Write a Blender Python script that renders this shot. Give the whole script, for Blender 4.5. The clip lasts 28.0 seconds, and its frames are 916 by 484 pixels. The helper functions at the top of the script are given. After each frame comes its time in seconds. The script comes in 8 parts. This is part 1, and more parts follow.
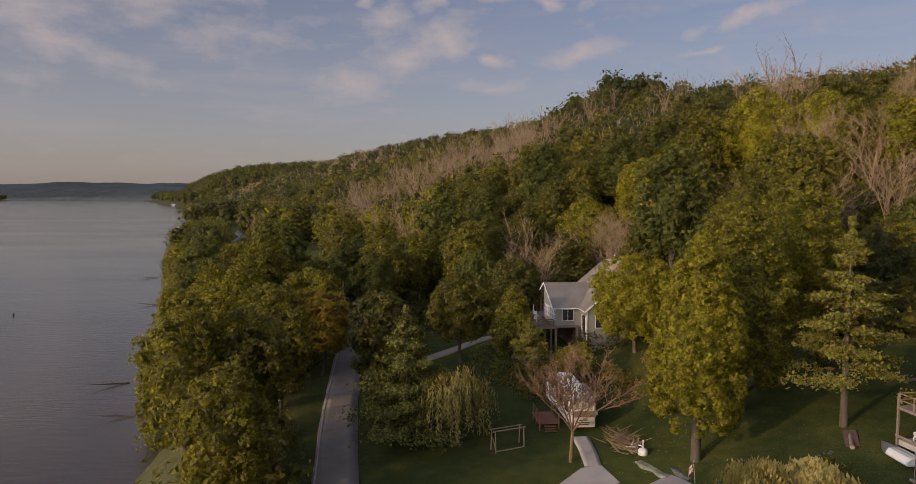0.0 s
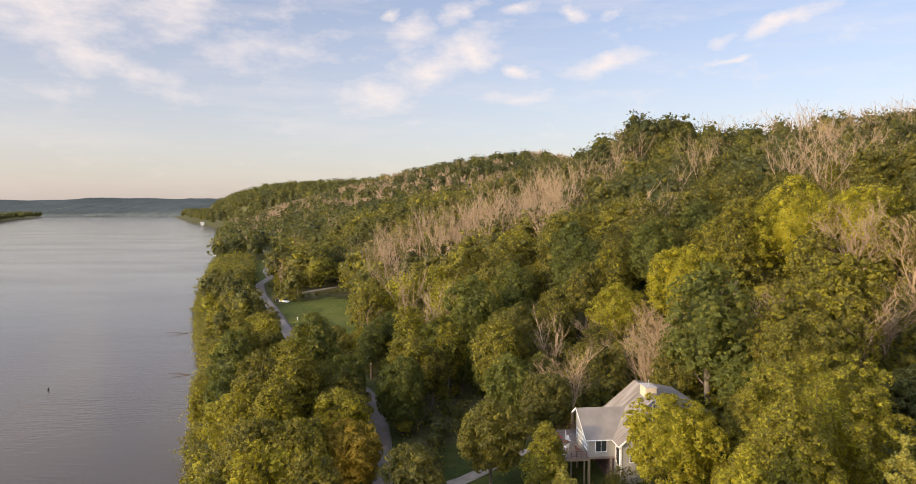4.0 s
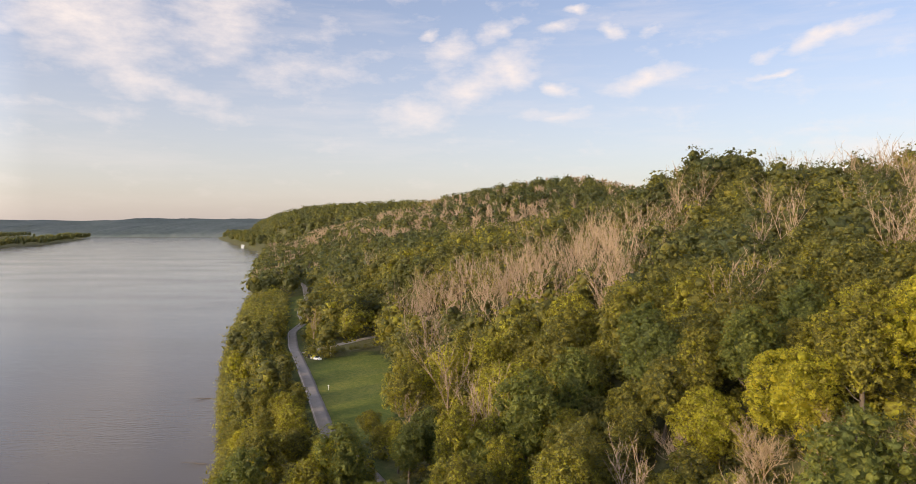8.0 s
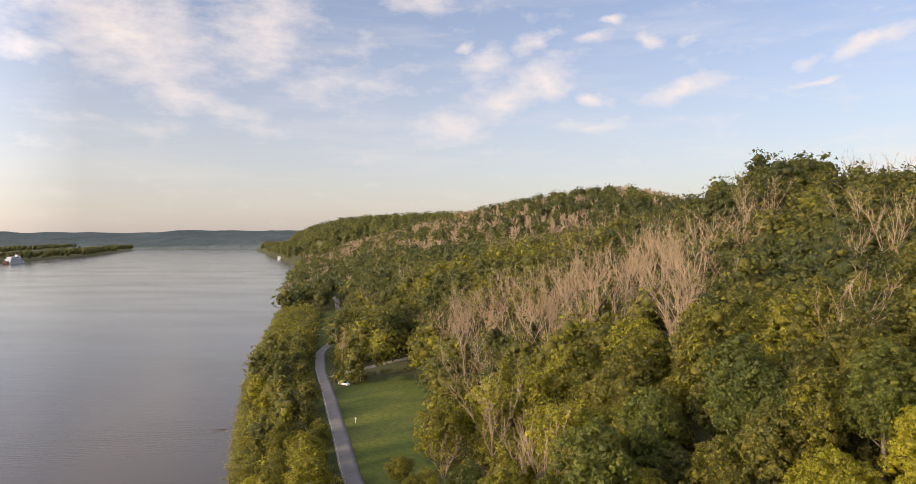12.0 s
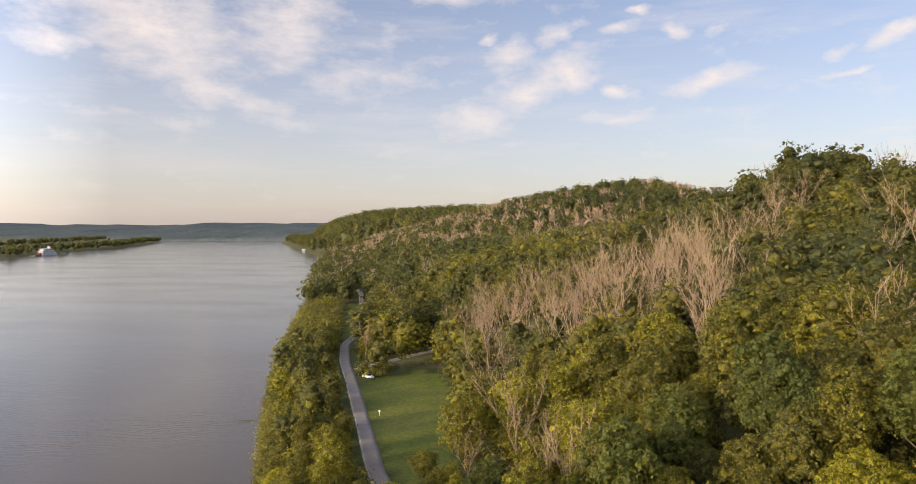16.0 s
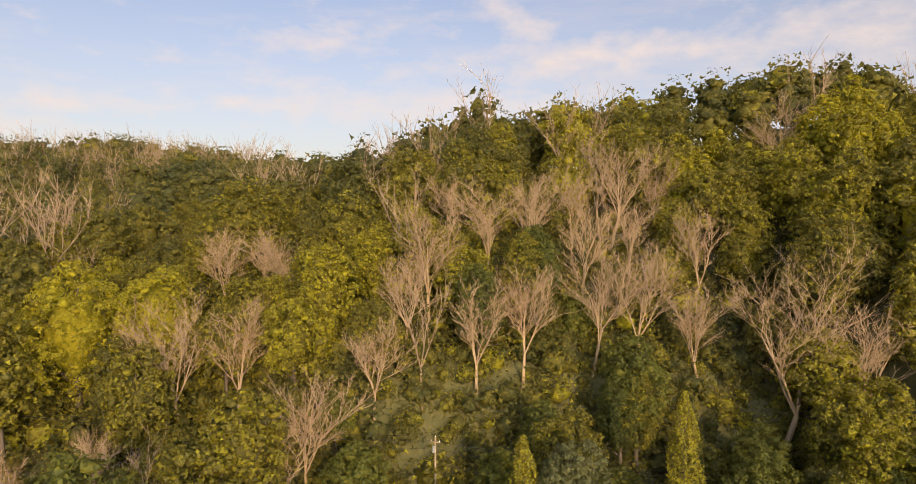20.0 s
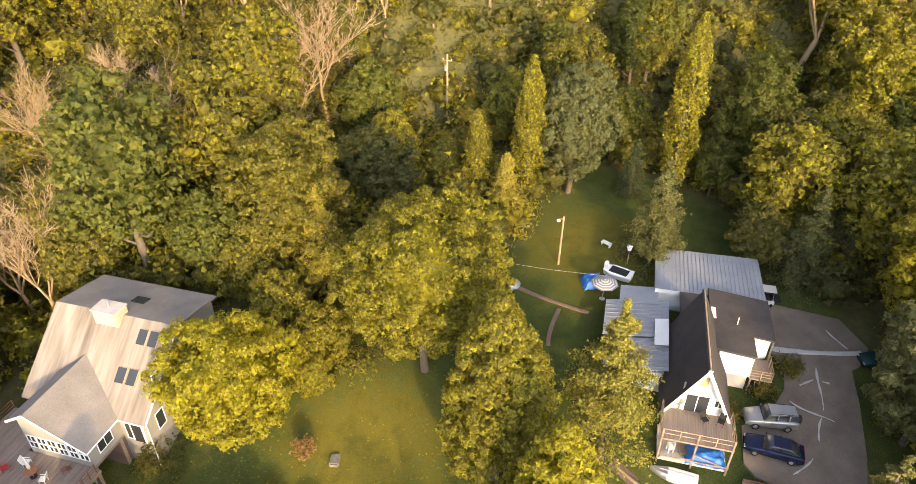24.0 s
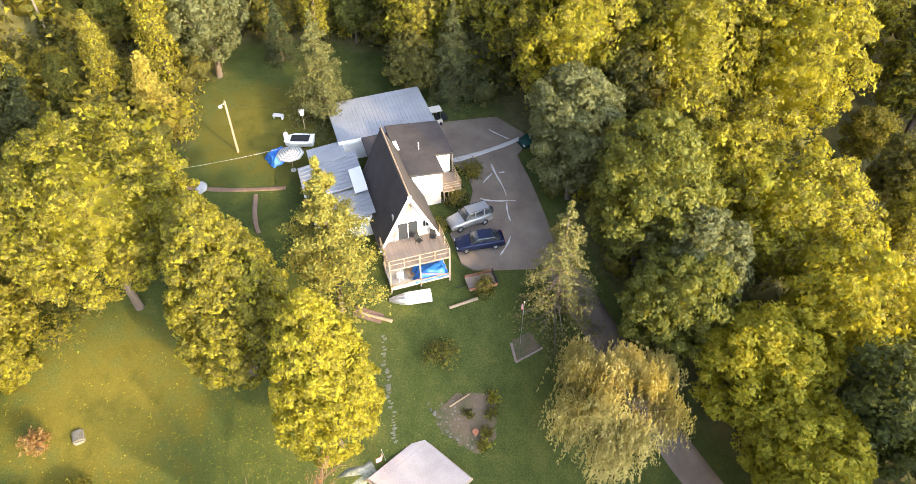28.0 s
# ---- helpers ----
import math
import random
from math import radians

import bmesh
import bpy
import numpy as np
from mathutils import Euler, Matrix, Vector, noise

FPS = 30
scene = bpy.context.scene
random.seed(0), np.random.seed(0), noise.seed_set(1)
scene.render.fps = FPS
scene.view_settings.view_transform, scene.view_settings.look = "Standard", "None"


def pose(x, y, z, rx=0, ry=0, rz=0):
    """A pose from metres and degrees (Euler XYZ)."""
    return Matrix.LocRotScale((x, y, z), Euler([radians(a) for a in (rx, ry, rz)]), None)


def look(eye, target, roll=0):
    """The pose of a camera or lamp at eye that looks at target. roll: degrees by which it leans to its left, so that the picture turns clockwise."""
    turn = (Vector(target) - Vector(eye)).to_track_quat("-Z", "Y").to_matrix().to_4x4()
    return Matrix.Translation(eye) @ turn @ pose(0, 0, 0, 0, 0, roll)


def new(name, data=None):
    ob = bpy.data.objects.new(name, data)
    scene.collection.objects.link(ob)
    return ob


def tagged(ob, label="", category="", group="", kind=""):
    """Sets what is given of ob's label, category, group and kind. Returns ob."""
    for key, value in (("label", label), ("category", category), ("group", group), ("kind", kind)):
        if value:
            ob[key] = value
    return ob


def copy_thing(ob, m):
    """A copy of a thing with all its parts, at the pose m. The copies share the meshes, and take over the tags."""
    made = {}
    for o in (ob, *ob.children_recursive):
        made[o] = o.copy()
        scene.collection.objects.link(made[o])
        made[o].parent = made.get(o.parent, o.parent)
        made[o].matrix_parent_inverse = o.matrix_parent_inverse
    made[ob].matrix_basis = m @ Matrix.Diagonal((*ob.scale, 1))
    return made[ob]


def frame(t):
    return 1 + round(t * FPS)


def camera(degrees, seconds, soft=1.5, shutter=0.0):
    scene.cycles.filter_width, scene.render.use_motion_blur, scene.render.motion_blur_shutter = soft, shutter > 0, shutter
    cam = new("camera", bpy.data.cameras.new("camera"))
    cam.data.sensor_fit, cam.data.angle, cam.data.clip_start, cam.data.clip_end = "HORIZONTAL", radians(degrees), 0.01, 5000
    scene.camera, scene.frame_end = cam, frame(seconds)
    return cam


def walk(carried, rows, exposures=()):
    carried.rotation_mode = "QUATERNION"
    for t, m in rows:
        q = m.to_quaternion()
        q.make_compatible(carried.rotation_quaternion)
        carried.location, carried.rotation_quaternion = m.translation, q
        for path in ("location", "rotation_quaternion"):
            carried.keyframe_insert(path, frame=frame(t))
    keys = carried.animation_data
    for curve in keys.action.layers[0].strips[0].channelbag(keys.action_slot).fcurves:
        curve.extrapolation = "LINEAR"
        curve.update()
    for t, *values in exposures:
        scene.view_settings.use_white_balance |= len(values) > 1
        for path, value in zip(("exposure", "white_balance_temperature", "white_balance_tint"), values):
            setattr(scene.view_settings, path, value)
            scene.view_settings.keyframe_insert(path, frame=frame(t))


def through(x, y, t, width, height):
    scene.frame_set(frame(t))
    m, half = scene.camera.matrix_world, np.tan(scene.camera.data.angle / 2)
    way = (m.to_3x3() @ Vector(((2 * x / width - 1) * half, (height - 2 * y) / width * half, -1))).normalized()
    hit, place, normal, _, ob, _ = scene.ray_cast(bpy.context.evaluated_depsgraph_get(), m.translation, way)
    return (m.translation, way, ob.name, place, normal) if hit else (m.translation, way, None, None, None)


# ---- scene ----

# camera: seconds, place, yaw to the left of +y, pitch and roll in degrees
PATH = [
    (0.0, 0.00, -0.00, 18.15, 0.31, -4.06, 0.26),
    (0.5, -0.61, -0.29, 20.18, -0.04, -3.92, 0.23),
    (1.0, -0.76, -0.40, 22.21, 0.29, -3.78, 0.24),
    (1.5, -0.79, -0.43, 24.14, 0.64, -3.64, 0.17),
    (2.0, -0.84, -0.48, 26.12, 0.99, -3.56, 0.30),
    (2.5, -0.82, -0.52, 28.11, 1.34, -3.41, 0.21),
    (3.0, -0.80, -0.43, 30.09, 1.70, -3.32, 0.13),
    (3.5, -0.81, 0.34, 32.05, 2.05, -3.25, 0.07),
    (5.5, -2.02, 8.30, 40.00, 3.54, -2.57, 0.01),
    (6.0, -2.48, 10.98, 41.90, 3.94, -2.41, 0.00),
    (6.5, -2.90, 13.99, 43.64, 4.37, -2.23, -0.02),
    (7.0, -3.37, 17.29, 45.09, 4.81, -2.02, -0.05),
    (7.5, -3.96, 20.80, 45.92, 5.25, -1.81, -0.07),
    (8.0, -4.76, 24.56, 46.24, 5.67, -1.62, -0.05),
    (8.5, -5.59, 28.34, 46.23, 6.08, -1.41, 0.02),
    (9.0, -6.41, 32.14, 46.15, 6.47, -1.16, -0.02),
    (9.5, -7.13, 35.99, 46.15, 6.87, -0.98, -0.03),
    (10.0, -7.77, 39.67, 46.23, 7.25, -0.82, -0.18),
    (10.5, -8.28, 42.88, 46.34, 7.67, -0.76, -0.22),
    (11.0, -8.65, 45.35, 46.42, 8.06, -0.64, -0.20),
    (11.5, -8.93, 47.05, 46.44, 8.40, -0.65, -0.16),
    (12.0, -9.14, 48.13, 46.53, 8.72, -0.65, -0.18),
    (12.5, -9.28, 48.65, 46.55, 9.00, -0.68, -0.14),
    (14.5, -9.33, 48.83, 46.72, 10.00, -1.02, -0.08),
    (15.0, -9.30, 48.75, 46.75, 10.27, -1.10, -0.07),
    (15.5, -9.41, 48.71, 46.78, 10.48, -1.18, -0.09),
    (16.0, -9.49, 48.74, 46.79, 10.70, -1.26, -0.08),
    (16.5, -9.42, 48.92, 46.80, 10.93, -1.32, -0.10),
    (17.0, -9.16, 49.27, 46.73, 11.19, -1.36, -0.16),
    (17.5, -8.62, 49.79, 46.65, 1.10, -1.55, -0.17),
    (18.0, -8.33, 50.00, 46.59, -20.37, -1.88, -0.14),
    (18.5, -8.27, 50.08, 46.36, -46.61, -2.27, -0.13),
    (19.0, -8.00, 49.88, 46.22, -66.02, -2.37, -0.11),
    (19.5, -7.77, 49.82, 46.27, -68.17, -2.41, -0.18),
    (20.0, -7.72, 49.82, 46.26, -67.95, -2.31, -0.16),
    (20.5, -7.76, 49.84, 46.28, -67.79, -2.95, -0.08),
    (22.5, -7.58, 49.93, 46.35, -67.14, -20.14, 0.18),
    (23.0, -7.57, 49.97, 46.32, -67.10, -24.81, 0.29),
    (23.5, -7.56, 49.95, 46.33, -67.03, -29.49, 0.34),
    (24.0, -7.50, 49.87, 46.31, -66.94, -34.18, 0.34),
    (24.5, -7.48, 49.81, 46.25, -66.89, -38.82, 0.33),
    (25.0, -7.47, 49.71, 46.17, -66.77, -43.04, 0.22),
    (25.5, -7.40, 49.45, 46.06, -66.44, -45.21, -0.04),
    (26.0, -7.64, 49.00, 45.79, -73.52, -44.86, -0.21),
    (26.5, -8.17, 48.90, 45.52, -89.43, -44.61, -0.13),
    (27.0, -8.29, 48.91, 45.46, -89.73, -44.40, -0.02),
    (27.5, -8.38, 48.92, 45.46, -98.76, -44.45, -0.20),
    (28.0, -8.31, 48.87, 45.50, -98.76, -44.42, -0.21),
]


def aimed(x, y, z, yaw, pitch, roll):
    return pose(x, y, z, 0, 0, yaw) @ pose(0, 0, 0, 90 + pitch, 0, 0) @ pose(0, 0, 0, 0, 0, roll)


EXPOSURES = [(0.0, -0.98, 7250, 19), (0.5, -0.62, 7250, 17), (1.0, -0.18, 7250, 15), (2.0, 0.02, 7350, 14), (3.0, 0.14, 7350, 13), (6.0, 0.21, 7350, 13), (9.0, 0.14, 7350, 13), (17.0, 0.10, 7400, 13), (18.0, 0.04, 7600, 15), (19.0, -0.03, 8000, 18), (20.5, 0.02, 8150, 16), (22.5, 0.66, 8500, 14), (24.0, 0.96, 8250, 12), (26.0, 1.24, 7800, 10), (28.0, 1.60, 7350, 9)]
cam = camera(68.77, 28.0, soft=0.4, shutter=0.04)
walk(cam, [(row[0], aimed(*row[1:])) for row in PATH], EXPOSURES)

# ---- daylight: low evening sun from the river side ----
SUN_AZ, SUN_EL = 232.0, 14.5      # degrees, clockwise from +y; height over the horizon
SUN_DIR = Vector((math.sin(radians(SUN_AZ)) * math.cos(radians(SUN_EL)), math.cos(radians(SUN_AZ)) * math.cos(radians(SUN_EL)), math.sin(radians(SUN_EL))))
sun = new("sun", bpy.data.lights.new("sun", "SUN"))
sun.data.energy, sun.data.angle, sun.data.color = 3.2, radians(1.2), (1.0, 0.785, 0.45)
sun.matrix_world = look((0, 0, 200), Vector((0, 0, 200)) - SUN_DIR)


def node(tree, kind, **values):
    n = tree.nodes.new(kind)
    for key, value in values.items():
        n.inputs[key.replace("_", " ")].default_value = value
    return n


def ramp(tree, source, stops, mode="LINEAR"):
    n = tree.nodes.new("ShaderNodeValToRGB")
    n.color_ramp.interpolation = mode
    while len(n.color_ramp.elements) < len(stops):
        n.color_ramp.elements.new(0.5)
    for e, (at, colour) in zip(n.color_ramp.elements, stops):
        e.position, e.color = at, (*colour, 1) if len(colour) == 3 else colour
    tree.links.new(source, n.inputs[0])
    return n.outputs[0]


def mixed(tree, factor, a, b, mode="MIX"):
    n = tree.nodes.new("ShaderNodeMix")
    n.data_type, n.blend_type = "RGBA", mode
    for value, slot in ((factor, n.inputs[0]), (a, n.inputs[6]), (b, n.inputs[7])):
        if isinstance(value, bpy.types.NodeSocket):
            tree.links.new(value, slot)
        else:
            slot.default_value = value if not isinstance(value, tuple) else (*value, 1) if len(value) == 3 else value
    return n.outputs[2]


def math_node(tree, op, a, b=0.0):
    n = tree.nodes.new("ShaderNodeMath")
    n.operation = op
    for value, slot in ((a, n.inputs[0]), (b, n.inputs[1])):
        if isinstance(value, bpy.types.NodeSocket):
            tree.links.new(value, slot)
        else:
            slot.default_value = value
    return n.outputs[0]


world = bpy.data.worlds.new("evening_sky")
scene.world = world
world.use_nodes = True
wt = world.node_tree
wt.nodes.clear()
sky = wt.nodes.new("ShaderNodeTexSky")
sky.sky_type, sky.sun_disc = "NISHITA", False
sky.sun_elevation, sky.sun_rotation = radians(SUN_EL), radians(SUN_AZ)
sky.air_density, sky.dust_density, sky.ozone_density = 1.0, 1.6, 1.5
coords = wt.nodes.new("ShaderNodeTexCoord")
split = wt.nodes.new("ShaderNodeSeparateXYZ")
wt.links.new(coords.outputs["Generated"], split.inputs[0])
up = math_node(wt, "MAXIMUM", split.outputs[2], 0.0)
# clouds: bearing, height over the horizon, half length, half depth, tilt (degrees) and weight
NORTH_WEST_CLOUDS = [(-35, 15.5, 9, 4.6, -12, 1.0), (-29.5, 10.6, 6, 1.4, -18, 0.9), (-41.5, 13.4, 2.6, 1.3, 0, 0.9), (-25, 16.5, 6, 4, -20, 0.8), (-18.5, 12.6, 7, 2.6, 6, 0.5), (-38, 8.6, 7, 0.6, -4, 0.5), (-12, 19.2, 3.5, 1.6, 8, 0.8)]
NORTH_CLOUDS = [(-9, 9.2, 4.6, 1.7, 10, 1.0), (-4.6, 11.6, 4.2, 2.0, 28, 1.0), (-1.3, 12.7, 2.5, 2.2, 20, 1.0), (-6.2, 14.3, 2.1, 1.4, 15, 1.05), (-8, 15.8, 1.0, 0.6, 0, 1.1), (-2, 15.7, 2.0, 1.1, 20, 1.05), (2.8, 11.3, 1.3, 0.6, 0, 1.0), (3, 9.1, 3.6, 0.6, 5, 0.9), (7.1, 15.5, 1.4, 0.7, 0, 1.1), (4.3, 17.5, 1.3, 0.5, 0, 1.1), (2.5, 15.9, 1.5, 0.6, 10, 0.9), (10.6, 15.5, 1.2, 0.6, 0, 0.8), (9.9, 11.7, 4.0, 0.85, 9, 1.05)]
EAST_CLOUDS = [(23.5, 13.7, 3.4, 0.65, 14, 1.1), (18.6, 12.9, 1.5, 0.5, 18, 0.8), (19.4, 11.3, 1.7, 0.35, 14, 1.0), (22, 6.8, 6, 0.7, 9, 0.6), (30, 5.6, 11, 1.8, 3, 0.7), (81, 12.8, 15, 1.7, 2, 1.05), (98, 13, 10, 3.2, 0, 0.8), (73, 16, 5, 1.6, -26, 0.8), (38, 8.6, 6, 1.0, 0, 0.95), (51, 9.0, 7, 1.1, 4, 0.8), (57, 14, 9, 2.2, 14, 0.5), (66, 9.5, 24, 2.6, 0, 0.65)]
angles = wt.nodes.new("ShaderNodeCombineXYZ")
wt.links.new(math_node(wt, "ARCTAN2", split.outputs[0], split.outputs[1]), angles.inputs[0])
wt.links.new(math_node(wt, "ARCSINE", split.outputs[2]), angles.inputs[1])


def sky_noise(stretch, scale, detail, rough, turn=0.0):
    mp = wt.nodes.new("ShaderNodeMapping")
    mp.inputs["Scale"].default_value, mp.inputs["Rotation"].default_value = stretch, (0, 0, turn)
    wt.links.new(angles.outputs[0], mp.inputs[0])
    n = node(wt, "ShaderNodeTexNoise", Scale=scale, Detail=detail, Roughness=rough)
    wt.links.new(mp.outputs[0], n.inputs["Vector"])
    return n


ragged = sky_noise((1, 1.6, 1), 9.0, 5.0, 0.6)
shift = wt.nodes.new("ShaderNodeVectorMath")
shift.operation = "MULTIPLY_ADD"
shift.inputs[1].default_value, shift.inputs[2].default_value = (0.09, 0.05, 0), (-0.045, -0.025, 0)
wt.links.new(ragged.outputs["Color"], shift.inputs[0])
torn = wt.nodes.new("ShaderNodeVectorMath")
torn.operation = "ADD"
wt.links.new(angles.outputs[0], torn.inputs[0])
wt.links.new(shift.outputs[0], torn.inputs[1])
gather = math_node(wt, "MULTIPLY", math_node(wt, "MAXIMUM", math_node(wt, "MULTIPLY", split.outputs[1], -1.0), 0.0), 0.5)
for bearing, lift, long, deep, tilt, weight in NORTH_WEST_CLOUDS + NORTH_CLOUDS + EAST_CLOUDS:
    mp = wt.nodes.new("ShaderNodeMapping")
    mp.vector_type = "TEXTURE"
    mp.inputs["Location"].default_value = (radians(bearing), radians(lift), 0)
    mp.inputs["Rotation"].default_value = (0, 0, radians(tilt))
    mp.inputs["Scale"].default_value = (radians(long) * 1.25, radians(deep) * 1.25, 1)
    wt.links.new(torn.outputs[0], mp.inputs[0])
    size_of = wt.nodes.new("ShaderNodeVectorMath")
    size_of.operation = "LENGTH"
    wt.links.new(mp.outputs[0], size_of.inputs[0])
    gather = math_node(wt, "MAXIMUM", gather, math_node(wt, "MULTIPLY", math_node(wt, "SUBTRACT", 1.0, size_of.outputs["Value"]), weight))
puffs = sky_noise((1, 2.0, 1), 15.0, 9.0, 0.62)
streaks = sky_noise((0.5, 3.4, 1), 7.0, 7.0, 0.62, 0.16)
cover = math_node(wt, "ADD", math_node(wt, "MULTIPLY", gather, 0.85), math_node(wt, "MULTIPLY", math_node(wt, "SUBTRACT", puffs.outputs[0], 0.5), 1.7))
cloud = ramp(wt, cover, ((0.10, (0, 0, 0)), (0.95, (1, 1, 1))))
veil = ramp(wt, streaks.outputs[0], ((0.48, (0, 0, 0)), (0.78, (0.36, 0.36, 0.36))))
amount = mixed(wt, 1.0, cloud, veil, "SCREEN")
amount = mixed(wt, 1.0, amount, ramp(wt, up, ((0.0, (0.15, 0.15, 0.15)), (0.10, (0.75, 0.75, 0.75)), (0.4, (0.95, 0.95, 0.95)))), "MULTIPLY")
haze = ramp(wt, up, ((0.0, (1, 1, 1)), (0.3, (0.35, 0.35, 0.35)), (0.8, (0.1, 0.1, 0.1))))
base = mixed(wt, 1.0, sky.outputs[0], (0.86, 1.03, 1.32), "MULTIPLY")
base = mixed(wt, math_node(wt, "MULTIPLY", haze, 0.5), base, (5.8, 5.15, 5.2))
# whole sky brightened towards the sun, added out of view to fill the shade
toward = math_node(wt, "ADD", math_node(wt, "MULTIPLY", split.outputs[0], SUN_DIR.x), math_node(wt, "MULTIPLY", split.outputs[1], SUN_DIR.y))
fill_glow = math_node(wt, "ADD", math_node(wt, "MULTIPLY", math_node(wt, "MAXIMUM", toward, 0.0), 3.4), 1.0)
lit = mixed(wt, amount, base, (5.75, 5.45, 5.6))
lit = mixed(wt, 1.0, lit, fill_glow, "MULTIPLY")
background = wt.nodes.new("ShaderNodeBackground")
background.inputs["Strength"].default_value = 0.15
wt.links.new(lit, background.inputs[0])
out = wt.nodes.new("ShaderNodeOutputWorld")
wt.links.new(background.outputs[0], out.inputs[0])


# ---- materials ----
def material(name, rough=0.8, metal=0.0, spec=0.3):
    m = bpy.data.materials.new(name)
    m.use_nodes = True
    b = m.node_tree.nodes["Principled BSDF"]
    b.inputs["Roughness"].default_value, b.inputs["Metallic"].default_value = rough, metal
    b.inputs["Specular IOR Level"].default_value = spec
    return m, m.node_tree, b


def noise_at(tree, scale, detail=4.0, rough=0.55, space="Object", stretch=None):
    c = tree.nodes.new("ShaderNodeTexCoord")
    n = node(tree, "ShaderNodeTexNoise", Scale=scale, Detail=detail, Roughness=rough)
    source = c.outputs[space]
    if stretch:
        mp = tree.nodes.new("ShaderNodeMapping")
        mp.inputs["Scale"].default_value = stretch
        tree.links.new(source, mp.inputs[0])
        source = mp.outputs[0]
    tree.links.new(source, n.inputs["Vector"])
    return n.outputs[0]


def bumped(tree, shader, source, strength=0.3, distance=0.05):
    n = node(tree, "ShaderNodeBump", Strength=strength, Distance=distance)
    tree.links.new(source, n.inputs["Height"])
    tree.links.new(n.outputs[0], shader.inputs["Normal"])


def surface(name, dark, light, scale=2.0, fine=25.0, rough=0.8, metal=0.0, bump=0.2, spec=0.3, stretch=None, depth=0.02):
    """Paint, wood, metal, stone: two scales of variation between two colours, with fine relief."""
    m, t, b = material(name, rough, metal, spec)
    wide = noise_at(t, scale, 3.0, stretch=stretch)
    grain = noise_at(t, fine, 5.0, stretch=stretch)
    both = mixed(t, 0.45, wide, grain)
    t.links.new(ramp(t, both, ((0.3, dark), (0.7, light))), b.inputs["Base Color"])
    if bump:
        bumped(t, b, grain, bump, depth)
    return m


def leafy(name, stops, shine=0.3, through=0.5, rough=0.55):
    """Foliage: the tint kept on the mesh, the tree's own chance and the single leaf's chance choose the colour."""
    m, t, b = material(name, rough, 0.0, shine)
    a = t.nodes.new("ShaderNodeAttribute")
    a.attribute_name = "tint"
    info = t.nodes.new("ShaderNodeObjectInfo")
    geo = t.nodes.new("ShaderNodeNewGeometry")
    v = math_node(t, "ADD", a.outputs["Fac"], math_node(t, "MULTIPLY", math_node(t, "SUBTRACT", info.outputs["Random"], 0.5), 0.18))
    v = math_node(t, "ADD", v, math_node(t, "MULTIPLY", math_node(t, "SUBTRACT", geo.outputs["Random Per Island"], 0.5), 0.40))
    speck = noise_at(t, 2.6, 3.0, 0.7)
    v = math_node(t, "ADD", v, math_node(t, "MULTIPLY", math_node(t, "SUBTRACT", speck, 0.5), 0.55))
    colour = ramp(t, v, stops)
    bumped(t, b, speck, 0.9, 0.35)
    t.links.new(colour, b.inputs["Base Color"])
    thin = t.nodes.new("ShaderNodeBsdfTranslucent")
    t.links.new(mixed(t, 1.0, colour, (1.25, 1.15, 0.5), "MULTIPLY"), thin.inputs["Color"])
    mix = t.nodes.new("ShaderNodeMixShader")
    mix.inputs[0].default_value = through
    t.links.new(b.outputs[0], mix.inputs[1])
    t.links.new(thin.outputs[0], mix.inputs[2])
    t.links.new(mix.outputs[0], t.nodes["Material Output"].inputs[0])
    return m


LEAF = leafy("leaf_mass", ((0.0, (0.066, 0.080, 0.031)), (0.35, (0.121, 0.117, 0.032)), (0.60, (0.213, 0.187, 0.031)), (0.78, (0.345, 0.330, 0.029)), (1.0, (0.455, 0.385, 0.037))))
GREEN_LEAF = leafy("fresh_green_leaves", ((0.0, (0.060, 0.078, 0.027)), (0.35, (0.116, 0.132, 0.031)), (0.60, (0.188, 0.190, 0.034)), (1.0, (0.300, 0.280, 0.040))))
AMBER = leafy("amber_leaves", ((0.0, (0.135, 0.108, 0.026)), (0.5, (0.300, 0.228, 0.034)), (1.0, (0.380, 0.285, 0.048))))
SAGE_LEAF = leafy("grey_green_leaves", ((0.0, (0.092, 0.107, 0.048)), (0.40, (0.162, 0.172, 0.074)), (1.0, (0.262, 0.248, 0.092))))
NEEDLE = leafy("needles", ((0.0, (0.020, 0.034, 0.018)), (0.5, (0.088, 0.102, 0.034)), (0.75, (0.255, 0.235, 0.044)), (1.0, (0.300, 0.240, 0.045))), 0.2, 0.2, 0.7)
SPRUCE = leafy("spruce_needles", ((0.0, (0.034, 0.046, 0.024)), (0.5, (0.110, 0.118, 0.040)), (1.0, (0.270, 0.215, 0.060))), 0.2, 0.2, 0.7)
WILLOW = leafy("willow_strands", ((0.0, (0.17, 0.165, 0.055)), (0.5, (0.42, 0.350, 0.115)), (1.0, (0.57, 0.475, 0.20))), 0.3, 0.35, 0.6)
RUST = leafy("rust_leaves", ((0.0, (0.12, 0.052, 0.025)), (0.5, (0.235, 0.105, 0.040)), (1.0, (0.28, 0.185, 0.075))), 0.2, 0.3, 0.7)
GREY_TWIG = surface("dead_branches", (0.22, 0.150, 0.092), (0.37, 0.270, 0.170), 0.3, 5.0, 0.92, bump=0.0)
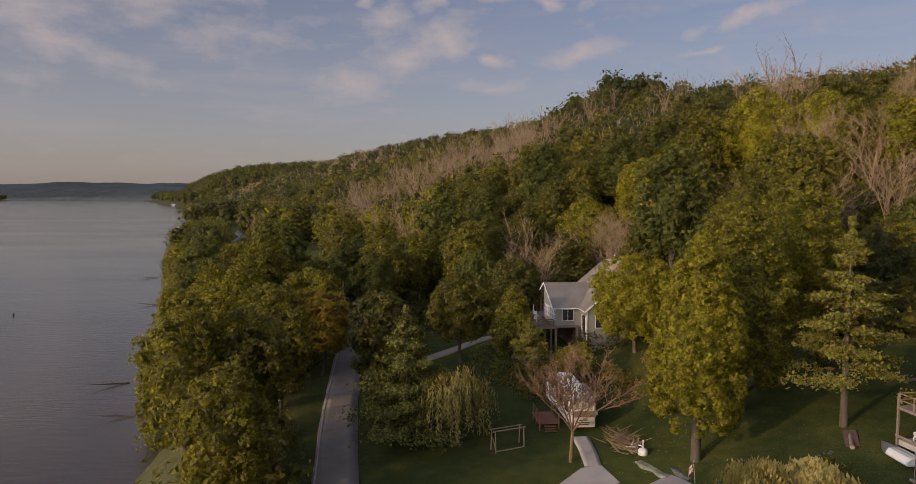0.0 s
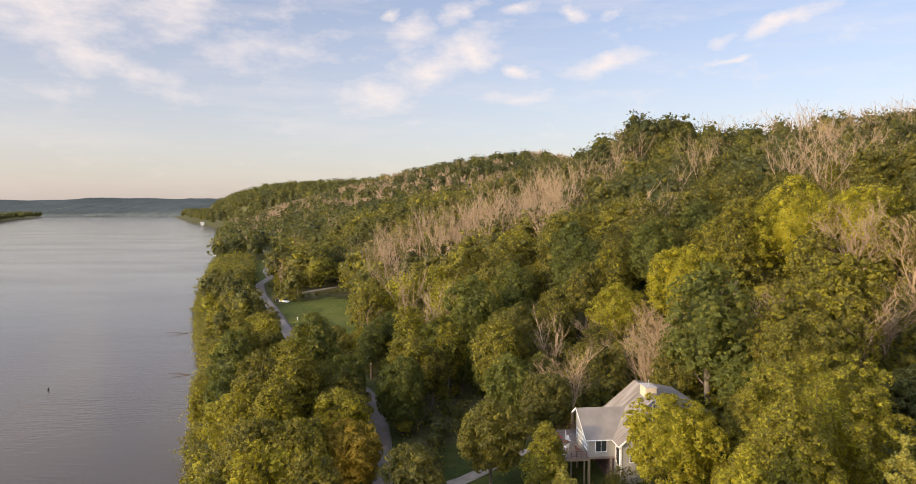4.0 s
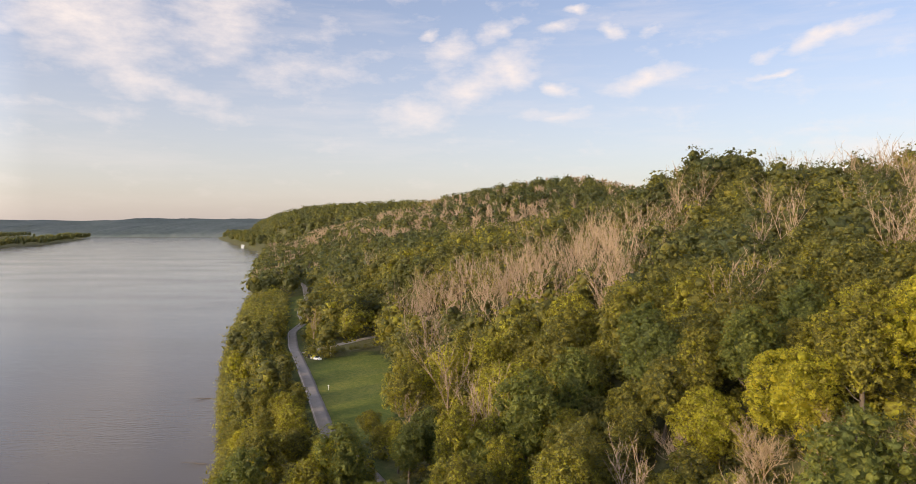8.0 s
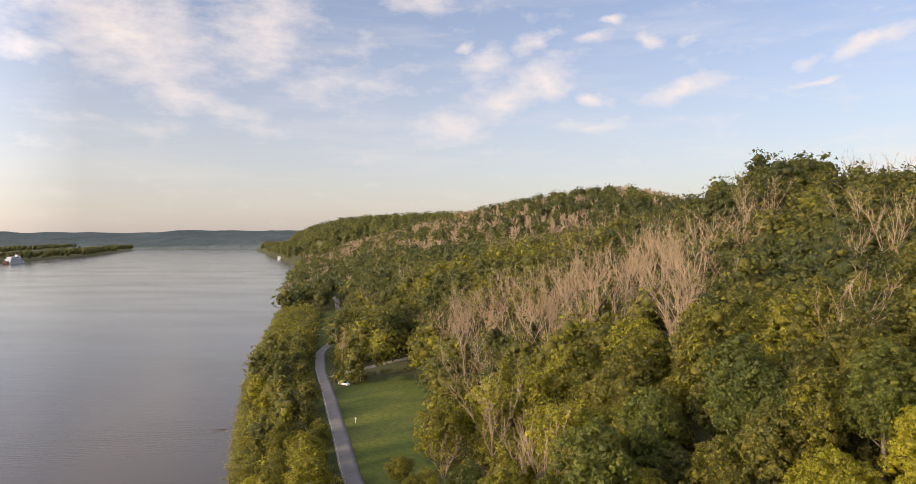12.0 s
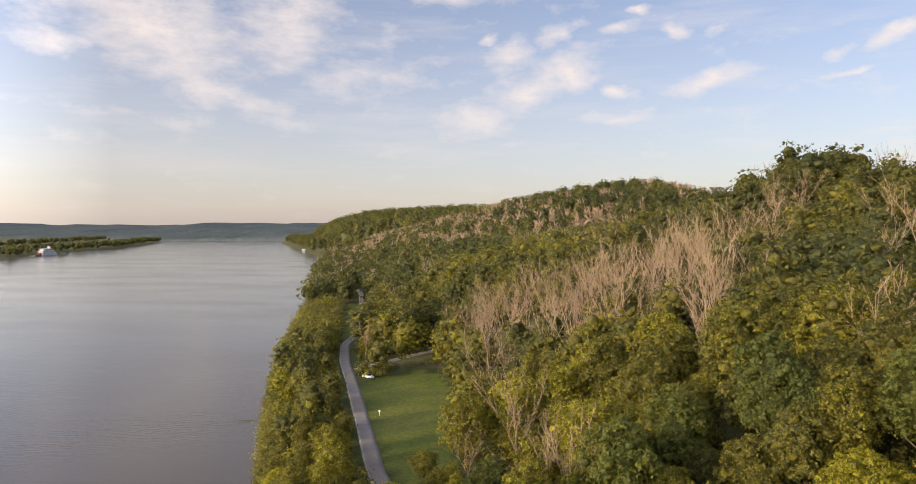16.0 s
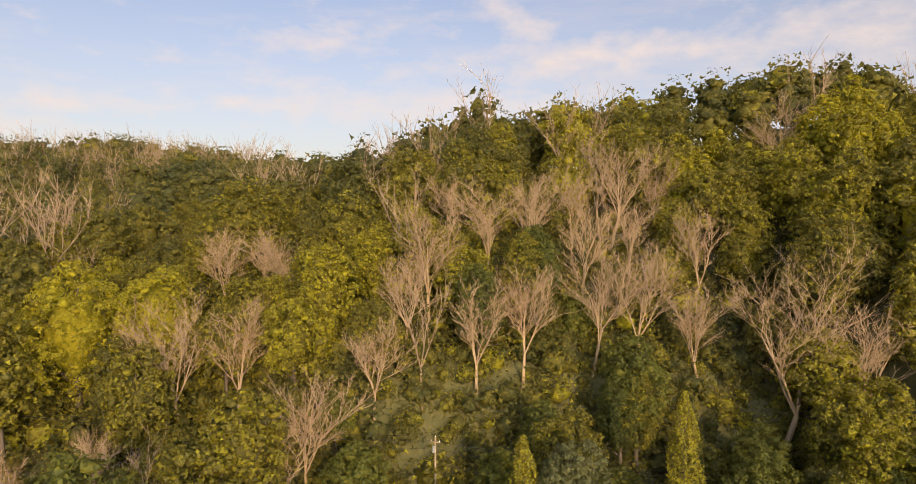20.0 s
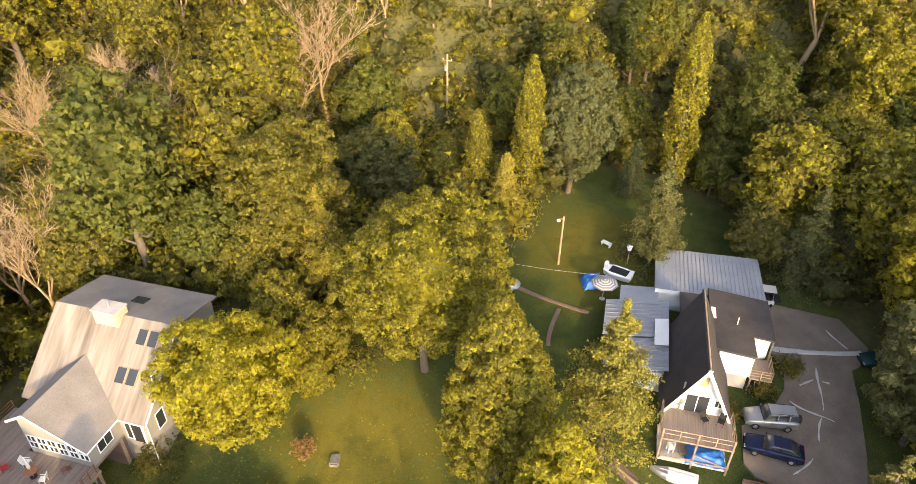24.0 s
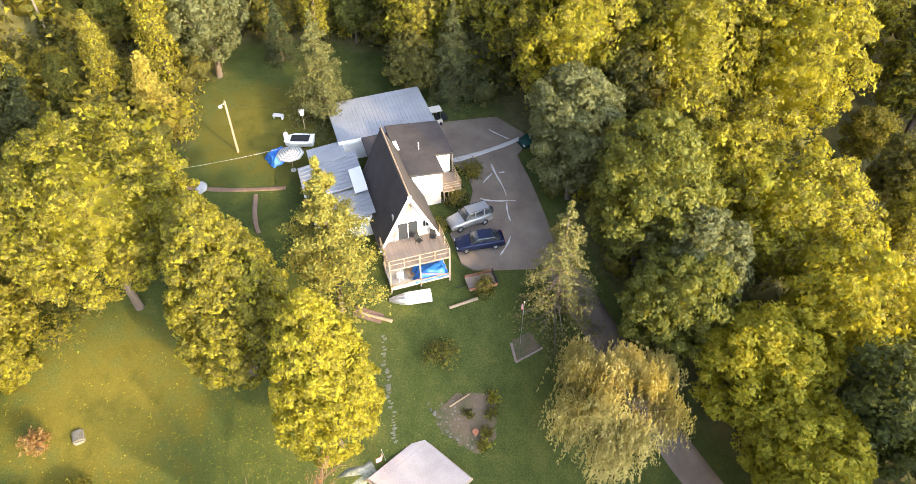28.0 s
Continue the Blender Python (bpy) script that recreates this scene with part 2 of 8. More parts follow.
TWIG = surface("brown_twigs", (0.17, 0.110, 0.060), (0.30, 0.205, 0.115), 0.5, 6.0, 0.92, bump=0.0)
BARK = surface("bark", (0.075, 0.055, 0.042), (0.17, 0.135, 0.105), 1.5, 14.0, 0.92, bump=0.5, depth=0.05, stretch=(1, 1, 0.25))
PALE_BARK = surface("pale_bark", (0.25, 0.168, 0.095), (0.43, 0.31, 0.185), 0.7, 9.0, 0.9, bump=0.3, stretch=(1, 1, 0.3))
ASPHALT = surface("asphalt", (0.122, 0.093, 0.070), (0.235, 0.186, 0.145), 0.45, 9.0, 0.9, bump=0.25, depth=0.01)
LANE = surface("worn_lane_asphalt", (0.200, 0.166, 0.135), (0.340, 0.286, 0.238), 0.35, 9.0, 0.92, bump=0.25, depth=0.01)
GRAVEL = surface("gravel", (0.25, 0.205, 0.155), (0.43, 0.365, 0.29), 0.8, 30.0, 0.95, bump=0.5, depth=0.03)
CONCRETE = surface("concrete", (0.36, 0.32, 0.29), (0.52, 0.48, 0.44), 0.8, 20.0, 0.9, bump=0.15)
WHITE = surface("white_paint", (0.70, 0.69, 0.66), (0.82, 0.81, 0.79), 1.2, 20.0, 0.55, bump=0.06)
SIDING = surface("grey_siding", (0.25, 0.232, 0.205), (0.33, 0.308, 0.272), 0.8, 16.0, 0.7, bump=0.08)
SHINGLE = surface("pale_shingles", (0.165, 0.143, 0.124), (0.29, 0.255, 0.225), 0.45, 9.0, 0.9, bump=0.35, stretch=(1, 1, 0.6))
STREAKED = surface("stained_shingles", (0.11, 0.085, 0.065), (0.33, 0.285, 0.245), 0.9, 1.6, 0.92, bump=0.12, stretch=(0.16, 1.5, 0.16))
DARK_SHINGLE = surface("brown_black_shingles", (0.045, 0.038, 0.036), (0.095, 0.080, 0.074), 0.5, 9.0, 0.92, bump=0.35)
METAL_ROOF = surface("galvanised_sheet", (0.25, 0.26, 0.28), (0.37, 0.38, 0.40), 0.5, 7.0, 0.62, 0.15, bump=0.05)
DECK = surface("weathered_planks", (0.175, 0.130, 0.102), (0.32, 0.252, 0.205), 0.9, 10.0, 0.9, bump=0.3, stretch=(0.3, 4, 1))
WOOD = surface("bare_timber", (0.24, 0.17, 0.105), (0.40, 0.30, 0.20), 1.5, 12.0, 0.85, bump=0.25, stretch=(1, 1, 0.3))
RED_WOOD = surface("stained_timber", (0.17, 0.075, 0.045), (0.26, 0.125, 0.08), 1.5, 12.0, 0.85, bump=0.25)
DARK = surface("dark_rubber", (0.012, 0.012, 0.013), (0.03, 0.03, 0.03), 3.0, 30.0, 0.8, bump=0.05)
STEEL = surface("bright_steel", (0.42, 0.43, 0.44), (0.6, 0.6, 0.6), 2.0, 25.0, 0.35, 0.8, bump=0.03)
MOSSY_STONE = surface("mossy_stone", (0.10, 0.092, 0.07), (0.26, 0.235, 0.19), 1.6, 9.0, 0.94, bump=0.5, depth=0.05)
STONE = surface("field_stone", (0.24, 0.21, 0.18), (0.42, 0.38, 0.34), 1.0, 8.0, 0.92, bump=0.5, depth=0.05)
SOIL = surface("bare_soil", (0.10, 0.062, 0.050), (0.20, 0.125, 0.105), 0.9, 9.0, 0.98, bump=0.5, depth=0.06)
BED = surface("mulched_bed", (0.052, 0.064, 0.020), (0.170, 0.108, 0.082), 0.6, 5.0, 0.98, bump=0.6, depth=0.08)
PATCHY = surface("overgrown_gravel", (0.06, 0.085, 0.022), (0.46, 0.43, 0.37), 0.8, 4.5, 0.95, bump=0.4, depth=0.04)
GLASS, _t, _b = material("window_glass", 0.06, 0.0, 0.8)
_b.inputs["Base Color"].default_value = (0.035, 0.04, 0.045, 1)


def plain_paint(name, colour, rough=0.5, metal=0.0):
    return surface(name, tuple(c * 0.86 for c in colour), colour, 1.5, 18.0, rough, metal, bump=0.04)


BLUE_TARP = plain_paint("blue_tarpaulin", (0.03, 0.17, 0.52), 0.45)
NAVY = plain_paint("navy_car_paint", (0.016, 0.022, 0.055), 0.22, 0.3)
SILVER = plain_paint("silver_car_paint", (0.36, 0.36, 0.36), 0.3, 0.6)
RED = plain_paint("red_paint", (0.50, 0.05, 0.04))
CREAM = plain_paint("cream_gelcoat", (0.66, 0.60, 0.53), 0.4)
TAN = plain_paint("tan_trim", (0.45, 0.30, 0.19), 0.6)
TERRACOTTA = plain_paint("terracotta", (0.42, 0.17, 0.09), 0.8)

# ground: mown grass, longer field grass, leaf litter under the trees
GROUND, _t, _b = material("ground_cover", 0.95, 0.0, 0.15)
_a = _t.nodes.new("ShaderNodeAttribute")
_a.attribute_name = "wood"
_wide, _mid, _fine = noise_at(_t, 0.06, 3.0), noise_at(_t, 0.7, 4.0), noise_at(_t, 9.0, 4.0)
_grass = ramp(_t, mixed(_t, 0.5, mixed(_t, 0.5, _wide, _mid), _fine), ((0.36, (0.025, 0.039, 0.010)), (0.50, (0.056, 0.071, 0.016)), (0.62, (0.112, 0.106, 0.028))))
# golden sunlight on the lawn between the two houses, put into the grass colour
_tc = _t.nodes.new("ShaderNodeTexCoord")
_dist = _t.nodes.new("ShaderNodeVectorMath")
_dist.operation = "DISTANCE"
_dist.inputs[1].default_value = (24.5, 72.5, -1.5)
_t.links.new(_tc.outputs["Object"], _dist.inputs[0])
_far = _t.nodes.new("ShaderNodeMath")
_far.operation = "MULTIPLY_ADD"
_far.inputs[1].default_value = 0.055
_t.links.new(_dist.outputs["Value"], _far.inputs[0])
_t.links.new(_mid, _far.inputs[2])
_sun_brown_mask = ramp(_t, _far.outputs[0], ((0.72, (0.9, 0.9, 0.9)), (1.25, (0, 0, 0))))
# a second, weaker patch of browner grass on the upper lawn
_dist2 = _t.nodes.new("ShaderNodeVectorMath")
_dist2.operation = "DISTANCE"
_dist2.inputs[1].default_value = (56.0, 60.0, 2.5)
_t.links.new(_tc.outputs["Object"], _dist2.inputs[0])
_far2 = math_node(_t, "ADD", math_node(_t, "MULTIPLY", _dist2.outputs["Value"], 0.05), _mid)
_sun_brown_mask = mixed(_t, 1.0, _sun_brown_mask, ramp(_t, _far2, ((0.75, (0.7, 0.7, 0.7)), (1.25, (0, 0, 0)))), "LIGHTEN")
_sun_brown = ramp(_t, mixed(_t, 0.5, _mid, _fine), ((0.36, (0.078, 0.070, 0.011)), (0.64, (0.165, 0.130, 0.020))))
_grass = mixed(_t, _sun_brown_mask, _grass, _sun_brown)
# longer field grass, with sunlight on the field put into its colour
_sunlit_hay = ramp(_t, mixed(_t, 0.5, mixed(_t, 0.5, _wide, _mid), _fine), ((0.40, (0.070, 0.092, 0.016)), (0.50, (0.115, 0.132, 0.024)), (0.58, (0.200, 0.182, 0.042))))
_grass = mixed(_t, math_node(_t, "MULTIPLY", _a.outputs["Fac"], -1.0), _grass, _sunlit_hay)
_litter = ramp(_t, mixed(_t, 0.5, _mid, _fine), ((0.35, (0.058, 0.060, 0.023)), (0.65, (0.138, 0.122, 0.050))))
_t.links.new(mixed(_t, _a.outputs["Fac"], _grass, _litter), _b.inputs["Base Color"])
bumped(_t, _b, mixed(_t, 0.5, _mid, _fine), 0.6, 0.15)

# river: glossy, fine wind ripples
WATER, _t, _b = material("river_water", 0.13, 0.0, 0.5)
_b.inputs["IOR"].default_value = 1.33
_b.inputs["Base Color"].default_value = (0.100, 0.082, 0.066, 1)
_r1, _r2, _r3 = noise_at(_t, 0.10, 3.0, stretch=(0.5, 1.6, 1)), noise_at(_t, 0.5, 3.0, stretch=(0.6, 1.7, 1)), noise_at(_t, 0.012, 3.0, stretch=(0.6, 1.4, 1))
bumped(_t, _b, mixed(_t, 0.5, _r1, _r2), 0.22, 0.5)
_t.links.new(ramp(_t, _r3, ((0.35, (0.10, 0.10, 0.10)), (0.65, (0.17, 0.17, 0.17)))), _b.inputs["Roughness"])


# ---- the lie of the land ----
WATER_Z = -11.9
SHORE_Y = (-400, -100, 0, 54, 78, 105, 183, 233, 291, 375, 490, 690, 1227, 2400, 2800, 3400)
SHORE_X = (0, -16, -25, -31, -36, -48, -79, -103, -128, -161, -203, -282, -480, -1120, -1300, -1500)
ROAD = [(4, -60), (-3, 0), (-7, 30), (-10.4, 54), (-13.1, 70), (-15.0, 84), (-17.4, 104), (-20.3, 120), (-24.5, 137), (-33, 153), (-42, 168), (-50.6, 180.2), (-54.7, 188.7), (-62.8, 207.9), (-73.7, 233.3), (-88.8, 268.3), (-101.5, 296.6), (-115.3, 333.8), (-119.5, 365), (-134, 400), (-153, 470), (-185, 560), (-230, 650)]
FOOT_Y = (-400, -60, 20, 45, 65, 90, 110, 150, 200, 250, 300, 400, 600, 900, 1500, 3000)
FOOT_X = (150, 75, 78, 84, 76, 58, 42, -2, -22, -35, -55, -102, -185, -310, -560, -1300)
CREST_Y = (-400, -100, 0, 40, 90, 115, 145, 178, 230, 347, 400, 450, 640, 780, 900, 1000, 1100, 1250, 1500, 1900, 3000)
CREST_Z = (90, 126, 130, 128, 114, 98, 75, 58, 65, 85, 62, 40, 40, 92, 126, 100, 66, 60, 72, 88, 66)


FAR_BANK_Y, FAR_BANK_X = (-400, 900, 1075, 1255, 1477, 1737, 2524, 2560), (-900, -960, -1037, -1160, -1232, -1318, -1713, -2900)


def smooth(a, b, v):
    s = np.clip((v - a) / (b - a), 0, 1)
    return s * s * (3 - 2 * s)


def ground_z(x, y):
    """Height of the ground, for numbers or arrays."""
    x, y = np.asarray(x, float), np.asarray(y, float)
    inland = (x - np.interp(y, SHORE_Y, SHORE_X)) * 0.9
    z = np.interp(inland, (-60, -10, 0, 3, 9, 16, 40), (-17, -14.5, -12.3, -9.5, -7.2, -6.2, -5.6))
    yard = np.interp(x, (-10, 8, 13, 17, 23, 31, 50, 75), (-6.0, -5.4, -5.0, -4.3, -2.4, 0.0, 2.2, 3.8)) + np.clip(y - 60, -40, 40) * 0.045
    near = smooth(118, 100, y) * smooth(-6, 8, x)
    z = z * (1 - near) + yard * near
    d = np.maximum((x - np.interp(y, FOOT_Y, FOOT_X)) * 0.9, 0)
    brow = np.interp(y, (115, 175), (92, 600))
    d = np.where(d > brow, brow + (d - brow) * 0.08, d)
    top = np.interp(y, CREST_Y, CREST_Z)
    z = z + top * (1 - np.exp(-np.interp(y, (8, 28, 42, 60, 85, 108, 122, 160, 1300, 1700), (0.86, 1.02, 1.0, 0.88, 0.74, 0.76, 0.70, 0.56, 0.56, 1.3)) * d / top)) * smooth(0, 25, d)
    z = z + 17 * np.exp(-(((x - 80) / 24) ** 2 + ((y - 347) / 40) ** 2))
    z = z - 26 * smooth(50, 170, x) * np.exp(-(((y - 890) / 130) ** 2))
    # the low far bank, with its point of land, and the rising country at the end of the reach
    left = np.interp(y, FAR_BANK_Y, FAR_BANK_X) - x
    z = np.maximum(z, np.interp(left, (-40, 0, 8, 120, 1200), (-17, -12.3, -9.0, -7.0, 10.0)))
    end = y - 2800 - 0.06 * x
    z = np.maximum(z, np.interp(end, (-60, 0, 10, 300, 1100, 2200), (-17, -12.3, -8.0, 25.0, 52.0, 60.0)))
    return z


def gz(x, y):
    return float(ground_z(x, y))


def inside(poly, x, y):
    """Which of the points lie in the polygon."""
    hit = np.zeros(np.shape(x), bool)
    for (x0, y0), (x1, y1) in zip(poly, poly[1:] + poly[:1]):
        cross = ((y0 > y) != (y1 > y)) & (x < (x1 - x0) * (y - y0) / (y1 - y0 + 1e-9) + x0)
        hit ^= cross
    return hit


def from_line(line, x, y):
    """Distance of the points from a line of points."""
    best = np.full(np.shape(x), 1e9)
    for (x0, y0), (x1, y1) in zip(line, line[1:]):
        dx, dy = x1 - x0, y1 - y0
        s = np.clip(((x - x0) * dx + (y - y0) * dy) / (dx * dx + dy * dy), 0, 1)
        best = np.minimum(best, np.hypot(x - x0 - s * dx, y - y0 - s * dy))
    return best


YARD = [(-4, 14), (6, 20), (14, 22), (22, 25), (32, 28), (44, 29), (53, 31), (60, 37), (67, 44), (74, 52), (74, 66), (62, 68), (50, 71), (41, 76), (36, 84), (31, 93), (26, 103), (6, 112), (-8, 112), (-8, 60)]
FIELD = [(-46, 176), (-36, 186), (-40, 220), (-56, 276), (-66, 290), (-80, 268), (-80, 250), (-68, 222), (-56, 196)]
MEADOW = [(-112, 338), (-124, 345), (-168, 470), (-146, 480), (-120, 395), (-108, 352)]
DRIVE = [(54, 36.5), (48, 34), (43, 35), (38, 34), (33, 32.5), (29, 31.1), (24.3, 29.7), (19.1, 27.7), (12.5, 25.5), (4, 21), (-6, 17)]
SIDE_DRIVE = [(-93, 282), (-86, 297), (-76, 318), (-64, 340)]


def mesh_object(name, verts, faces, mat, parent=None, smooth_faces=False, tint=None, wood=None):
    """One mesh object from arrays of places and of faces with three or four corners."""
    verts, faces = np.asarray(verts, np.float32), np.asarray(faces, np.int32)
    me = bpy.data.meshes.new(name)
    me.vertices.add(len(verts))
    me.vertices.foreach_set("co", verts.ravel())
    n, k = faces.shape
    me.loops.add(n * k)
    me.loops.foreach_set("vertex_index", faces.ravel())
    me.polygons.add(n)
    me.polygons.foreach_set("loop_start", np.arange(0, n * k, k, dtype=np.int32))
    me.update(calc_edges=True)
    if smooth_faces:
        me.polygons.foreach_set("use_smooth", np.ones(n, bool))
    for key, values in (("tint", tint), ("wood", wood)):
        if values is not None:
            me.attributes.new(key, "FLOAT", "POINT").data.foreach_set("value", np.asarray(values, np.float32))
    me.materials.append(mat)
    ob = new(name, me)
    ob.parent = parent
    return ob


def axis(*spans):
    """Grid lines: (start, end, step) one after the other."""
    return np.unique(np.concatenate([np.arange(a, b, s) for a, b, s in spans]))


gx = axis((-4800, -1600, 200), (-1600, -300, 40), (-300, -60, 8), (-60, 110, 2.5), (110, 400, 10), (400, 1200, 50), (1200, 4801, 300))
gy = axis((-3000, -400, 200), (-400, -60, 25), (-60, 130, 2.5), (130, 420, 6), (420, 1400, 25), (1400, 3000, 40), (3000, 4801, 150))
X, Y = np.meshgrid(gx, gy)
Z = ground_z(X, Y)
woody = 1 - smooth(2.0, -2.0, np.where(inside(YARD, X, Y) | inside(FIELD, X, Y) | inside(MEADOW, X, Y), -3.0, 3.0))
woody = woody * smooth(3.0, 7.0, from_line(ROAD, X, Y)) - 1.0 * (inside(FIELD, X, Y) | inside(MEADOW, X, Y))
idx = np.arange(X.size).reshape(X.shape)
quads = np.stack([idx[:-1, :-1], idx[:-1, 1:], idx[1:, 1:], idx[1:, :-1]], -1).reshape(-1, 4)
ground = mesh_object("ground", np.stack([X, Y, Z], -1).reshape(-1, 3), quads, GROUND, smooth_faces=True, wood=woody.ravel())
tagged(ground, "mown green lawns, rough grass and leaf litter on a wooded river bluff", "ground", kind="structure")
wx = axis((-4900, -600, 400), (-600, 200, 100), (200, 4901, 500))
X, Y = np.meshgrid(wx, wx)
idx = np.arange(X.size).reshape(X.shape)
quads = np.stack([idx[:-1, :-1], idx[:-1, 1:], idx[1:, 1:], idx[1:, :-1]], -1).reshape(-1, 4)
tagged(mesh_object("water", np.stack([X, Y, X * 0 + WATER_Z], -1).reshape(-1, 3), quads, WATER), "wide calm grey-brown river with fine wind ripples", "river", kind="structure")


def ribbon(name, line, width, mat, lift=0.05, step=1.5, edge=0.0):
    """A strip of paving that follows the ground along a line, with a shallow edge."""
    pts = np.array(line, float)
    run = np.concatenate([[0], np.cumsum(np.hypot(*np.diff(pts, axis=0).T))])
    # rounded through the given points
    s = np.arange(0, run[-1], step)
    k = 9
    px, py = np.interp(s, run, pts[:, 0]), np.interp(s, run, pts[:, 1])
    ker = np.ones(k) / k
    px = np.convolve(np.pad(px, k // 2, mode="edge"), ker, "valid")
    py = np.convolve(np.pad(py, k // 2, mode="edge"), ker, "valid")
    t = np.stack([np.gradient(px), np.gradient(py)], 1)
    t /= np.linalg.norm(t, axis=1)[:, None]
    nrm = np.stack([-t[:, 1], t[:, 0]], 1)
    rng = np.random.default_rng(5)
    half = width / 2 + edge * np.convolve(rng.normal(size=len(px) + 6), np.ones(7) / 7, "valid")
    rows = []
    for off in (-1.0, -1.0, -0.5, 0.0, 0.5, 1.0, 1.0):
        x, y = px + nrm[:, 0] * half * off, py + nrm[:, 1] * half * off
        rows.append(np.stack([x, y, ground_z(x, y) + lift], 1))
    mid = rows[3][:, 2]
    for r in rows[1:6]:
        r[:, 2] = np.maximum(r[:, 2], mid)
    for r in (rows[0], rows[6]):
        r[:, 2] -= 0.25
    v = np.stack(rows, 1)
    idx = np.arange(v.shape[0] * 7).reshape(-1, 7)
    quads = np.stack([idx[:-1, :-1], idx[:-1, 1:], idx[1:, 1:], idx[1:, :-1]], -1).reshape(-1, 4)
    return mesh_object(name, v.reshape(-1, 3), quads[:, ::-1], mat, smooth_faces=True)


tagged(ribbon("road", ROAD, 4.1, LANE, 0.08, edge=0.15), "narrow worn grey asphalt lane along the river", "road", kind="structure")
tagged(ribbon("driveway", DRIVE, 3.2, ASPHALT, 0.10, edge=0.25), "curving worn asphalt driveway", "driveway", kind="structure")
tagged(ribbon("gravel_drive", SIDE_DRIVE, 3.8, GRAVEL, 0.10, edge=0.2), "pale gravel side drive beside the field", "driveway", kind="structure")


# ---- trees ----
def ico(sub):
    bm = bmesh.new()
    bmesh.ops.create_icosphere(bm, subdivisions=sub, radius=1.0)
    v = np.array([p.co[:] for p in bm.verts])
    f = np.array([[q.index for q in p.verts] for p in bm.faces])
    bm.free()
    return v, f


ICO1, ICO2 = ico(1), ico(2)


def tubes(segs, sides=4):
    """Tapered limbs from rows of x0, y0, z0, x1, y1, z1, r0, r1."""
    s = np.asarray(segs, float)
    a, b = s[:, :3], s[:, 3:6]
    d = b - a
    d /= np.linalg.norm(d, axis=1)[:, None] + 1e-9
    ref = np.where(np.abs(d[:, 2:3]) > 0.9, [[1.0, 0, 0]], [[0, 0, 1.0]])
    u = np.cross(d, ref)
    u /= np.linalg.norm(u, axis=1)[:, None]
    w = np.cross(d, u)
    ang = np.arange(sides) * 2 * np.pi / sides
    ring = u[:, None] * np.cos(ang)[None, :, None] + w[:, None] * np.sin(ang)[None, :, None]
    v = np.concatenate([a[:, None] + ring * s[:, 6, None, None], b[:, None] + ring * s[:, 7, None, None]], 1)
    base = (np.arange(len(s)) * 2 * sides)[:, None, None]
    k = np.arange(sides)
    q = np.stack([k, (k + 1) % sides, sides + (k + 1) % sides, sides + k], -1)[None]
    return v.reshape(-1, 3), (q + base).reshape(-1, 4)


def leaf_quads(rng, centres, outward, size, spread=0.75):
    """One bent four-cornered leaf clump at each place, turned roughly outward."""
    n = len(centres)
    nrm = outward + rng.normal(size=(n, 3)) * spread
    nrm /= np.linalg.norm(nrm, axis=1)[:, None] + 1e-9
    t = np.cross(nrm, rng.normal(size=(n, 3)))
    t /= np.linalg.norm(t, axis=1)[:, None] + 1e-9
    b = np.cross(nrm, t)
    s = size * rng.uniform(0.55, 1.25, (n, 1))
    k = rng.uniform(0.45, 0.9, (n, 1))
    droop = nrm * s * 0.25
    c = [centres - t * s, centres - b * s * k - droop, centres + t * s, centres + b * s * k - droop]
    v = np.stack(c, 1).reshape(-1, 3)
    return v, np.arange(n * 4).reshape(-1, 4)


def leaf_tris(rng, centres, outward, size, spread=0.8):
    """One three-cornered leaf spray at each place, turned roughly outward."""
    n = len(centres)
    nrm = outward + rng.normal(size=(n, 3)) * spread
    nrm /= np.linalg.norm(nrm, axis=1)[:, None] + 1e-9
    t = np.cross(nrm, rng.normal(size=(n, 3)))
    t /= np.linalg.norm(t, axis=1)[:, None] + 1e-9
    b = np.cross(nrm, t)
    s = size * rng.uniform(0.6, 1.3, (n, 1))
    k = rng.uniform(0.5, 0.9, (n, 1))
    v = np.stack([centres - t * s, centres + t * s * 0.6 - b * s * k, centres + t * s * 0.6 + b * s * k], 1).reshape(-1, 3)
    return v, np.arange(n * 3).reshape(-1, 3)


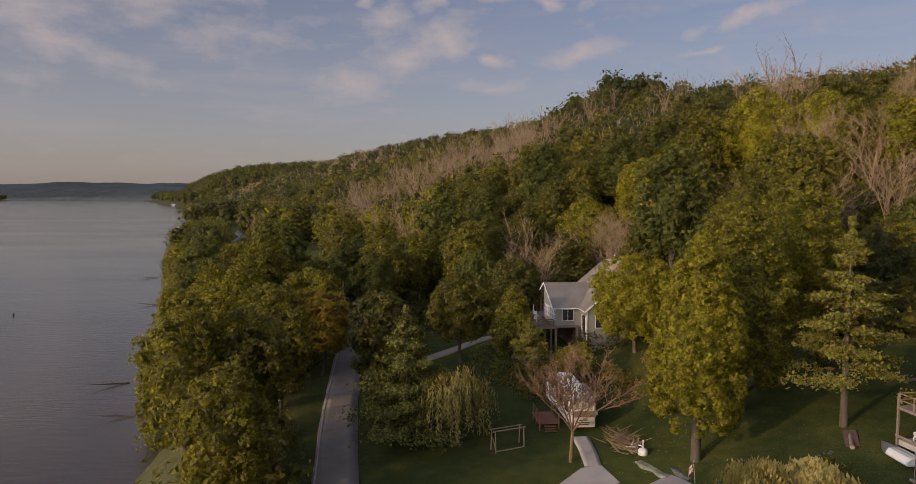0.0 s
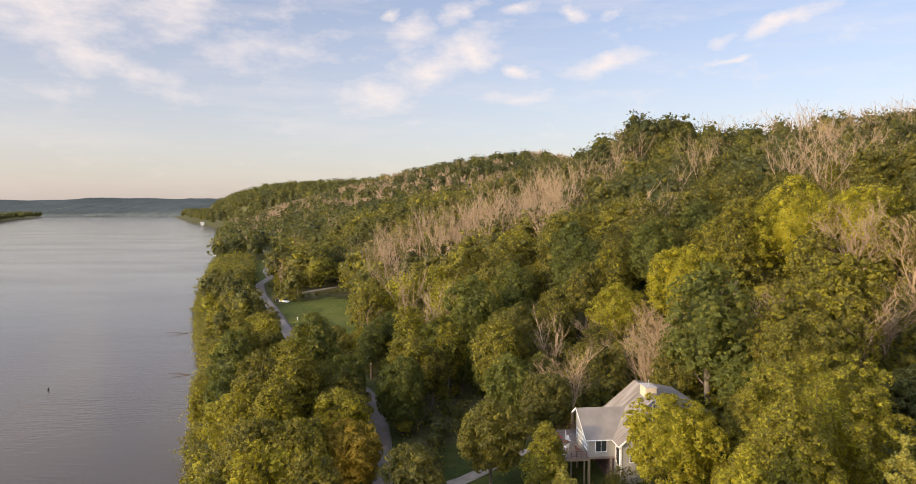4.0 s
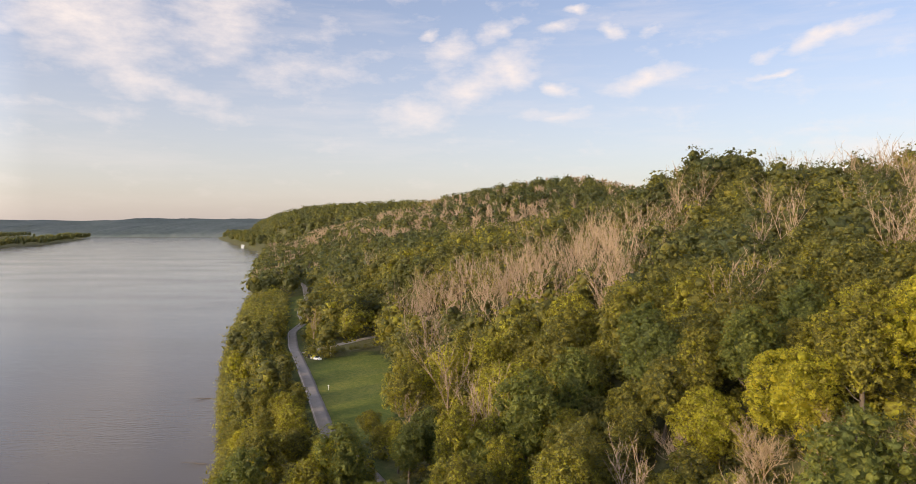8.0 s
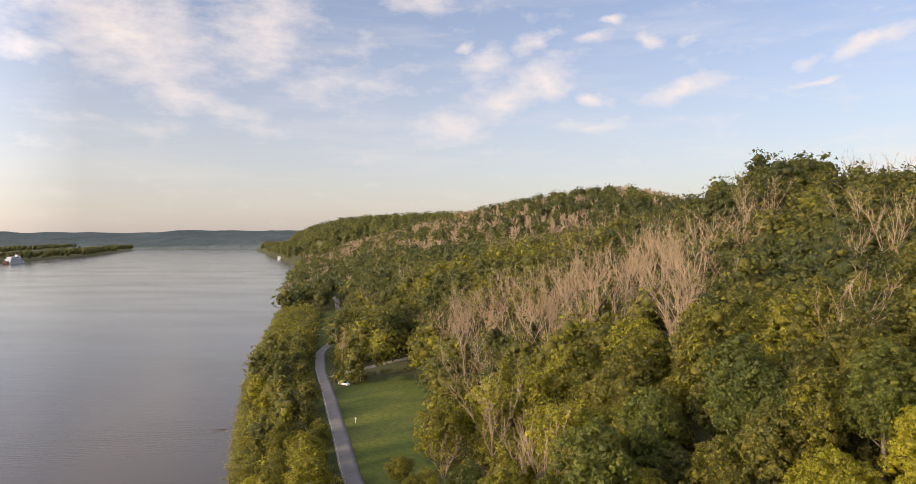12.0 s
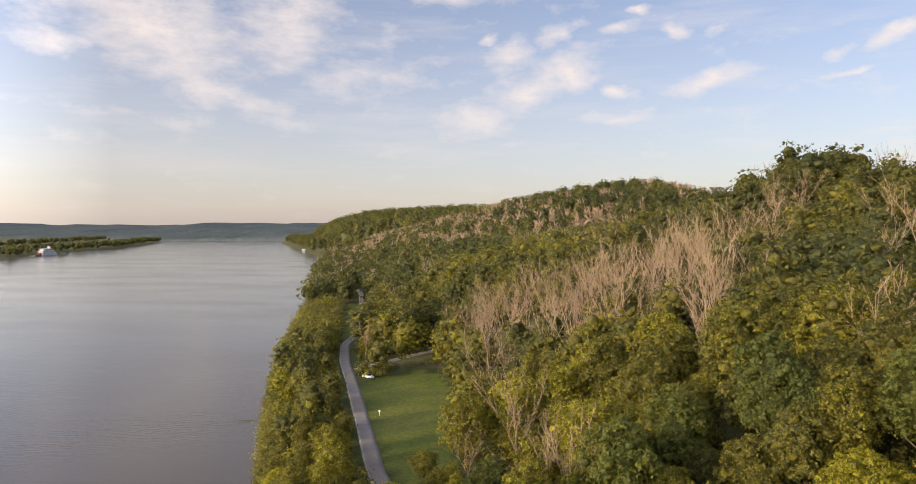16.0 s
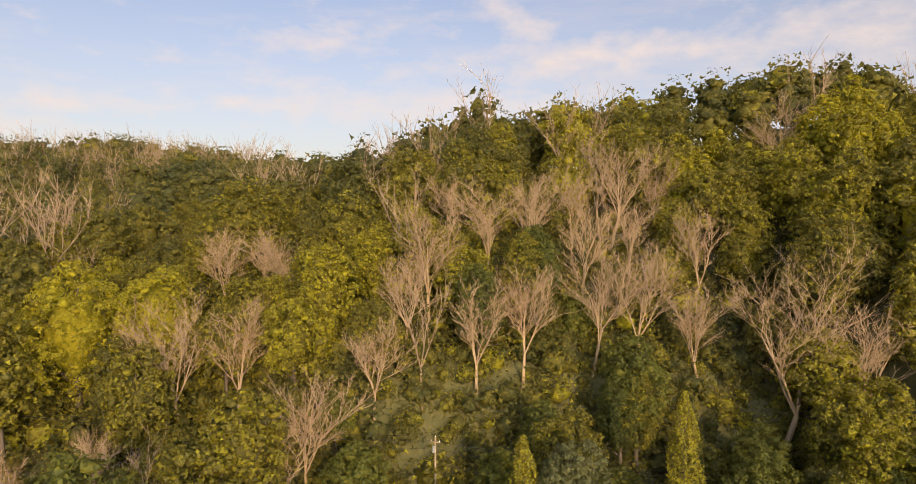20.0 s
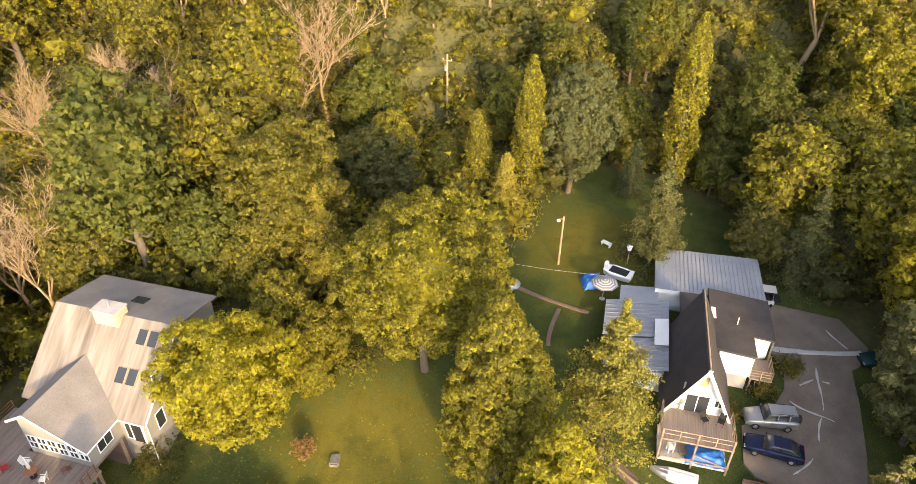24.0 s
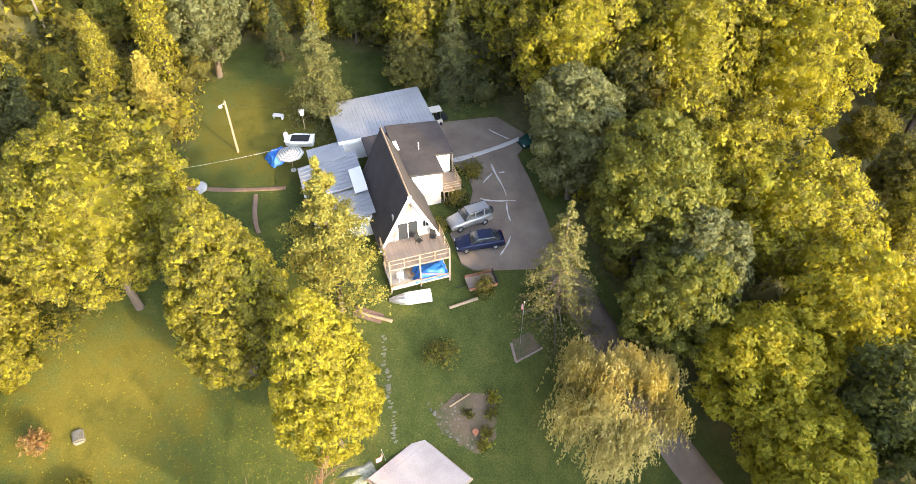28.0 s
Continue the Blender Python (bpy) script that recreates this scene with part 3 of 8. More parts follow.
def lobed(rng, lobes, count, leaf, core=0.72, fill=16):
    """A crown: leaf sprays over the outside of a heap of lobes (x, y, z, rx, rz) and inside them. Gives places and faces."""
    lobes = np.asarray(lobes, float)
    radii = lobes[:, [3, 3, 4]]
    weight = radii[:, 0] * radii[:, 2]
    tufts = count // 5
    pick = rng.choice(len(lobes), size=int(tufts * 1.9), p=weight / weight.sum())
    d = rng.normal(size=(len(pick), 3))
    d /= np.linalg.norm(d, axis=1)[:, None]
    d[:, 2] = np.where(d[:, 2] < -0.55, -d[:, 2], d[:, 2])
    ripple = 1.02 + 0.14 * np.sin(d[:, 0] * 7 + pick) * np.sin(d[:, 1] * 6 + pick * 2.0) + rng.normal(size=len(pick)) * 0.10
    p = lobes[pick, :3] + d * radii[pick] * ripple[:, None]
    free = np.ones(len(p), bool)
    for i, lobe in enumerate(lobes):
        inner = (((p - lobe[:3]) / (lobe[[3, 3, 4]] * 0.86)) ** 2).sum(1) < 1
        free &= ~inner | (pick == i)
    p, d = p[free][:tufts], d[free][:tufts]
    # sprays of five about every tuft
    reach = np.tile(np.linspace(-1.2, 2.6, 5), len(p))[:, None] * np.repeat(rng.uniform(0.2, 1.3, len(p)), 5)[:, None] * min(leaf, 0.22)
    d = np.repeat(d + rng.normal(size=d.shape) * 0.45, 5, 0)
    p = np.repeat(p, 5, 0) + d * reach + rng.normal(size=(len(d), 3)) * leaf * [0.75, 0.75, 0.5]
    v, f = leaf_tris(rng, p, d + [0, 0, 0.25], leaf)
    vs, fs = [v], [f]
    # larger sprays fill the inside of every lobe
    at = len(v)
    for lobe in lobes:
        inner = rng.normal(size=(fill, 3))
        inner *= (core * rng.uniform(0.25, 1.0, fill) ** 0.4 / np.linalg.norm(inner, axis=1))[:, None]
        w, g = leaf_tris(rng, lobe[:3] + inner * lobe[[3, 3, 4]], inner, min(0.36 * lobe[3], 1.8 * leaf), 0.9)
        vs.append(w)
        fs.append(g + at)
        at += len(w)
    return np.concatenate(vs), fs


def crown_arrays(parts):
    """Leaf faces and heart faces in one."""
    v, fs = parts
    return v, np.concatenate(fs)


def puffed(rng, h, r, low, puffs, leaves, leaf, egg=False, boughs=7, heart=ICO2, spread=0.55, loose=1.0, core=0.46):
    """A crown: small rounded masses of leaf sprays, with a solid middle each, heaped over a lumpy dome or egg."""
    k = np.arange(puffs) + 0.5
    up = np.clip(1 - 1.86 * k / puffs + rng.normal(size=puffs) * 0.06, -0.93, 1)
    a = k * 2.399963 + rng.normal(size=puffs) * 0.3
    ways = np.column_stack([np.sqrt(1 - up ** 2) * np.cos(a), np.sqrt(1 - up ** 2) * np.sin(a), up])
    swell = rng.normal(size=(boughs, 3)) + [0, 0, 0.3]
    swell /= np.linalg.norm(swell, axis=1)[:, None]
    lump = np.exp(-((1 - (ways @ swell.T).max(1)) / 0.16))
    reach = 0.76 + 0.26 * lump + rng.normal(size=puffs) * 0.06
    rho = loose * r * 2.2 / math.sqrt(puffs) * rng.uniform(0.5, 1.35, puffs)
    flat = rng.uniform(0.55, 1.0, (puffs, 1, 1))
    s = (up + 1) / 2
    if egg:
        wide = np.interp(s, (0, 0.12, 0.32, 0.6, 0.85, 1), (0.45, 0.85, 1.0, 0.82, 0.48, 0.10)) * (0.86 + 0.5 * (reach - 0.85))
    else:
        wide = np.sqrt(1 - up ** 2) ** 0.8 * reach
    inner = np.maximum(wide * r - rho * 0.55, 0)
    half = h * (1 - low) / 2
    z = h * (1 + low) / 2 + up * (half - rho * 0.5) * (1.0 if egg else np.where(up > 0, 0.78 + 0.26 * lump, 0.92))
    c = np.column_stack([np.cos(a) * inner, np.sin(a) * inner, z])
    out = c - [0, 0, h * (0.35 + 0.3 * low)]
    out /= np.linalg.norm(out, axis=1)[:, None] + 1e-9
    d = rng.normal(size=(puffs, leaves, 3)) * 0.8 + out[:, None] * 0.75 + [0, 0, 0.25]
    d /= np.linalg.norm(d, axis=2)[:, :, None]
    p = c[:, None] + d * rho[:, None, None] * (0.74 + 0.46 * rng.beta(2, 1.6, (puffs, leaves, 1))) * np.concatenate([flat ** 0, flat ** 0, flat], 2)
    # sprays further in, behind the gaps between the masses
    n = puffs * leaves // 4
    e = rng.normal(size=(n, 3))
    e /= np.linalg.norm(e, axis=1)[:, None]
    deep = e * rng.uniform(0.55, 0.8, (n, 1)) * [r, r, half] + [0, 0, h * (1 + low) / 2]
    if egg:
        deep[:, :2] *= np.interp(deep[:, 2:3], (h * low, h * 0.5, h), (1.1, 1.05, 0.4))
    v, f = leaf_tris(rng, np.concatenate([p.reshape(-1, 3), deep]), np.concatenate([d.reshape(-1, 3) + [0, 0, 0.2], e]), leaf * np.concatenate([np.ones((puffs * leaves, 1)), np.full((n, 1), 1.35)]), spread)
    iv, jf = ICO1
    core = c[:, None] + iv[None] * rho[:, None, None] * core * (1 + rng.normal(size=(puffs, len(iv), 1)) * 0.24) * np.concatenate([flat ** 0, flat ** 0, flat], 2)
    cf = (jf[None] + (np.arange(puffs) * len(iv))[:, None, None]).reshape(-1, 3) + len(v)
    hv, hf = heart
    mid = hv * [r * 0.46, r * 0.46, half * 0.6] * (1 + rng.normal(size=(len(hv), 1)) * 0.14) + [0, 0, h * (1 + low) / 2]
    if egg:
        mid[:, :2] *= np.interp(mid[:, 2:3], (h * low, h * 0.5, h), (1.15, 1.1, 0.5))
    return np.concatenate([v, core.reshape(-1, 3), mid]), np.concatenate([f, cf, hf + len(v) + core.shape[0] * core.shape[1]])


def limbs(rng, h, r, low=0.25, n=9, trunk=0.0, lean=0.0):
    """Trunk and main limbs inside a leafy crown."""
    tr = trunk or 0.018 * h + 0.05
    top = (lean * h * 0.3, 0, h * 0.86)
    zs = np.linspace(-0.4, h * 0.86, 6)
    bend = np.cumsum(rng.normal(size=(6, 2)) * 0.012 * h, 0)
    bend -= bend[0]
    pts = np.column_stack([bend[:, 0] + lean * zs * 0.3, bend[:, 1], zs])
    rad = tr * np.linspace(1.15, 0.2, 6)
    segs = [(*pts[i], *pts[i + 1], rad[i], rad[i + 1]) for i in range(5)]
    for i in range(n):
        s = rng.uniform(low * 0.9, 0.75)
        z = h * s
        k = np.array([np.interp(z, zs, pts[:, j]) for j in range(3)])
        a = i * 2.4
        reach = r * rng.uniform(0.5, 0.85) * (1.1 - 0.5 * s)
        e = k + (reach * math.cos(a), reach * math.sin(a), h * rng.uniform(0.08, 0.2))
        m = (k + e) / 2 + (0, 0, -0.02 * h)
        rr = tr * 0.42 * (1.05 - s)
        segs += [(*k, *m, rr, rr * 0.7), (*m, *e, rr * 0.7, rr * 0.25)]
    return tubes(segs, 6)


def bare_segments(rng, h, r, forks=5, fine=3, low=0.35, trunk=0.0, deep=3, thin=0.03):
    """Trunk, rising limbs and fans of fine upright twigs of a leafless tree."""
    tr = trunk or 0.012 * h + 0.05
    segs = []
    split = h * low
    top = np.array([rng.normal() * 0.03 * h, rng.normal() * 0.03 * h, split])
    segs.append((0, 0, -0.5, *top, tr * 1.1, tr * 0.8))

    def grow(p, d, length, rad, level):
        steps = 3 if level < 2 else 2
        for _ in range(steps):
            d = d + rng.normal(size=3) * 0.10 + np.array([0, 0, 0.045])
            d /= np.linalg.norm(d)
            q = p + d * length / steps
            segs.append((*p, *q, rad, rad * 0.72))
            rad *= 0.72
            if level < deep:
                for _ in range(2 if level == 0 else fine - 2 if level == 1 else 2):
                    side = rng.normal(size=3)
                    side[2] = abs(side[2]) * 0.6
                    e = d * 0.9 + side * 0.36
                    grow(q, e / np.linalg.norm(e), length * rng.uniform(0.42, 0.6), max(rad * 0.55, thin), level + 1)
            p = q

    for i in range(forks):
        a = i * 2 * math.pi / forks + rng.uniform(-0.4, 0.4)
        lean = r / h * rng.uniform(0.7, 1.9)
        d = np.array([math.cos(a) * lean, math.sin(a) * lean, 1.0])
        grow(top, d / np.linalg.norm(d), (h - split) * rng.uniform(0.7, 0.95), tr * 0.5, 0)
    return segs


def twigs(rng, segs, count, long, wide, limit=0.12, rise=0.6):
    """Fine upright twigs, one slender four-cornered blade each, along the thinner limbs."""
    s = np.array([q for q in segs if q[7] < limit])
    s = s[rng.integers(0, len(s), count)]
    t = rng.random((count, 1))
    at = s[:, :3] * (1 - t) + s[:, 3:6] * t
    d = s[:, 3:6] - s[:, :3]
    d = d / (np.linalg.norm(d, axis=1)[:, None] + 1e-9) + rng.normal(size=(count, 3)) * 0.5 + [0, 0, rise]
    d /= np.linalg.norm(d, axis=1)[:, None]
    side = np.cross(d, rng.normal(size=(count, 3)))
    side /= np.linalg.norm(side, axis=1)[:, None]
    ln = long * rng.uniform(0.5, 1.3, (count, 1))
    v = np.stack([at, at + d * ln * 0.4 + side * wide, at + d * ln, at + d * ln * 0.4 - side * wide], 1)
    return v.reshape(-1, 3), np.arange(count * 4).reshape(-1, 4)


def leafless(rng, segs, sides, count, long, wide, limit=0.12, rise=0.3):
    """Limbs and twigs of a bare tree in one."""
    v, f = tubes(segs, sides)
    w, g = twigs(rng, segs, count, long, wide, limit, rise)
    return np.concatenate([v, w]), np.concatenate([f, g + len(v)])


def tree_thing(name, label, trunk_mesh, crown_mesh, group="", trunk_mat=None, crown_mat=None, category="tree"):
    """The first tree of a kind, with its trunk and crown under an Empty."""
    root = new(name)
    root.empty_display_size = 0.5
    tagged(root, label, category, group)
    mesh_object("trunk", *trunk_mesh, trunk_mat or BARK, root, True)
    if crown_mesh is not None:
        v, f, tint = crown_mesh
        mesh_object("crown", v, f, crown_mat or LEAF, root, tint=tint)
    return root


def broadleaf(seed, h, r, count, leaf, tint, low=0.22, kind="round", loose=1.0):
    rng = np.random.default_rng(seed)
    puffs = int(np.interp(count, (1500, 2600, 7600, 15000), (56, 84, 170, 280)))
    v, f = puffed(rng, h, r, low, puffs, int(1.6 * count) // puffs, leaf, kind == "tall", 9, loose=loose)
    return limbs(rng, h, r, low, 12), (v, f, np.full(len(v), tint))


# forest: jittered places on the land, thinned where it is open
def scatter(seed, x0, x1, y0, y1, step):
    rng = np.random.default_rng(seed)
    x, y = np.meshgrid(np.arange(x0, x1, step), np.arange(y0, y1, step))
    x = x.ravel() + rng.uniform(-0.46, 0.46, x.size) * step
    y = y.ravel() + rng.uniform(-0.46, 0.46, y.size) * step
    return x, y


def wooded(x, y, margin=2.0):
    inland = (x - np.interp(y, SHORE_Y, SHORE_X)) * 0.9
    ok = (inland > 2.0) & ~inside(YARD, x, y) & ~inside(FIELD, x, y) & ~inside(MEADOW, x, y)
    ok &= from_line([(-4, -40), (0, 0), (-2, 20)], x, y) > 13
    ok &= ~((x < 24) & (y < 8))
    ok &= (from_line(ROAD, x, y) > 3.4 + margin * 0.5) & (from_line(DRIVE, x, y) > 4.0) & (from_line(SIDE_DRIVE, x, y) > 3.0)
    return ok


# tall dead trees on the slope behind the cabin: place, height, spread
DEAD_HIGH = [(88.4, 133.7, 17, 4.6), (93.1, 129, 16, 4.2), (92.9, 123.1, 15, 5.0), (105.4, 89.9, 21, 3.2), (111.1, 83.9, 22, 4.8), (128, 71.8, 22, 4.6), (131, 63.7, 22, 5.2), (114.3, 55.6, 20, 4.6), (148, 41.6, 23, 9.0), (109, 74.3, 19, 4.0), (111.6, 98.6, 15, 3.2), (118, 66, 20, 4.5), (121, 78, 21, 4.5)]
DEAD_LOW = [(64.6, 121.6, 22, 4.8), (69.8, 116.2, 20, 4.4), (90.3, 94.6, 23, 4.2), (84.5, 96.4, 16, 3.7), (90.4, 78.9, 20, 3.8), (86.1, 84.9, 18, 4.4), (97.6, 69.5, 21, 5.4), (101.8, 61.9, 22, 4.8), (102.4, 53.6, 18, 4.3), (97.7, 43, 36, 6.5), (99.4, 31.2, 21, 5.4), (74.5, 96, 16, 4.2), (63.6, 99.4, 18, 4.4), (60.5, 106.1, 12, 4.2), (51.6, 123.3, 12, 3.6), (32.6, 134.1, 15, 4.6), (41.6, 127.6, 17, 4.6), (21.6, 142.9, 12, 4.0), (-21.2, 167.1, 12, 5.0), (26.5, 110.5, 20, 4.2)]
DEAD = DEAD_HIGH + DEAD_LOW

# single trees at the edge of the woods: name, label, place, height, crown radius, tint, seed
WOOD_EDGE = [
    ("walnut_tree", "bright green broad tree beside the driveway", 33.4, 25.2, 16.0, 6.2, 0.56, 29),
    ("locust_tree", "grey-green feathery tree by the parking area", 42.4, 29.6, 16.0, 5.0, 0.40, 30),
    ("locust_tree", "blue-green feathery tree by the driveway bend", 27.6, 22.6, 12.5, 4.8, 0.32, 31),
    ("oak_tree", "yellowing oak at the edge of the woods", 31.0, 12.6, 13.5, 7.0, 0.74, 32),
    ("hickory_tree", "tall yellow-green hickory above the parking area", 54.0, 26.4, 21.5, 6.8, 0.70, 51),
    ("hickory_tree", "tall yellow hickory on the wooded slope", 49.0, 16.0, 22.0, 6.8, 0.72, 52),
    ("hickory_tree", "tall golden hickory on the wooded slope", 46.5, 5.6, 21.0, 6.8, 0.73, 53),
    ("ash_tree", "leafy green ash leaning over the driveway", 24.8, 25.6, 12.0, 4.6, 0.58, 54),
    ("oak_tree", "golden oak beside the driveway", 18.6, 19.8, 12.5, 5.6, 0.78, 55),
    ("hickory_tree", "golden hickory at the edge of the woods", 21.5, 11.5, 14.0, 6.0, 0.76, 56),
    ("oak_tree", "half-bare golden oak beside the driveway", 11.5, 19.5, 11.0, 4.8, 0.76, 57),
    ("locust_tree", "grey-green round tree at the top of the lawn", 66.5, 66.2, 17.5, 5.0, 0.32, 58),
    ("ash_tree", "yellow-green tree on the slope behind the cabin", 78.0, 46.0, 15.0, 5.2, 0.46, 59),
    ("hickory_tree", "tall yellow-green tree behind the grey house", 39.0, 88.5, 19.0, 6.2, 0.50, 34),
    ("oak_tree", "dark blue-green round oak at the wood's edge", 53.5, 86.5, 10.5, 5.0, 0.16, 65),
    ("oak_tree", "green oak on the bank side of the lane", -25.0, 111.0, 12.5, 5.0, 0.46, 68),
    ("ash_tree", "green ash overhanging the lane", -15.6, 116.0, 13.5, 5.0, 0.42, 69),
    ("ash_tree", "yellow-green ash on the bank side of the lane", -27.5, 126.0, 12.0, 4.8, 0.5, 70),
    ("oak_tree", "green oak at the river end of the driveway", 6.5, 8.0, 12.0, 4.8, 0.5, 72),
    ("oak_tree", "yellow-green oak at the river end of the driveway", 14.5, 8.5, 13.0, 5.0, 0.6, 73),
    ("ash_tree", "green ash by the lane below the driveway", 5.0, -4.0, 12.0, 4.4, 0.5, 74),
    # added out of view, only to throw shade on the lawn
    ("locust_tree", "unseen grey-green tree added by the driveway mouth for shade", 2.5, 25.5, 10.0, 4.0, 0.4, 75),
    ("maple_tree", "yellow-green maple beside the utility pole", 57.0, 86.0, 11.0, 3.6, 0.62, 66),
]
# broad trees that stand out on the slope and beside the far field: name, label, place, height, crown radius, tint, seed
HILL_TREES = [
    ("hickory_tree", "huge golden-green hickory on the slope", 60.0, 136.0, 22.0, 8.6, 0.71, 501),
    ("hickory_tree", "broad golden-green hickory on the slope", 69.0, 131.0, 18.5, 7.4, 0.68, 502),
    ("oak_tree", "bright yellow-green oak among darker trees", 57.0, 152.0, 15.5, 6.6, 0.66, 503),
    ("hickory_tree", "golden hickory with a wide lumpy crown", 39.0, 138.5, 17.0, 8.0, 0.72, 504),
    ("oak_tree", "golden oak low on the slope", 27.0, 143.5, 13.0, 6.8, 0.68, 505),
    ("maple_tree", "large bright green maple at the foot of the slope", 5.0, 135.0, 20.0, 8.0, 0.50, 506),
    ("oak_tree", "yellow-green oak high on the slope", 114.0, 165.0, 16.0, 6.6, 0.56, 507),
    ("ash_tree", "yellow-green ash high on the slope", 110.0, 149.5, 14.5, 6.4, 0.56, 508),
    ("oak_tree", "dark green oak beside the gravel drive", -97.0, 341.0, 15.0, 6.4, 0.12, 509),
    ("oak_tree", "dark green oak behind the gravel drive", -88.0, 338.0, 14.0, 6.0, 0.16, 510),
    ("oak_tree", "dark green oak at the edge of the meadow", -101.5, 354.0, 16.0, 6.4, 0.14, 511),
    ("oak_tree", "dark green oak near the cottage", -78.0, 345.0, 14.0, 6.0, 0.20, 512),
    ("maple_tree", "small yellow-green maple at the road junction", -96.0, 309.0, 9.0, 4.0, 0.60, 513),
    ("maple_tree", "yellow-green maple beside the gravel drive", -88.0, 315.0, 8.0, 3.6, 0.52, 514),
]
LOW_SCRUB = [(-80, 162), (-26, 162), (-40, 182), (-60, 192), (-110, 300), (-128, 300), (-80, 190)]


def bare_share(x, y):
    """How many of the trees stand leafless: the dead stands on the slopes."""
    s = 0.03 + 1.2 * np.exp(-(((x + 2) / 30) ** 2 + ((y - 272) / 34) ** 2)) + 1.1 * np.exp(-(((x + 46) / 20) ** 2 + ((y - 300) / 24) ** 2))
    for sx, sy, wide, share in ((64, 310, 12, 0.6), (30, 299, 11, 0.6), (20, 205, 9, 0.7), (92, 190, 15, 0.7), (16, 169, 6, 0.5), (-22, 176, 6, 0.5), (75, 225, 8, 0.6), (112, 262, 10, 0.5)):
        s += share * np.exp(-(((x - sx) / wide) ** 2 + ((y - sy) / wide) ** 2))
    s += 0.10 * np.exp(-(((x - 108) / 22) ** 2 + ((y - 86) / 34) ** 2)) + 0.22 * np.exp(-(((x - 150) / 40) ** 2 + ((y - 150) / 30) ** 2))
    s += 0.35 * smooth(110, 150, x) * smooth(230, 280, y) + 0.45 * smooth(480, 560, y) * (np.sin(x * 0.02 + y * 0.013) > -0.3) + 0.2 * smooth(560, 900, y)
    return np.clip(s * smooth(60, 110, np.maximum(y, x - 10)), 0, 0.82)


WOODS = "woodland trees on the bluff"
rng = np.random.default_rng(11)
NEAR_KINDS, MID_KINDS, FAR_KINDS = [], [], []
for k in range(6):
    NEAR_KINDS.append(broadleaf(100 + k, (15, 18, 21, 16, 20, 12)[k], (4.6, 5.2, 5.6, 5.4, 4.4, 4.0)[k], 2600, 0.27, (0.42, 0.53, 0.35, 0.57, 0.61, 0.46)[k], 0.2, "round"))
    q = np.random.default_rng(200 + k)
    MID_KINDS.append(puffed(q, (15, 18, 20, 16, 19, 13)[k], (5.4, 6.0, 6.3, 6.1, 5.2, 5.0)[k], 0.2, 46, 50, 0.33, False, 8, ICO1, core=0.40))
    q = np.random.default_rng(300 + k)
    FAR_KINDS.append(puffed(q, (15, 18, 20, 16, 19, 13)[k], (5.6, 6.2, 6.5, 6.2, 5.6, 5.2)[k], 0.2, 15, 15, 0.68, False, 6, ICO1))


def stand(name, label, kinds, x, y, turn, size, which, tint, mat, category="woodland"):
    """Many trees, too many to count, joined into one mesh of kind stuff."""
    vs, fs, ts, at = [], [], [], 0
    z = ground_z(x, y)
    for i in range(len(x)):
        v, f = kinds[which[i]]
        c, s = math.cos(turn[i]) * size[i], math.sin(turn[i]) * size[i]
        vs.append(np.column_stack([v[:, 0] * c - v[:, 1] * s + x[i], v[:, 0] * s + v[:, 1] * c + y[i], v[:, 2] * size[i] + z[i]]))
        fs.append(f + at)
        ts.append(np.full(len(v), tint[i]))
        at += len(v)
    ob = mesh_object(name, np.concatenate(vs), np.concatenate(fs), mat, tint=np.concatenate(ts))
    return tagged(ob, label, category, kind="stuff")


def tints(rng, x, y):
    patch = np.sin(x * 0.045 + 1.3) * np.sin(y * 0.038) * 0.1
    return np.clip(rng.normal(0.44, 0.085, len(x)) + patch * 0.7 + 0.12 * (rng.random(len(x)) < 0.15), 0.24, 0.66)


HOVER = (-8.0, 49.0)
x, y = scatter(1, -130, 330, -60, 480, 7.5)
ok = wooded(x, y) & (x < np.interp(y, (-60, 100, 150, 200, 330, 480), (192, 192, 250, 300, 280, 300)))
for dx, dy, _, _ in DEAD:
    ok &= np.hypot(x - dx + 2.0, y - dy + 1.0) > 5.0
for hero in WOOD_EDGE + HILL_TREES:
    ok &= np.hypot(x - hero[2], y - hero[3]) > hero[5] * 0.85
ok &= (from_line([(71.5, 54.2), (60, 53)], x, y) > 4.5) & (from_line([(62.6, 70.6), (56, 68)], x, y) > 4.5)
ok &= ~((y > 158) & (y < 300) & (x < np.interp(y, [p[1] for p in ROAD], [p[0] for p in ROAD])) & ((x - np.interp(y, SHORE_Y, SHORE_X)) > 21))
ok &= (from_line([(36, 82), (53.5, 86.5)], x, y) > 6.0) & (from_line([(56, 71), (62, 73)], x, y) > 4.5)
ok &= (from_line([(-88, 285), (-72, 306), (-60, 296)], x, y) > 9)
ok &= ~((x < -27) & (y < 74)) & ~((x < -8) & (y < 43)) & ~((x < -21) & (y < 54)) & (y > np.where(x > 24, -34.0, -8 + 0.1 * x))
x, y = x[ok], y[ok]
far = np.hypot(x - HOVER[0], y - HOVER[1])
rng = np.random.default_rng(12)
dead = rng.random(len(x)) < bare_share(x, y)
live = ~dead & ~((x > -15) & (x < -2) & (y > 92) & (y < 124))
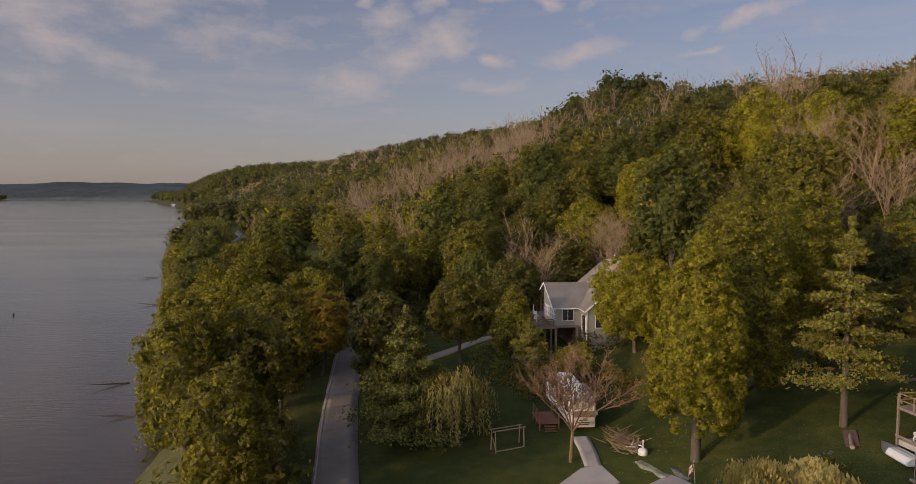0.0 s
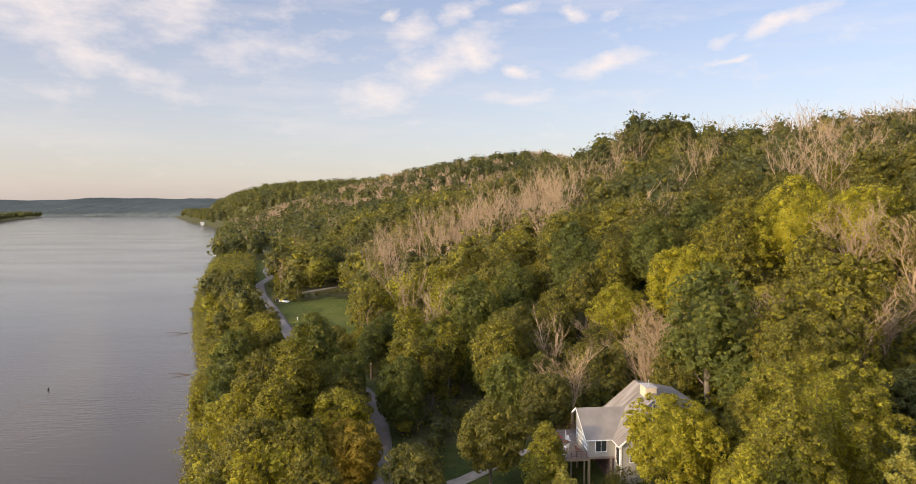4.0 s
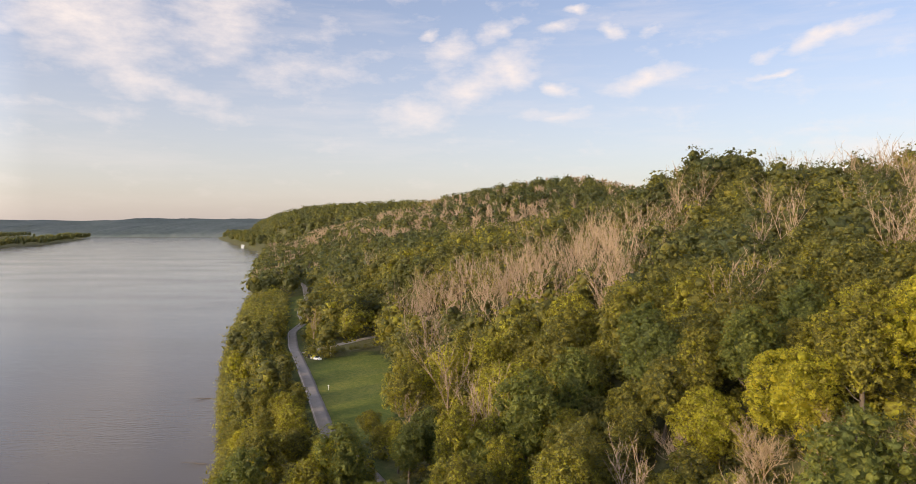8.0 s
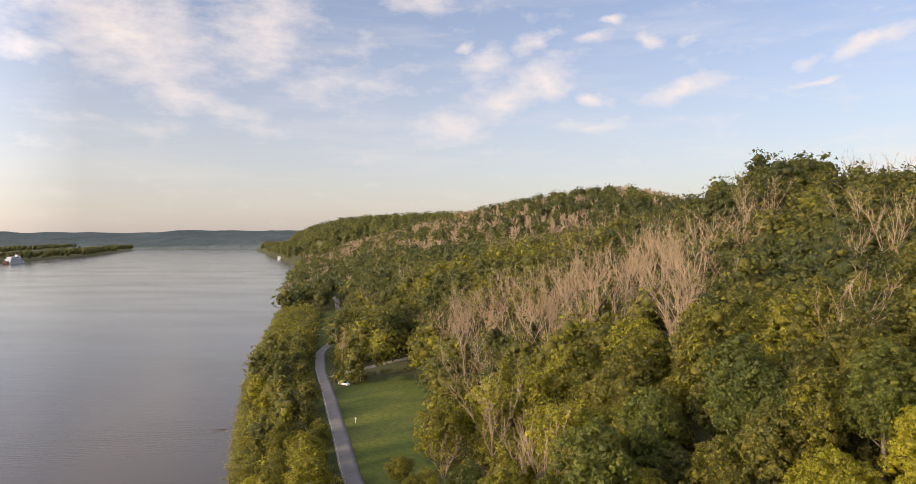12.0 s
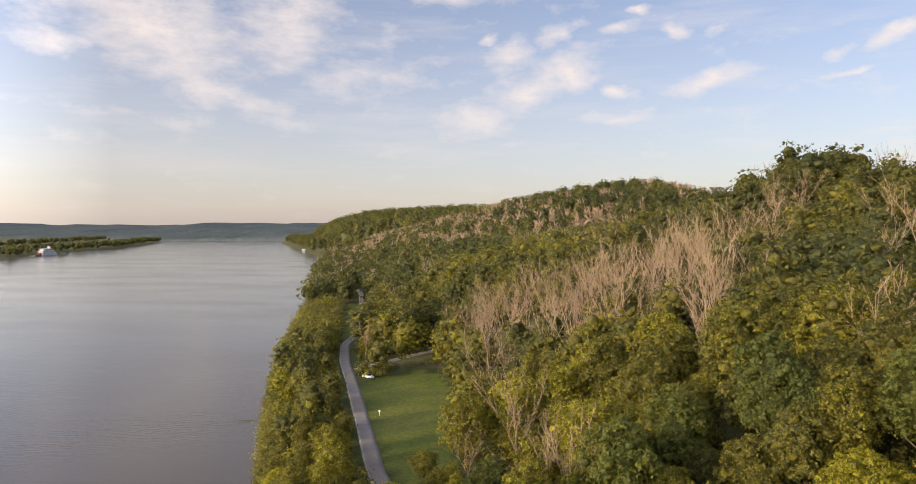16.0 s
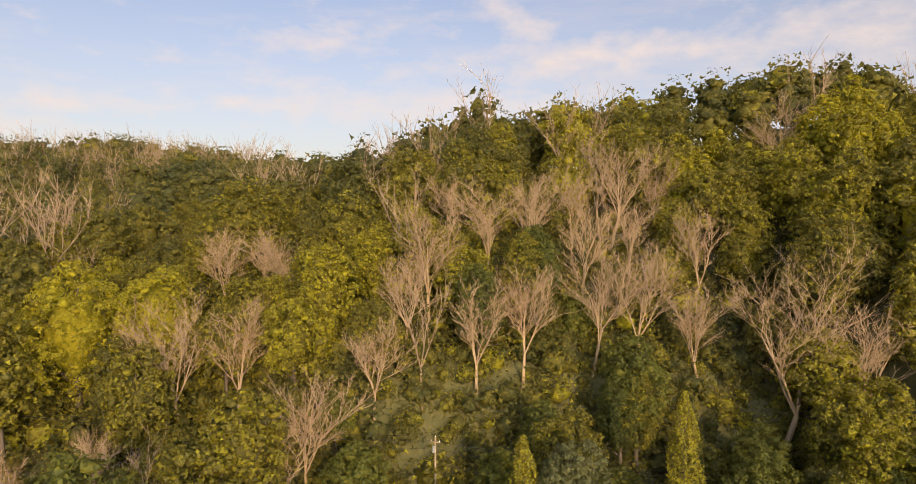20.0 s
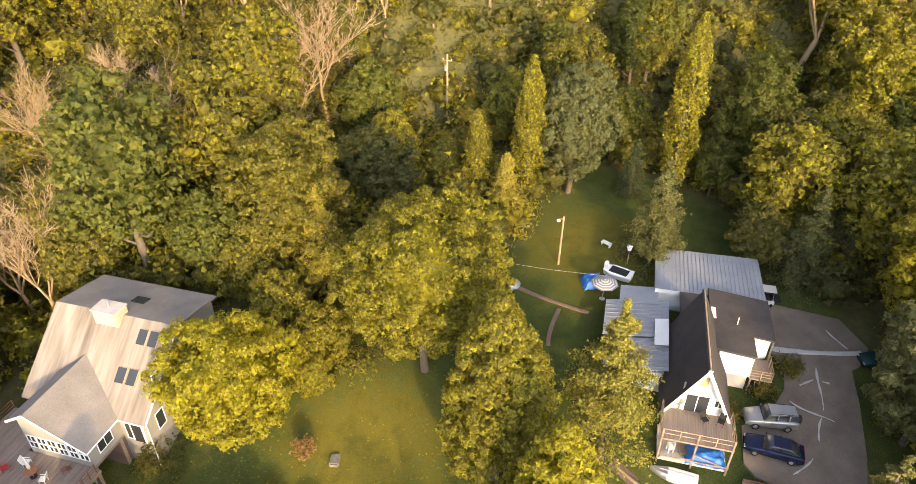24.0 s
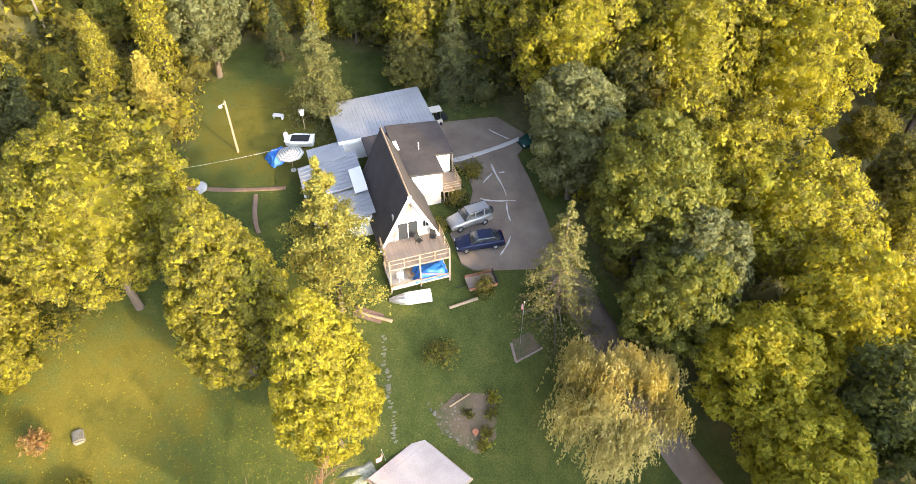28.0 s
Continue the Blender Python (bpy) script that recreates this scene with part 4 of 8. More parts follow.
order = np.argsort(np.where(live, far, 1e9))
near_ids = order[:230]
is_near = np.zeros(len(x), bool)
is_near[near_ids] = True
bank_side = (x - np.interp(y, SHORE_Y, SHORE_X)) < 26
turn, size, which = rng.uniform(0, 6.28, len(x)), rng.uniform(0.78, 1.18, len(x)), rng.integers(0, 6, len(x))
which = np.where(bank_side & (rng.random(len(x)) < 0.6), rng.integers(3, 5, len(x)), which)
which = np.where((y < 34) & (rng.random(len(x)) < 0.55), rng.integers(3, 5, len(x)), which)
tint = tints(rng, x, y)
bank = (x - np.interp(y, SHORE_Y, SHORE_X)) < 26
size = np.where(from_line([(71.5, 85.2), (54.0, 77.5)], x, y) < 6.5, size * 0.38, size)
size = np.where((y > 134) & (y < 180) & (x > -48) & (x < -20), size * 0.6, size)
size = np.where(bank, size * 0.8, size)
for x0, x1, y0, y1, grown in ((130, 200, 225, 345, 0.88), (120, 170, 230, 262, 0.8), (94, 113, 146, 168, 0.65), (95, 150, 172, 226, 0.82), (68, 132, 44, 112, 0.84), (145, 163, 94, 110, 0.7), (196, 216, 118, 146, 1.35), (150, 215, -40, 66, 0.92)):
    size = np.where((x > x0) & (x < x1) & (y > y0) & (y < y1), size * grown, size)
size = np.where((x > 66) & (x < 98) & (y > 122) & (y < 164), size * 0.66, size)
size = np.where((x > 8) & (x < 44) & (y < 26), size * 0.66, size)
size = np.where(inside(LOW_SCRUB, x, y), size * 0.9, size)
uneven = np.random.default_rng(77).uniform(-1, 1, (2, len(x)))
size = np.where((y > 165) & (y < 470) & bank, size * np.where(y > 290, 0.60, 0.76) * (1 + 0.42 * uneven[0]), size)
tint = np.where(bank, tint + 0.08 + 0.17 * uneven[1], tint)
tint = np.where((y > 120) & (x > -2) & ~bank, tint - 0.09, tint)
# leaf tint raised to stand in for sunlight on the southern crowns
tint = np.where((y < 40) & (x > 15) & (x < 72), tint + 0.22, np.where((x > 40) & (y < 120) & (far < 110), tint + 0.06, tint))
firsts = {}
for i in near_ids:
    m = pose(x[i], y[i], gz(x[i], y[i]), 0, 0, math.degrees(turn[i])) @ Matrix.Scale(float(size[i]), 4)
    k = int(which[i])
    if k not in firsts:
        firsts[k] = tree_thing("broadleaf_tree", ("round-crowned green broadleaf tree", "tall green broadleaf tree with a lobed crown", "large dark green broadleaf tree", "wide yellow-green broadleaf tree", "slender yellowing broadleaf tree", "low bushy green broadleaf tree")[k] + " in the riverside woods", *NEAR_KINDS[k], group=WOODS, crown_mat=GREEN_LEAF if k in (2, 5) else None)
        firsts[k].matrix_basis = m
    else:
        copy = copy_thing(firsts[k], m)
        copy.matrix_basis = m
mid = live & ~is_near & (far < 165)
rest = live & ~is_near & ~mid
stand("woodland", "dense green and yellow-green woods covering the steep bluff", MID_KINDS, x[mid], y[mid], turn[mid], size[mid], which[mid], tint[mid], LEAF)
stand("woodland_far", "green wooded ridge", FAR_KINDS, x[rest], y[rest], turn[rest], size[rest], which[rest], tint[rest], LEAF)
# low growth under the trees and along the water's edge
LOW_KINDS = []
for k in range(4):
    q = np.random.default_rng(700 + k)
    LOW_KINDS.append(puffed(q, q.uniform(2.0, 2.8), q.uniform(1.4, 1.9), 0.0, 6, 18, 0.20, False, 3, ICO1, core=0.34))
ux, uy = scatter(5, -140, 170, 12, 330, 4.8)
ux2, uy2 = scatter(6, -200, -20, 60, 470, 1.8)
edge = (ux2 - np.interp(uy2, SHORE_Y, SHORE_X)) * 0.9
ok2 = (edge > -0.6) & (edge < 4.5)
ux3, uy3 = scatter(7, -200, -20, 128, 470, 4.6)
edge = (ux3 - np.interp(uy3, SHORE_Y, SHORE_X)) * 0.9
ok3 = (uy3 > 296) & (edge > 2.5) & (from_line(ROAD, ux3, uy3) > np.where((uy3 > 160) & (uy3 < 300), 7.5, 5.2)) & (ux3 < np.interp(uy3, [p[1] for p in ROAD], [p[0] for p in ROAD]) - 3.6)
ux4, uy4 = scatter(8, 24, 122, 36, 142, 2.7)
big = np.concatenate([np.ones(len(ux) + ok2.sum()), np.full(ok3.sum(), 1.9), np.full(len(ux4), 1.25)])
ux, uy = np.concatenate([ux, ux2[ok2], ux3[ok3], ux4]), np.concatenate([uy, uy2[ok2], uy3[ok3], uy4])
edge = (ux - np.interp(uy, SHORE_Y, SHORE_X)) * 0.9
ok = (edge > -0.6) & ((edge < 4.5) | wooded(ux, uy, 1.0)) & ((np.hypot(ux - HOVER[0], uy - HOVER[1]) < 170) | (edge < 40))
ok &= (uy > 74) | (ux > 20) | ((uy > 34) & (ux > -24))
ux, uy, big = ux[ok], uy[ok], big[ok]
q = np.random.default_rng(15)
n = len(ux)
stand("undergrowth", "tangled green bushes and saplings under the trees and along the shore", LOW_KINDS, ux, uy, q.uniform(0, 6, n), q.uniform(0.7, 1.7, n) * big, q.integers(0, 4, n), np.clip(q.normal(0.42, 0.12, n), 0.1, 0.7), LEAF, "undergrowth")
BARE_MID = []
for k in range(4):
    q = np.random.default_rng(400 + k)
    BARE_MID.append(leafless(q, bare_segments(q, (17, 19, 15, 18)[k], (3.6, 4.0, 3.4, 4.2)[k], 4, 4, 0.34, 0.26, 1, 0.07), 3, 190, 1.9, 0.036))
dead_x, dead_y, dead_turn, dead_size, dead_far = x[dead], y[dead], turn[dead], size[dead], far[dead]
stand("bare_woodland", "leafless pale grey-brown dead trees standing among the green woods", BARE_MID, dead_x, dead_y, dead_turn, dead_size * 1.15, rng.integers(0, 4, dead.sum()), dead_size * 0, GREY_TWIG, "bare trees")
# the ridges further along the river
TINY = []
for k in range(4):
    r2 = np.random.default_rng(500 + k)
    TINY.append(puffed(r2, 17, 6.8, 0.15, 8, 8, 1.3, False, 3, ICO1))
for seed, y0, y1, step, grown in ((2, 480, 1250, 11.5, 1.0), (3, 1250, 2500, 19.0, 1.5)):
    x, y = scatter(seed, -1250, 700, y0, y1, step)
    ok = wooded(x, y) & (x < np.interp(y, FOOT_Y, FOOT_X) + 430)
    x, y = x[ok], y[ok]
    q = np.random.default_rng(13)
    dead = q.random(len(x)) < bare_share(x, y)
    alive = ~dead
    n = alive.sum()
    # tint lowered so that the leaf colour carries the unlit ridge's dimness
    stand("woodland_ridge", "distant wooded ridge along the river", TINY, x[alive], y[alive], q.uniform(0, 6, n), q.uniform(0.8, 1.2, n) * grown, q.integers(0, 4, n), tints(q, x[alive], y[alive]) - 0.20, LEAF)
    if seed == 2:
        some = dead
        n = some.sum()
        sparse = []
        for k in range(3):
            q2 = np.random.default_rng(600 + k)
            sparse.append(leafless(q2, bare_segments(q2, 16, 4.5, 3, 3, 0.3, 0.3, 0, 0.13), 3, 90, 4.4, 0.36, 0.4))
        stand("bare_woodland_ridge", "leafless grey-brown trees along the distant ridge", sparse, x[some], y[some], q.uniform(0, 6, n), q.uniform(0.85, 1.15, n), q.integers(0, 3, n), np.zeros(n), GREY_TWIG, "bare trees")
# woods on the low far bank
x, y = scatter(4, -2000, -900, 1150, 2540, 21)
inland = np.interp(y, FAR_BANK_Y, FAR_BANK_X) - x
ok = (inland > -1) & ((inland < 75) | ((inland > 260) & (inland < 330)))
x, y = x[ok], y[ok]
q = np.random.default_rng(14)
n = len(x)
stand("woodland_far_bank", "low dark woods on the far river bank", TINY, x, y, q.uniform(0, 6, n), q.uniform(0.7, 1.25, n), q.integers(0, 4, n), q.uniform(0.0, 0.25, n), LEAF)

# rolling hills beyond the end of the reach, distance haze put into their colour
HAZY, _t, _b = material("haze_tinted_far_woods", 1.0, 0.0, 0.0)
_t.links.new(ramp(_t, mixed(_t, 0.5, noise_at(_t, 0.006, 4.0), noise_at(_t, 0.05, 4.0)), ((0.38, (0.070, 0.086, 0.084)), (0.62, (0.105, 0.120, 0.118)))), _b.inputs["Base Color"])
hx = np.arange(-4600, 1200, 12.0)
q = np.random.default_rng(9)
prof = 66 + 6 * np.sin(hx * 0.0031 + 0.6) + 4 * np.sin(hx * 0.0083) + 3 * np.sin(hx * 0.023)
rows = []
for d, rise in ((-6, -14.0), (0, -4.0), (30, 4.0), (110, 14.0), (240, 30.0), (420, 44.0), (640, 56.0), (900, 0.0), (1250, -4.0)):
    z = rise + 3 * np.sin(hx * 0.011 + d) if d < 700 else prof + rise
    rows.append(np.column_stack([hx + q.normal(size=len(hx)) * 3, 2790 + 0.06 * hx + d + q.normal(size=len(hx)) * 8 * (d > 0), z + (q.normal(size=len(hx)) * 1.4 if d > 0 else 0)]))
v = np.stack(rows, 1)
idx = np.arange(v.shape[0] * len(rows)).reshape(-1, len(rows))
quads = np.stack([idx[:-1, :-1], idx[1:, :-1], idx[1:, 1:], idx[:-1, 1:]], -1).reshape(-1, 4)
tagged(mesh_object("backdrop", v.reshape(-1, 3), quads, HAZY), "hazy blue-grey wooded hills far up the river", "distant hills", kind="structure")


# ---- building helpers ----
def part(name, bm, mat, parent=None, label="", smooth_faces=False):
    """A bmesh as one mesh object under a thing or a part; with no parent it is a thing."""
    me = bpy.data.meshes.new(name)
    if smooth_faces:
        for f in bm.faces:
            f.smooth = True
    bmesh.ops.recalc_face_normals(bm, faces=bm.faces)
    bm.to_mesh(me)
    bm.free()
    me.materials.append(mat)
    ob = new(name, me)
    ob.parent = parent
    if label:
        ob["label"] = label
    return ob


def box(x0, x1, y0, y1, z0, z1, bevel=0.0, bm=None):
    """A block between two corners, with rounded edges if asked."""
    own = bm is None
    bm = bm or bmesh.new()
    got = bmesh.ops.create_cube(bm, size=1.0)["verts"]
    for v in got:
        v.co = Vector(((x0 + x1) / 2 + v.co.x * (x1 - x0), (y0 + y1) / 2 + v.co.y * (y1 - y0), (z0 + z1) / 2 + v.co.z * (z1 - z0)))
    if bevel and own:
        bmesh.ops.bevel(bm, geom=list(bm.edges), offset=bevel, segments=2, affect="EDGES")
    return bm


def solid(points, faces, bm=None):
    bm = bm or bmesh.new()
    vs = [bm.verts.new(p) for p in points]
    for f in faces:
        bm.faces.new([vs[i] for i in f])
    return bm


def slab(corners, thick, down=(0, 0, -1)):
    """A flat sheet of that thickness under the polygon of corners."""
    n = len(corners)
    low = [tuple(Vector(c) + Vector(down) * thick) for c in corners]
    faces = [tuple(range(n)), tuple(range(2 * n - 1, n - 1, -1))] + [(i, (i + 1) % n, n + (i + 1) % n, n + i) for i in range(n)]
    return solid([*corners, *low], faces)


def rod(a, b, r0, r1=None, sides=8, bm=None):
    """A round bar from a to b."""
    bm = bm or bmesh.new()
    v, f = tubes([(*a, *b, r0, r1 or r0)], sides)
    vs = [bm.verts.new(p) for p in v]
    for q in f:
        bm.faces.new([vs[i] for i in q])
    bm.faces.new(vs[:sides][::-1])
    bm.faces.new(vs[sides:])
    return bm


def lathe(profile, sides=16, bm=None, at=(0, 0, 0)):
    """A turned shape from radius and height pairs."""
    bm = bm or bmesh.new()
    rings = [[bm.verts.new((at[0] + r * math.cos(i * 2 * math.pi / sides), at[1] + r * math.sin(i * 2 * math.pi / sides), at[2] + z)) for i in range(sides)] for r, z in profile]
    for a, b in zip(rings, rings[1:]):
        for i in range(sides):
            bm.faces.new((a[i], a[(i + 1) % sides], b[(i + 1) % sides], b[i]))
    bm.faces.new(rings[0][::-1])
    bm.faces.new(rings[-1])
    return bm


def thing(name, label, category, m, group=""):
    root = new(name)
    root.empty_display_size = 0.3
    root.matrix_basis = m
    return tagged(root, label, category, group)


def window(parent, x, y, z, w, h, face, panes=1, name="window", frame_mat=None):
    """A window in a wall of a building. face: "w", "s", "e" or "n", the side to which it looks; x, y, z: middle of the wall surface."""
    turn = {"s": 0, "e": 90, "n": 180, "w": 270}[face]
    root = new(name)
    root.parent = parent
    root.matrix_basis = pose(x, y, z, 0, 0, turn)
    bm = bmesh.new()
    t = 0.07
    for a, b, c, d in ((-w / 2 - t, -w / 2, -h / 2 - t, h / 2 + t), (w / 2, w / 2 + t, -h / 2 - t, h / 2 + t), (-w / 2, w / 2, h / 2, h / 2 + t), (-w / 2, w / 2, -h / 2 - t, -h / 2)):
        box(a, b, -0.06, 0.03, c, d, bm=bm)
    for i in range(1, panes):
        k = -w / 2 + w * i / panes
        box(k - 0.03, k + 0.03, -0.05, 0.03, -h / 2, h / 2, bm=bm)
    part("frame", bm, frame_mat or WHITE, root)
    for i in range(panes):
        a, b = -w / 2 + w * i / panes, -w / 2 + w * (i + 1) / panes
        part("pane", box(a, b, -0.022, -0.004, -h / 2, h / 2), GLASS, root)
    return root


def posts_and_rails(parent, line, z, height=0.95, step=1.6, rails=2, mat=None, thick=0.07):
    """A railing along a line of places at a floor height."""
    mat = mat or WOOD
    for (x0, y0), (x1, y1) in zip(line, line[1:]):
        n = max(1, round(math.hypot(x1 - x0, y1 - y0) / step))
        for i in range(n + 1):
            x, y = x0 + (x1 - x0) * i / n, y0 + (y1 - y0) * i / n
            part("rail_post", box(x - thick / 2, x + thick / 2, y - thick / 2, y + thick / 2, z, z + height), mat, parent)
        for k in range(rails):
            zz = z + height - k * height / rails
            part("rail", rod((x0, y0, zz), (x1, y1, zz), thick * 0.55, sides=4), mat, parent)


# ---- grey house with the raised deck ----
CHIMNEY = surface("tan_render", (0.36, 0.28, 0.19), (0.50, 0.41, 0.30), 1.2, 9.0, 0.9, bump=0.3)


def grey_house():
    m = pose(12.0, 95.0, 0, 0, 0, 8.0)
    root = thing("house", "grey-sided house with pale shingle roofs above a raised deck", "house", m)
    g = -3.6
    # west wing: gable end to the river, ridge along local x
    w0, w1, wn, ws, floor = 0.25, 6.6, 1.55, -4.45, 0.3
    wall = bmesh.new()
    top_s, top_n, ridge = 2.95, 4.55, 5.5
    pts = [(w0, ws, floor), (w0, wn, floor), (w0, wn, top_n), (w0, 0, ridge), (w0, ws, top_s), (w1, ws, floor), (w1, wn, floor), (w1, wn, top_n), (w1, 0, ridge), (w1, ws, top_s)]
    solid(pts, [(0, 4, 3, 2, 1), (5, 6, 7, 8, 9), (0, 5, 9, 4), (1, 2, 7, 6), (0, 1, 6, 5)], wall)
    part("wall", wall, SIDING, root)
    part("roof", slab([(-0.25, -4.95, 2.78), (4.6, -4.95, 2.78), (8.2, 0, 5.68), (-0.25, 0, 5.68)], 0.16), SHINGLE, root)
    part("roof", slab([(-0.25, 0, 5.68), (8.2, 0, 5.68), (8.2, 2.0, 4.5), (-0.25, 2.0, 4.5)], 0.16), SHINGLE, root)
    part("fascia", slab([(-0.31, -5.0, 2.82), (-0.27, -5.0, 2.82), (-0.27, 0, 5.74), (-0.31, 0, 5.74)], 0.24), WHITE, root, "white gable board")
    part("fascia", slab([(-0.31, 0, 5.74), (-0.27, 0, 5.74), (-0.27, 2.05, 4.53), (-0.31, 2.05, 4.53)], 0.24), WHITE, root, "white gable board")
    part("gutter", rod((-0.3, -5.0, 2.7), (4.6, -5.0, 2.7), 0.06), WHITE, root)
    # main block: steep slope to the west, low slope to the east, ridge along local y
    mn, ms, mw, mr, me = 4.3, -7.2, 3.9, 9.9, 15.2
    prof = [(mw, g), (mw, 3.0), (mr, 7.95), (me, 6.9), (me, g)]
    front = [(x, ms, z) for x, z in prof]
    back = [(x, mn, z) for x, z in prof]
    body = solid(front + back, [tuple(range(5)), tuple(range(9, 4, -1))] + [(i, i + 5, (i + 1) % 5 + 5, (i + 1) % 5) for i in range(5)])
    part("wall", body, SIDING, root)
    part("roof", slab([(mw - 0.5, ms - 0.4, 2.75), (mr, ms - 0.4, 8.15), (mr, mn + 0.4, 8.15), (mw - 0.5, mn + 0.4, 2.75)], 0.18), STREAKED, root)
    part("roof", slab([(mr, ms - 0.4, 8.15), (me + 0.4, ms - 0.4, 7.0), (me + 0.4, mn + 0.4, 7.0), (mr, mn + 0.4, 8.15)], 0.18), SHINGLE, root)
    part("fascia", slab([(mw - 0.5, ms - 0.46, 2.8), (mr, ms - 0.46, 8.2), (mr, ms - 0.41, 8.2), (mw - 0.5, ms - 0.41, 2.8)], 0.26), WHITE, root, "white gable board")
    part("gutter", rod((mw - 0.55, ms - 0.3, 2.66), (mw - 0.55, -5.1, 2.66), 0.06), WHITE, root)
    part("downpipe", rod((mw - 0.1, ms - 0.1, 2.6), (mw - 0.1, ms - 0.1, g + 0.2), 0.05), WHITE, root)
    chimney = part("chimney", box(9.0, 10.5, -2.3, 0.1, 6.4, 8.8, 0.04), CHIMNEY, root, "low tan-rendered chimney stack")
    part("cap", box(8.92, 10.58, -2.38, 0.18, 8.8, 8.92, 0.02), CONCRETE, chimney)
    part("flue", rod((9.8, -1.1, 8.9), (9.8, -1.1, 9.7), 0.09), STEEL, chimney)
    part("skylight", slab([(12.0, -2.6, 7.86), (13.0, -2.6, 7.66), (13.0, -1.3, 7.66), (12.0, -1.3, 7.86)], 0.12), GLASS, root)
    for s0, y0 in ((0.28, -5.5), (0.28, -4.4), (0.72, -6.3), (0.72, -5.2)):
        x0 = mw + (mr - mw) * s0
        z0 = 2.75 + 5.4 * (x0 - mw + 0.5) / (mr - mw + 0.5) + 0.10
        sl = part("skylight", slab([(x0, y0, z0), (x0 + 0.95, y0, z0 + 0.8), (x0 + 0.95, y0 + 0.85, z0 + 0.8), (x0, y0 + 0.85, z0)], 0.16), GLASS, root)
        part("skylight_frame", slab([(x0 - 0.08, y0 - 0.08, z0 - 0.05), (x0 + 1.03, y0 - 0.08, z0 + 0.86), (x0 + 1.03, y0 - 0.005, z0 + 0.86), (x0 - 0.08, y0 - 0.005, z0 - 0.05)], 0.14), TAN, sl)
    for i in range(6):
        y = -3.95 + i * 0.98
        window(root, w0, y, 1.8, 0.74, 1.35, "w", 1)
        part("meeting_rail", box(w0 - 0.09, w0 - 0.02, y - 0.36, y + 0.36, 1.77, 1.84), WHITE, root)
        part("glazing_bar", box(w0 - 0.08, w0 - 0.02, y - 0.02, y + 0.02, 1.16, 2.44), WHITE, root)
    window(root, 2.0, ws, 1.75, 1.5, 1.5, "s", 2)
    window(root, 5.5, ms, 1.3, 0.9, 1.7, "s", 1)
    window(root, 6.4, ms, 5.2, 0.8, 1.2, "s", 1)
    # side porch with door at the corner of the two roofs
    door = part("door", box(3.80, 3.895, -6.6, -5.6, -0.2, 1.9, 0.01), DARK, root, "dark glazed side door")
    part("frame", box(3.78, 3.90, -6.72, -6.6, -0.2, 2.0), WHITE, door)
    window(root, 3.9, -5.15, 0.9, 0.5, 1.9, "w", 1)
    # open ground storey below the wing
    for x, y in ((0.4, -4.3), (0.4, 1.4), (3.4, -4.3)):
        part("pier", box(x - 0.15, x + 0.15, y - 0.15, y + 0.15, g - 0.6, floor), WOOD, root)
    part("underfloor", box(w0, w1, ws, wn, floor - 0.3, floor - 0.02), DECK, root)
    part("basement_wall", box(3.2, 3.9, -4.4, 4.2, g - 0.5, floor - 0.3), SOIL, root, "dark brown lower wall")
    # deck
    deck = thing("deck", "large weathered raised timber deck on posts beside the grey house", "deck", m)
    part("floor", slab([(-4.3, -5.0, floor), (w0 - 0.02, -5.0, floor), (w0 - 0.02, 2.0, floor), (3.8, 2.0, floor), (3.8, 6.8, floor), (-4.3, 6.8, floor)], 0.2), DECK, deck)
    for k in range(28):
        y = -4.9 + k * 0.42
        part("board", box(-4.32, w0 - 0.06 if y < 1.9 else 3.75, y, y + 0.38, floor + 0.003, floor + 0.03), DECK, deck)
    for x, y in ((-4.1, -4.8), (-4.1, -1.0), (-4.1, 2.8), (-4.1, 6.6), (-0.4, -4.8), (-0.4, 6.6), (-2.2, -4.8)):
        part("post", box(x - 0.09, x + 0.09, y - 0.09, y + 0.09, g - 1.6, floor - 0.2), DECK, deck)
    part("brace", rod((-4.1, 2.0, -3.6), (-4.1, -0.8, -0.2), 0.07, sides=4), WOOD, deck)
    posts_and_rails(deck, [(-0.1, -4.95), (-2.2, -4.95)], floor + 0.03, 0.95, 0.7, 3, RED_WOOD)
    posts_and_rails(deck, [(-4.25, 6.75), (3.7, 6.75)], floor + 0.03, 0.95, 1.6, 3, RED_WOOD)
    part("edge_beam", box(-4.42, -4.3, -5.05, 6.85, floor - 0.28, floor + 0.06), WOOD, deck)
    part("edge_beam", box(-4.3, 0.2, -5.12, -5.02, floor - 0.28, floor + 0.02), WOOD, deck)
    return m


HOUSE_M = grey_house()


def on(m, x, y, z, turn=0.0):
    return m @ pose(x, y, z, 0, 0, turn)


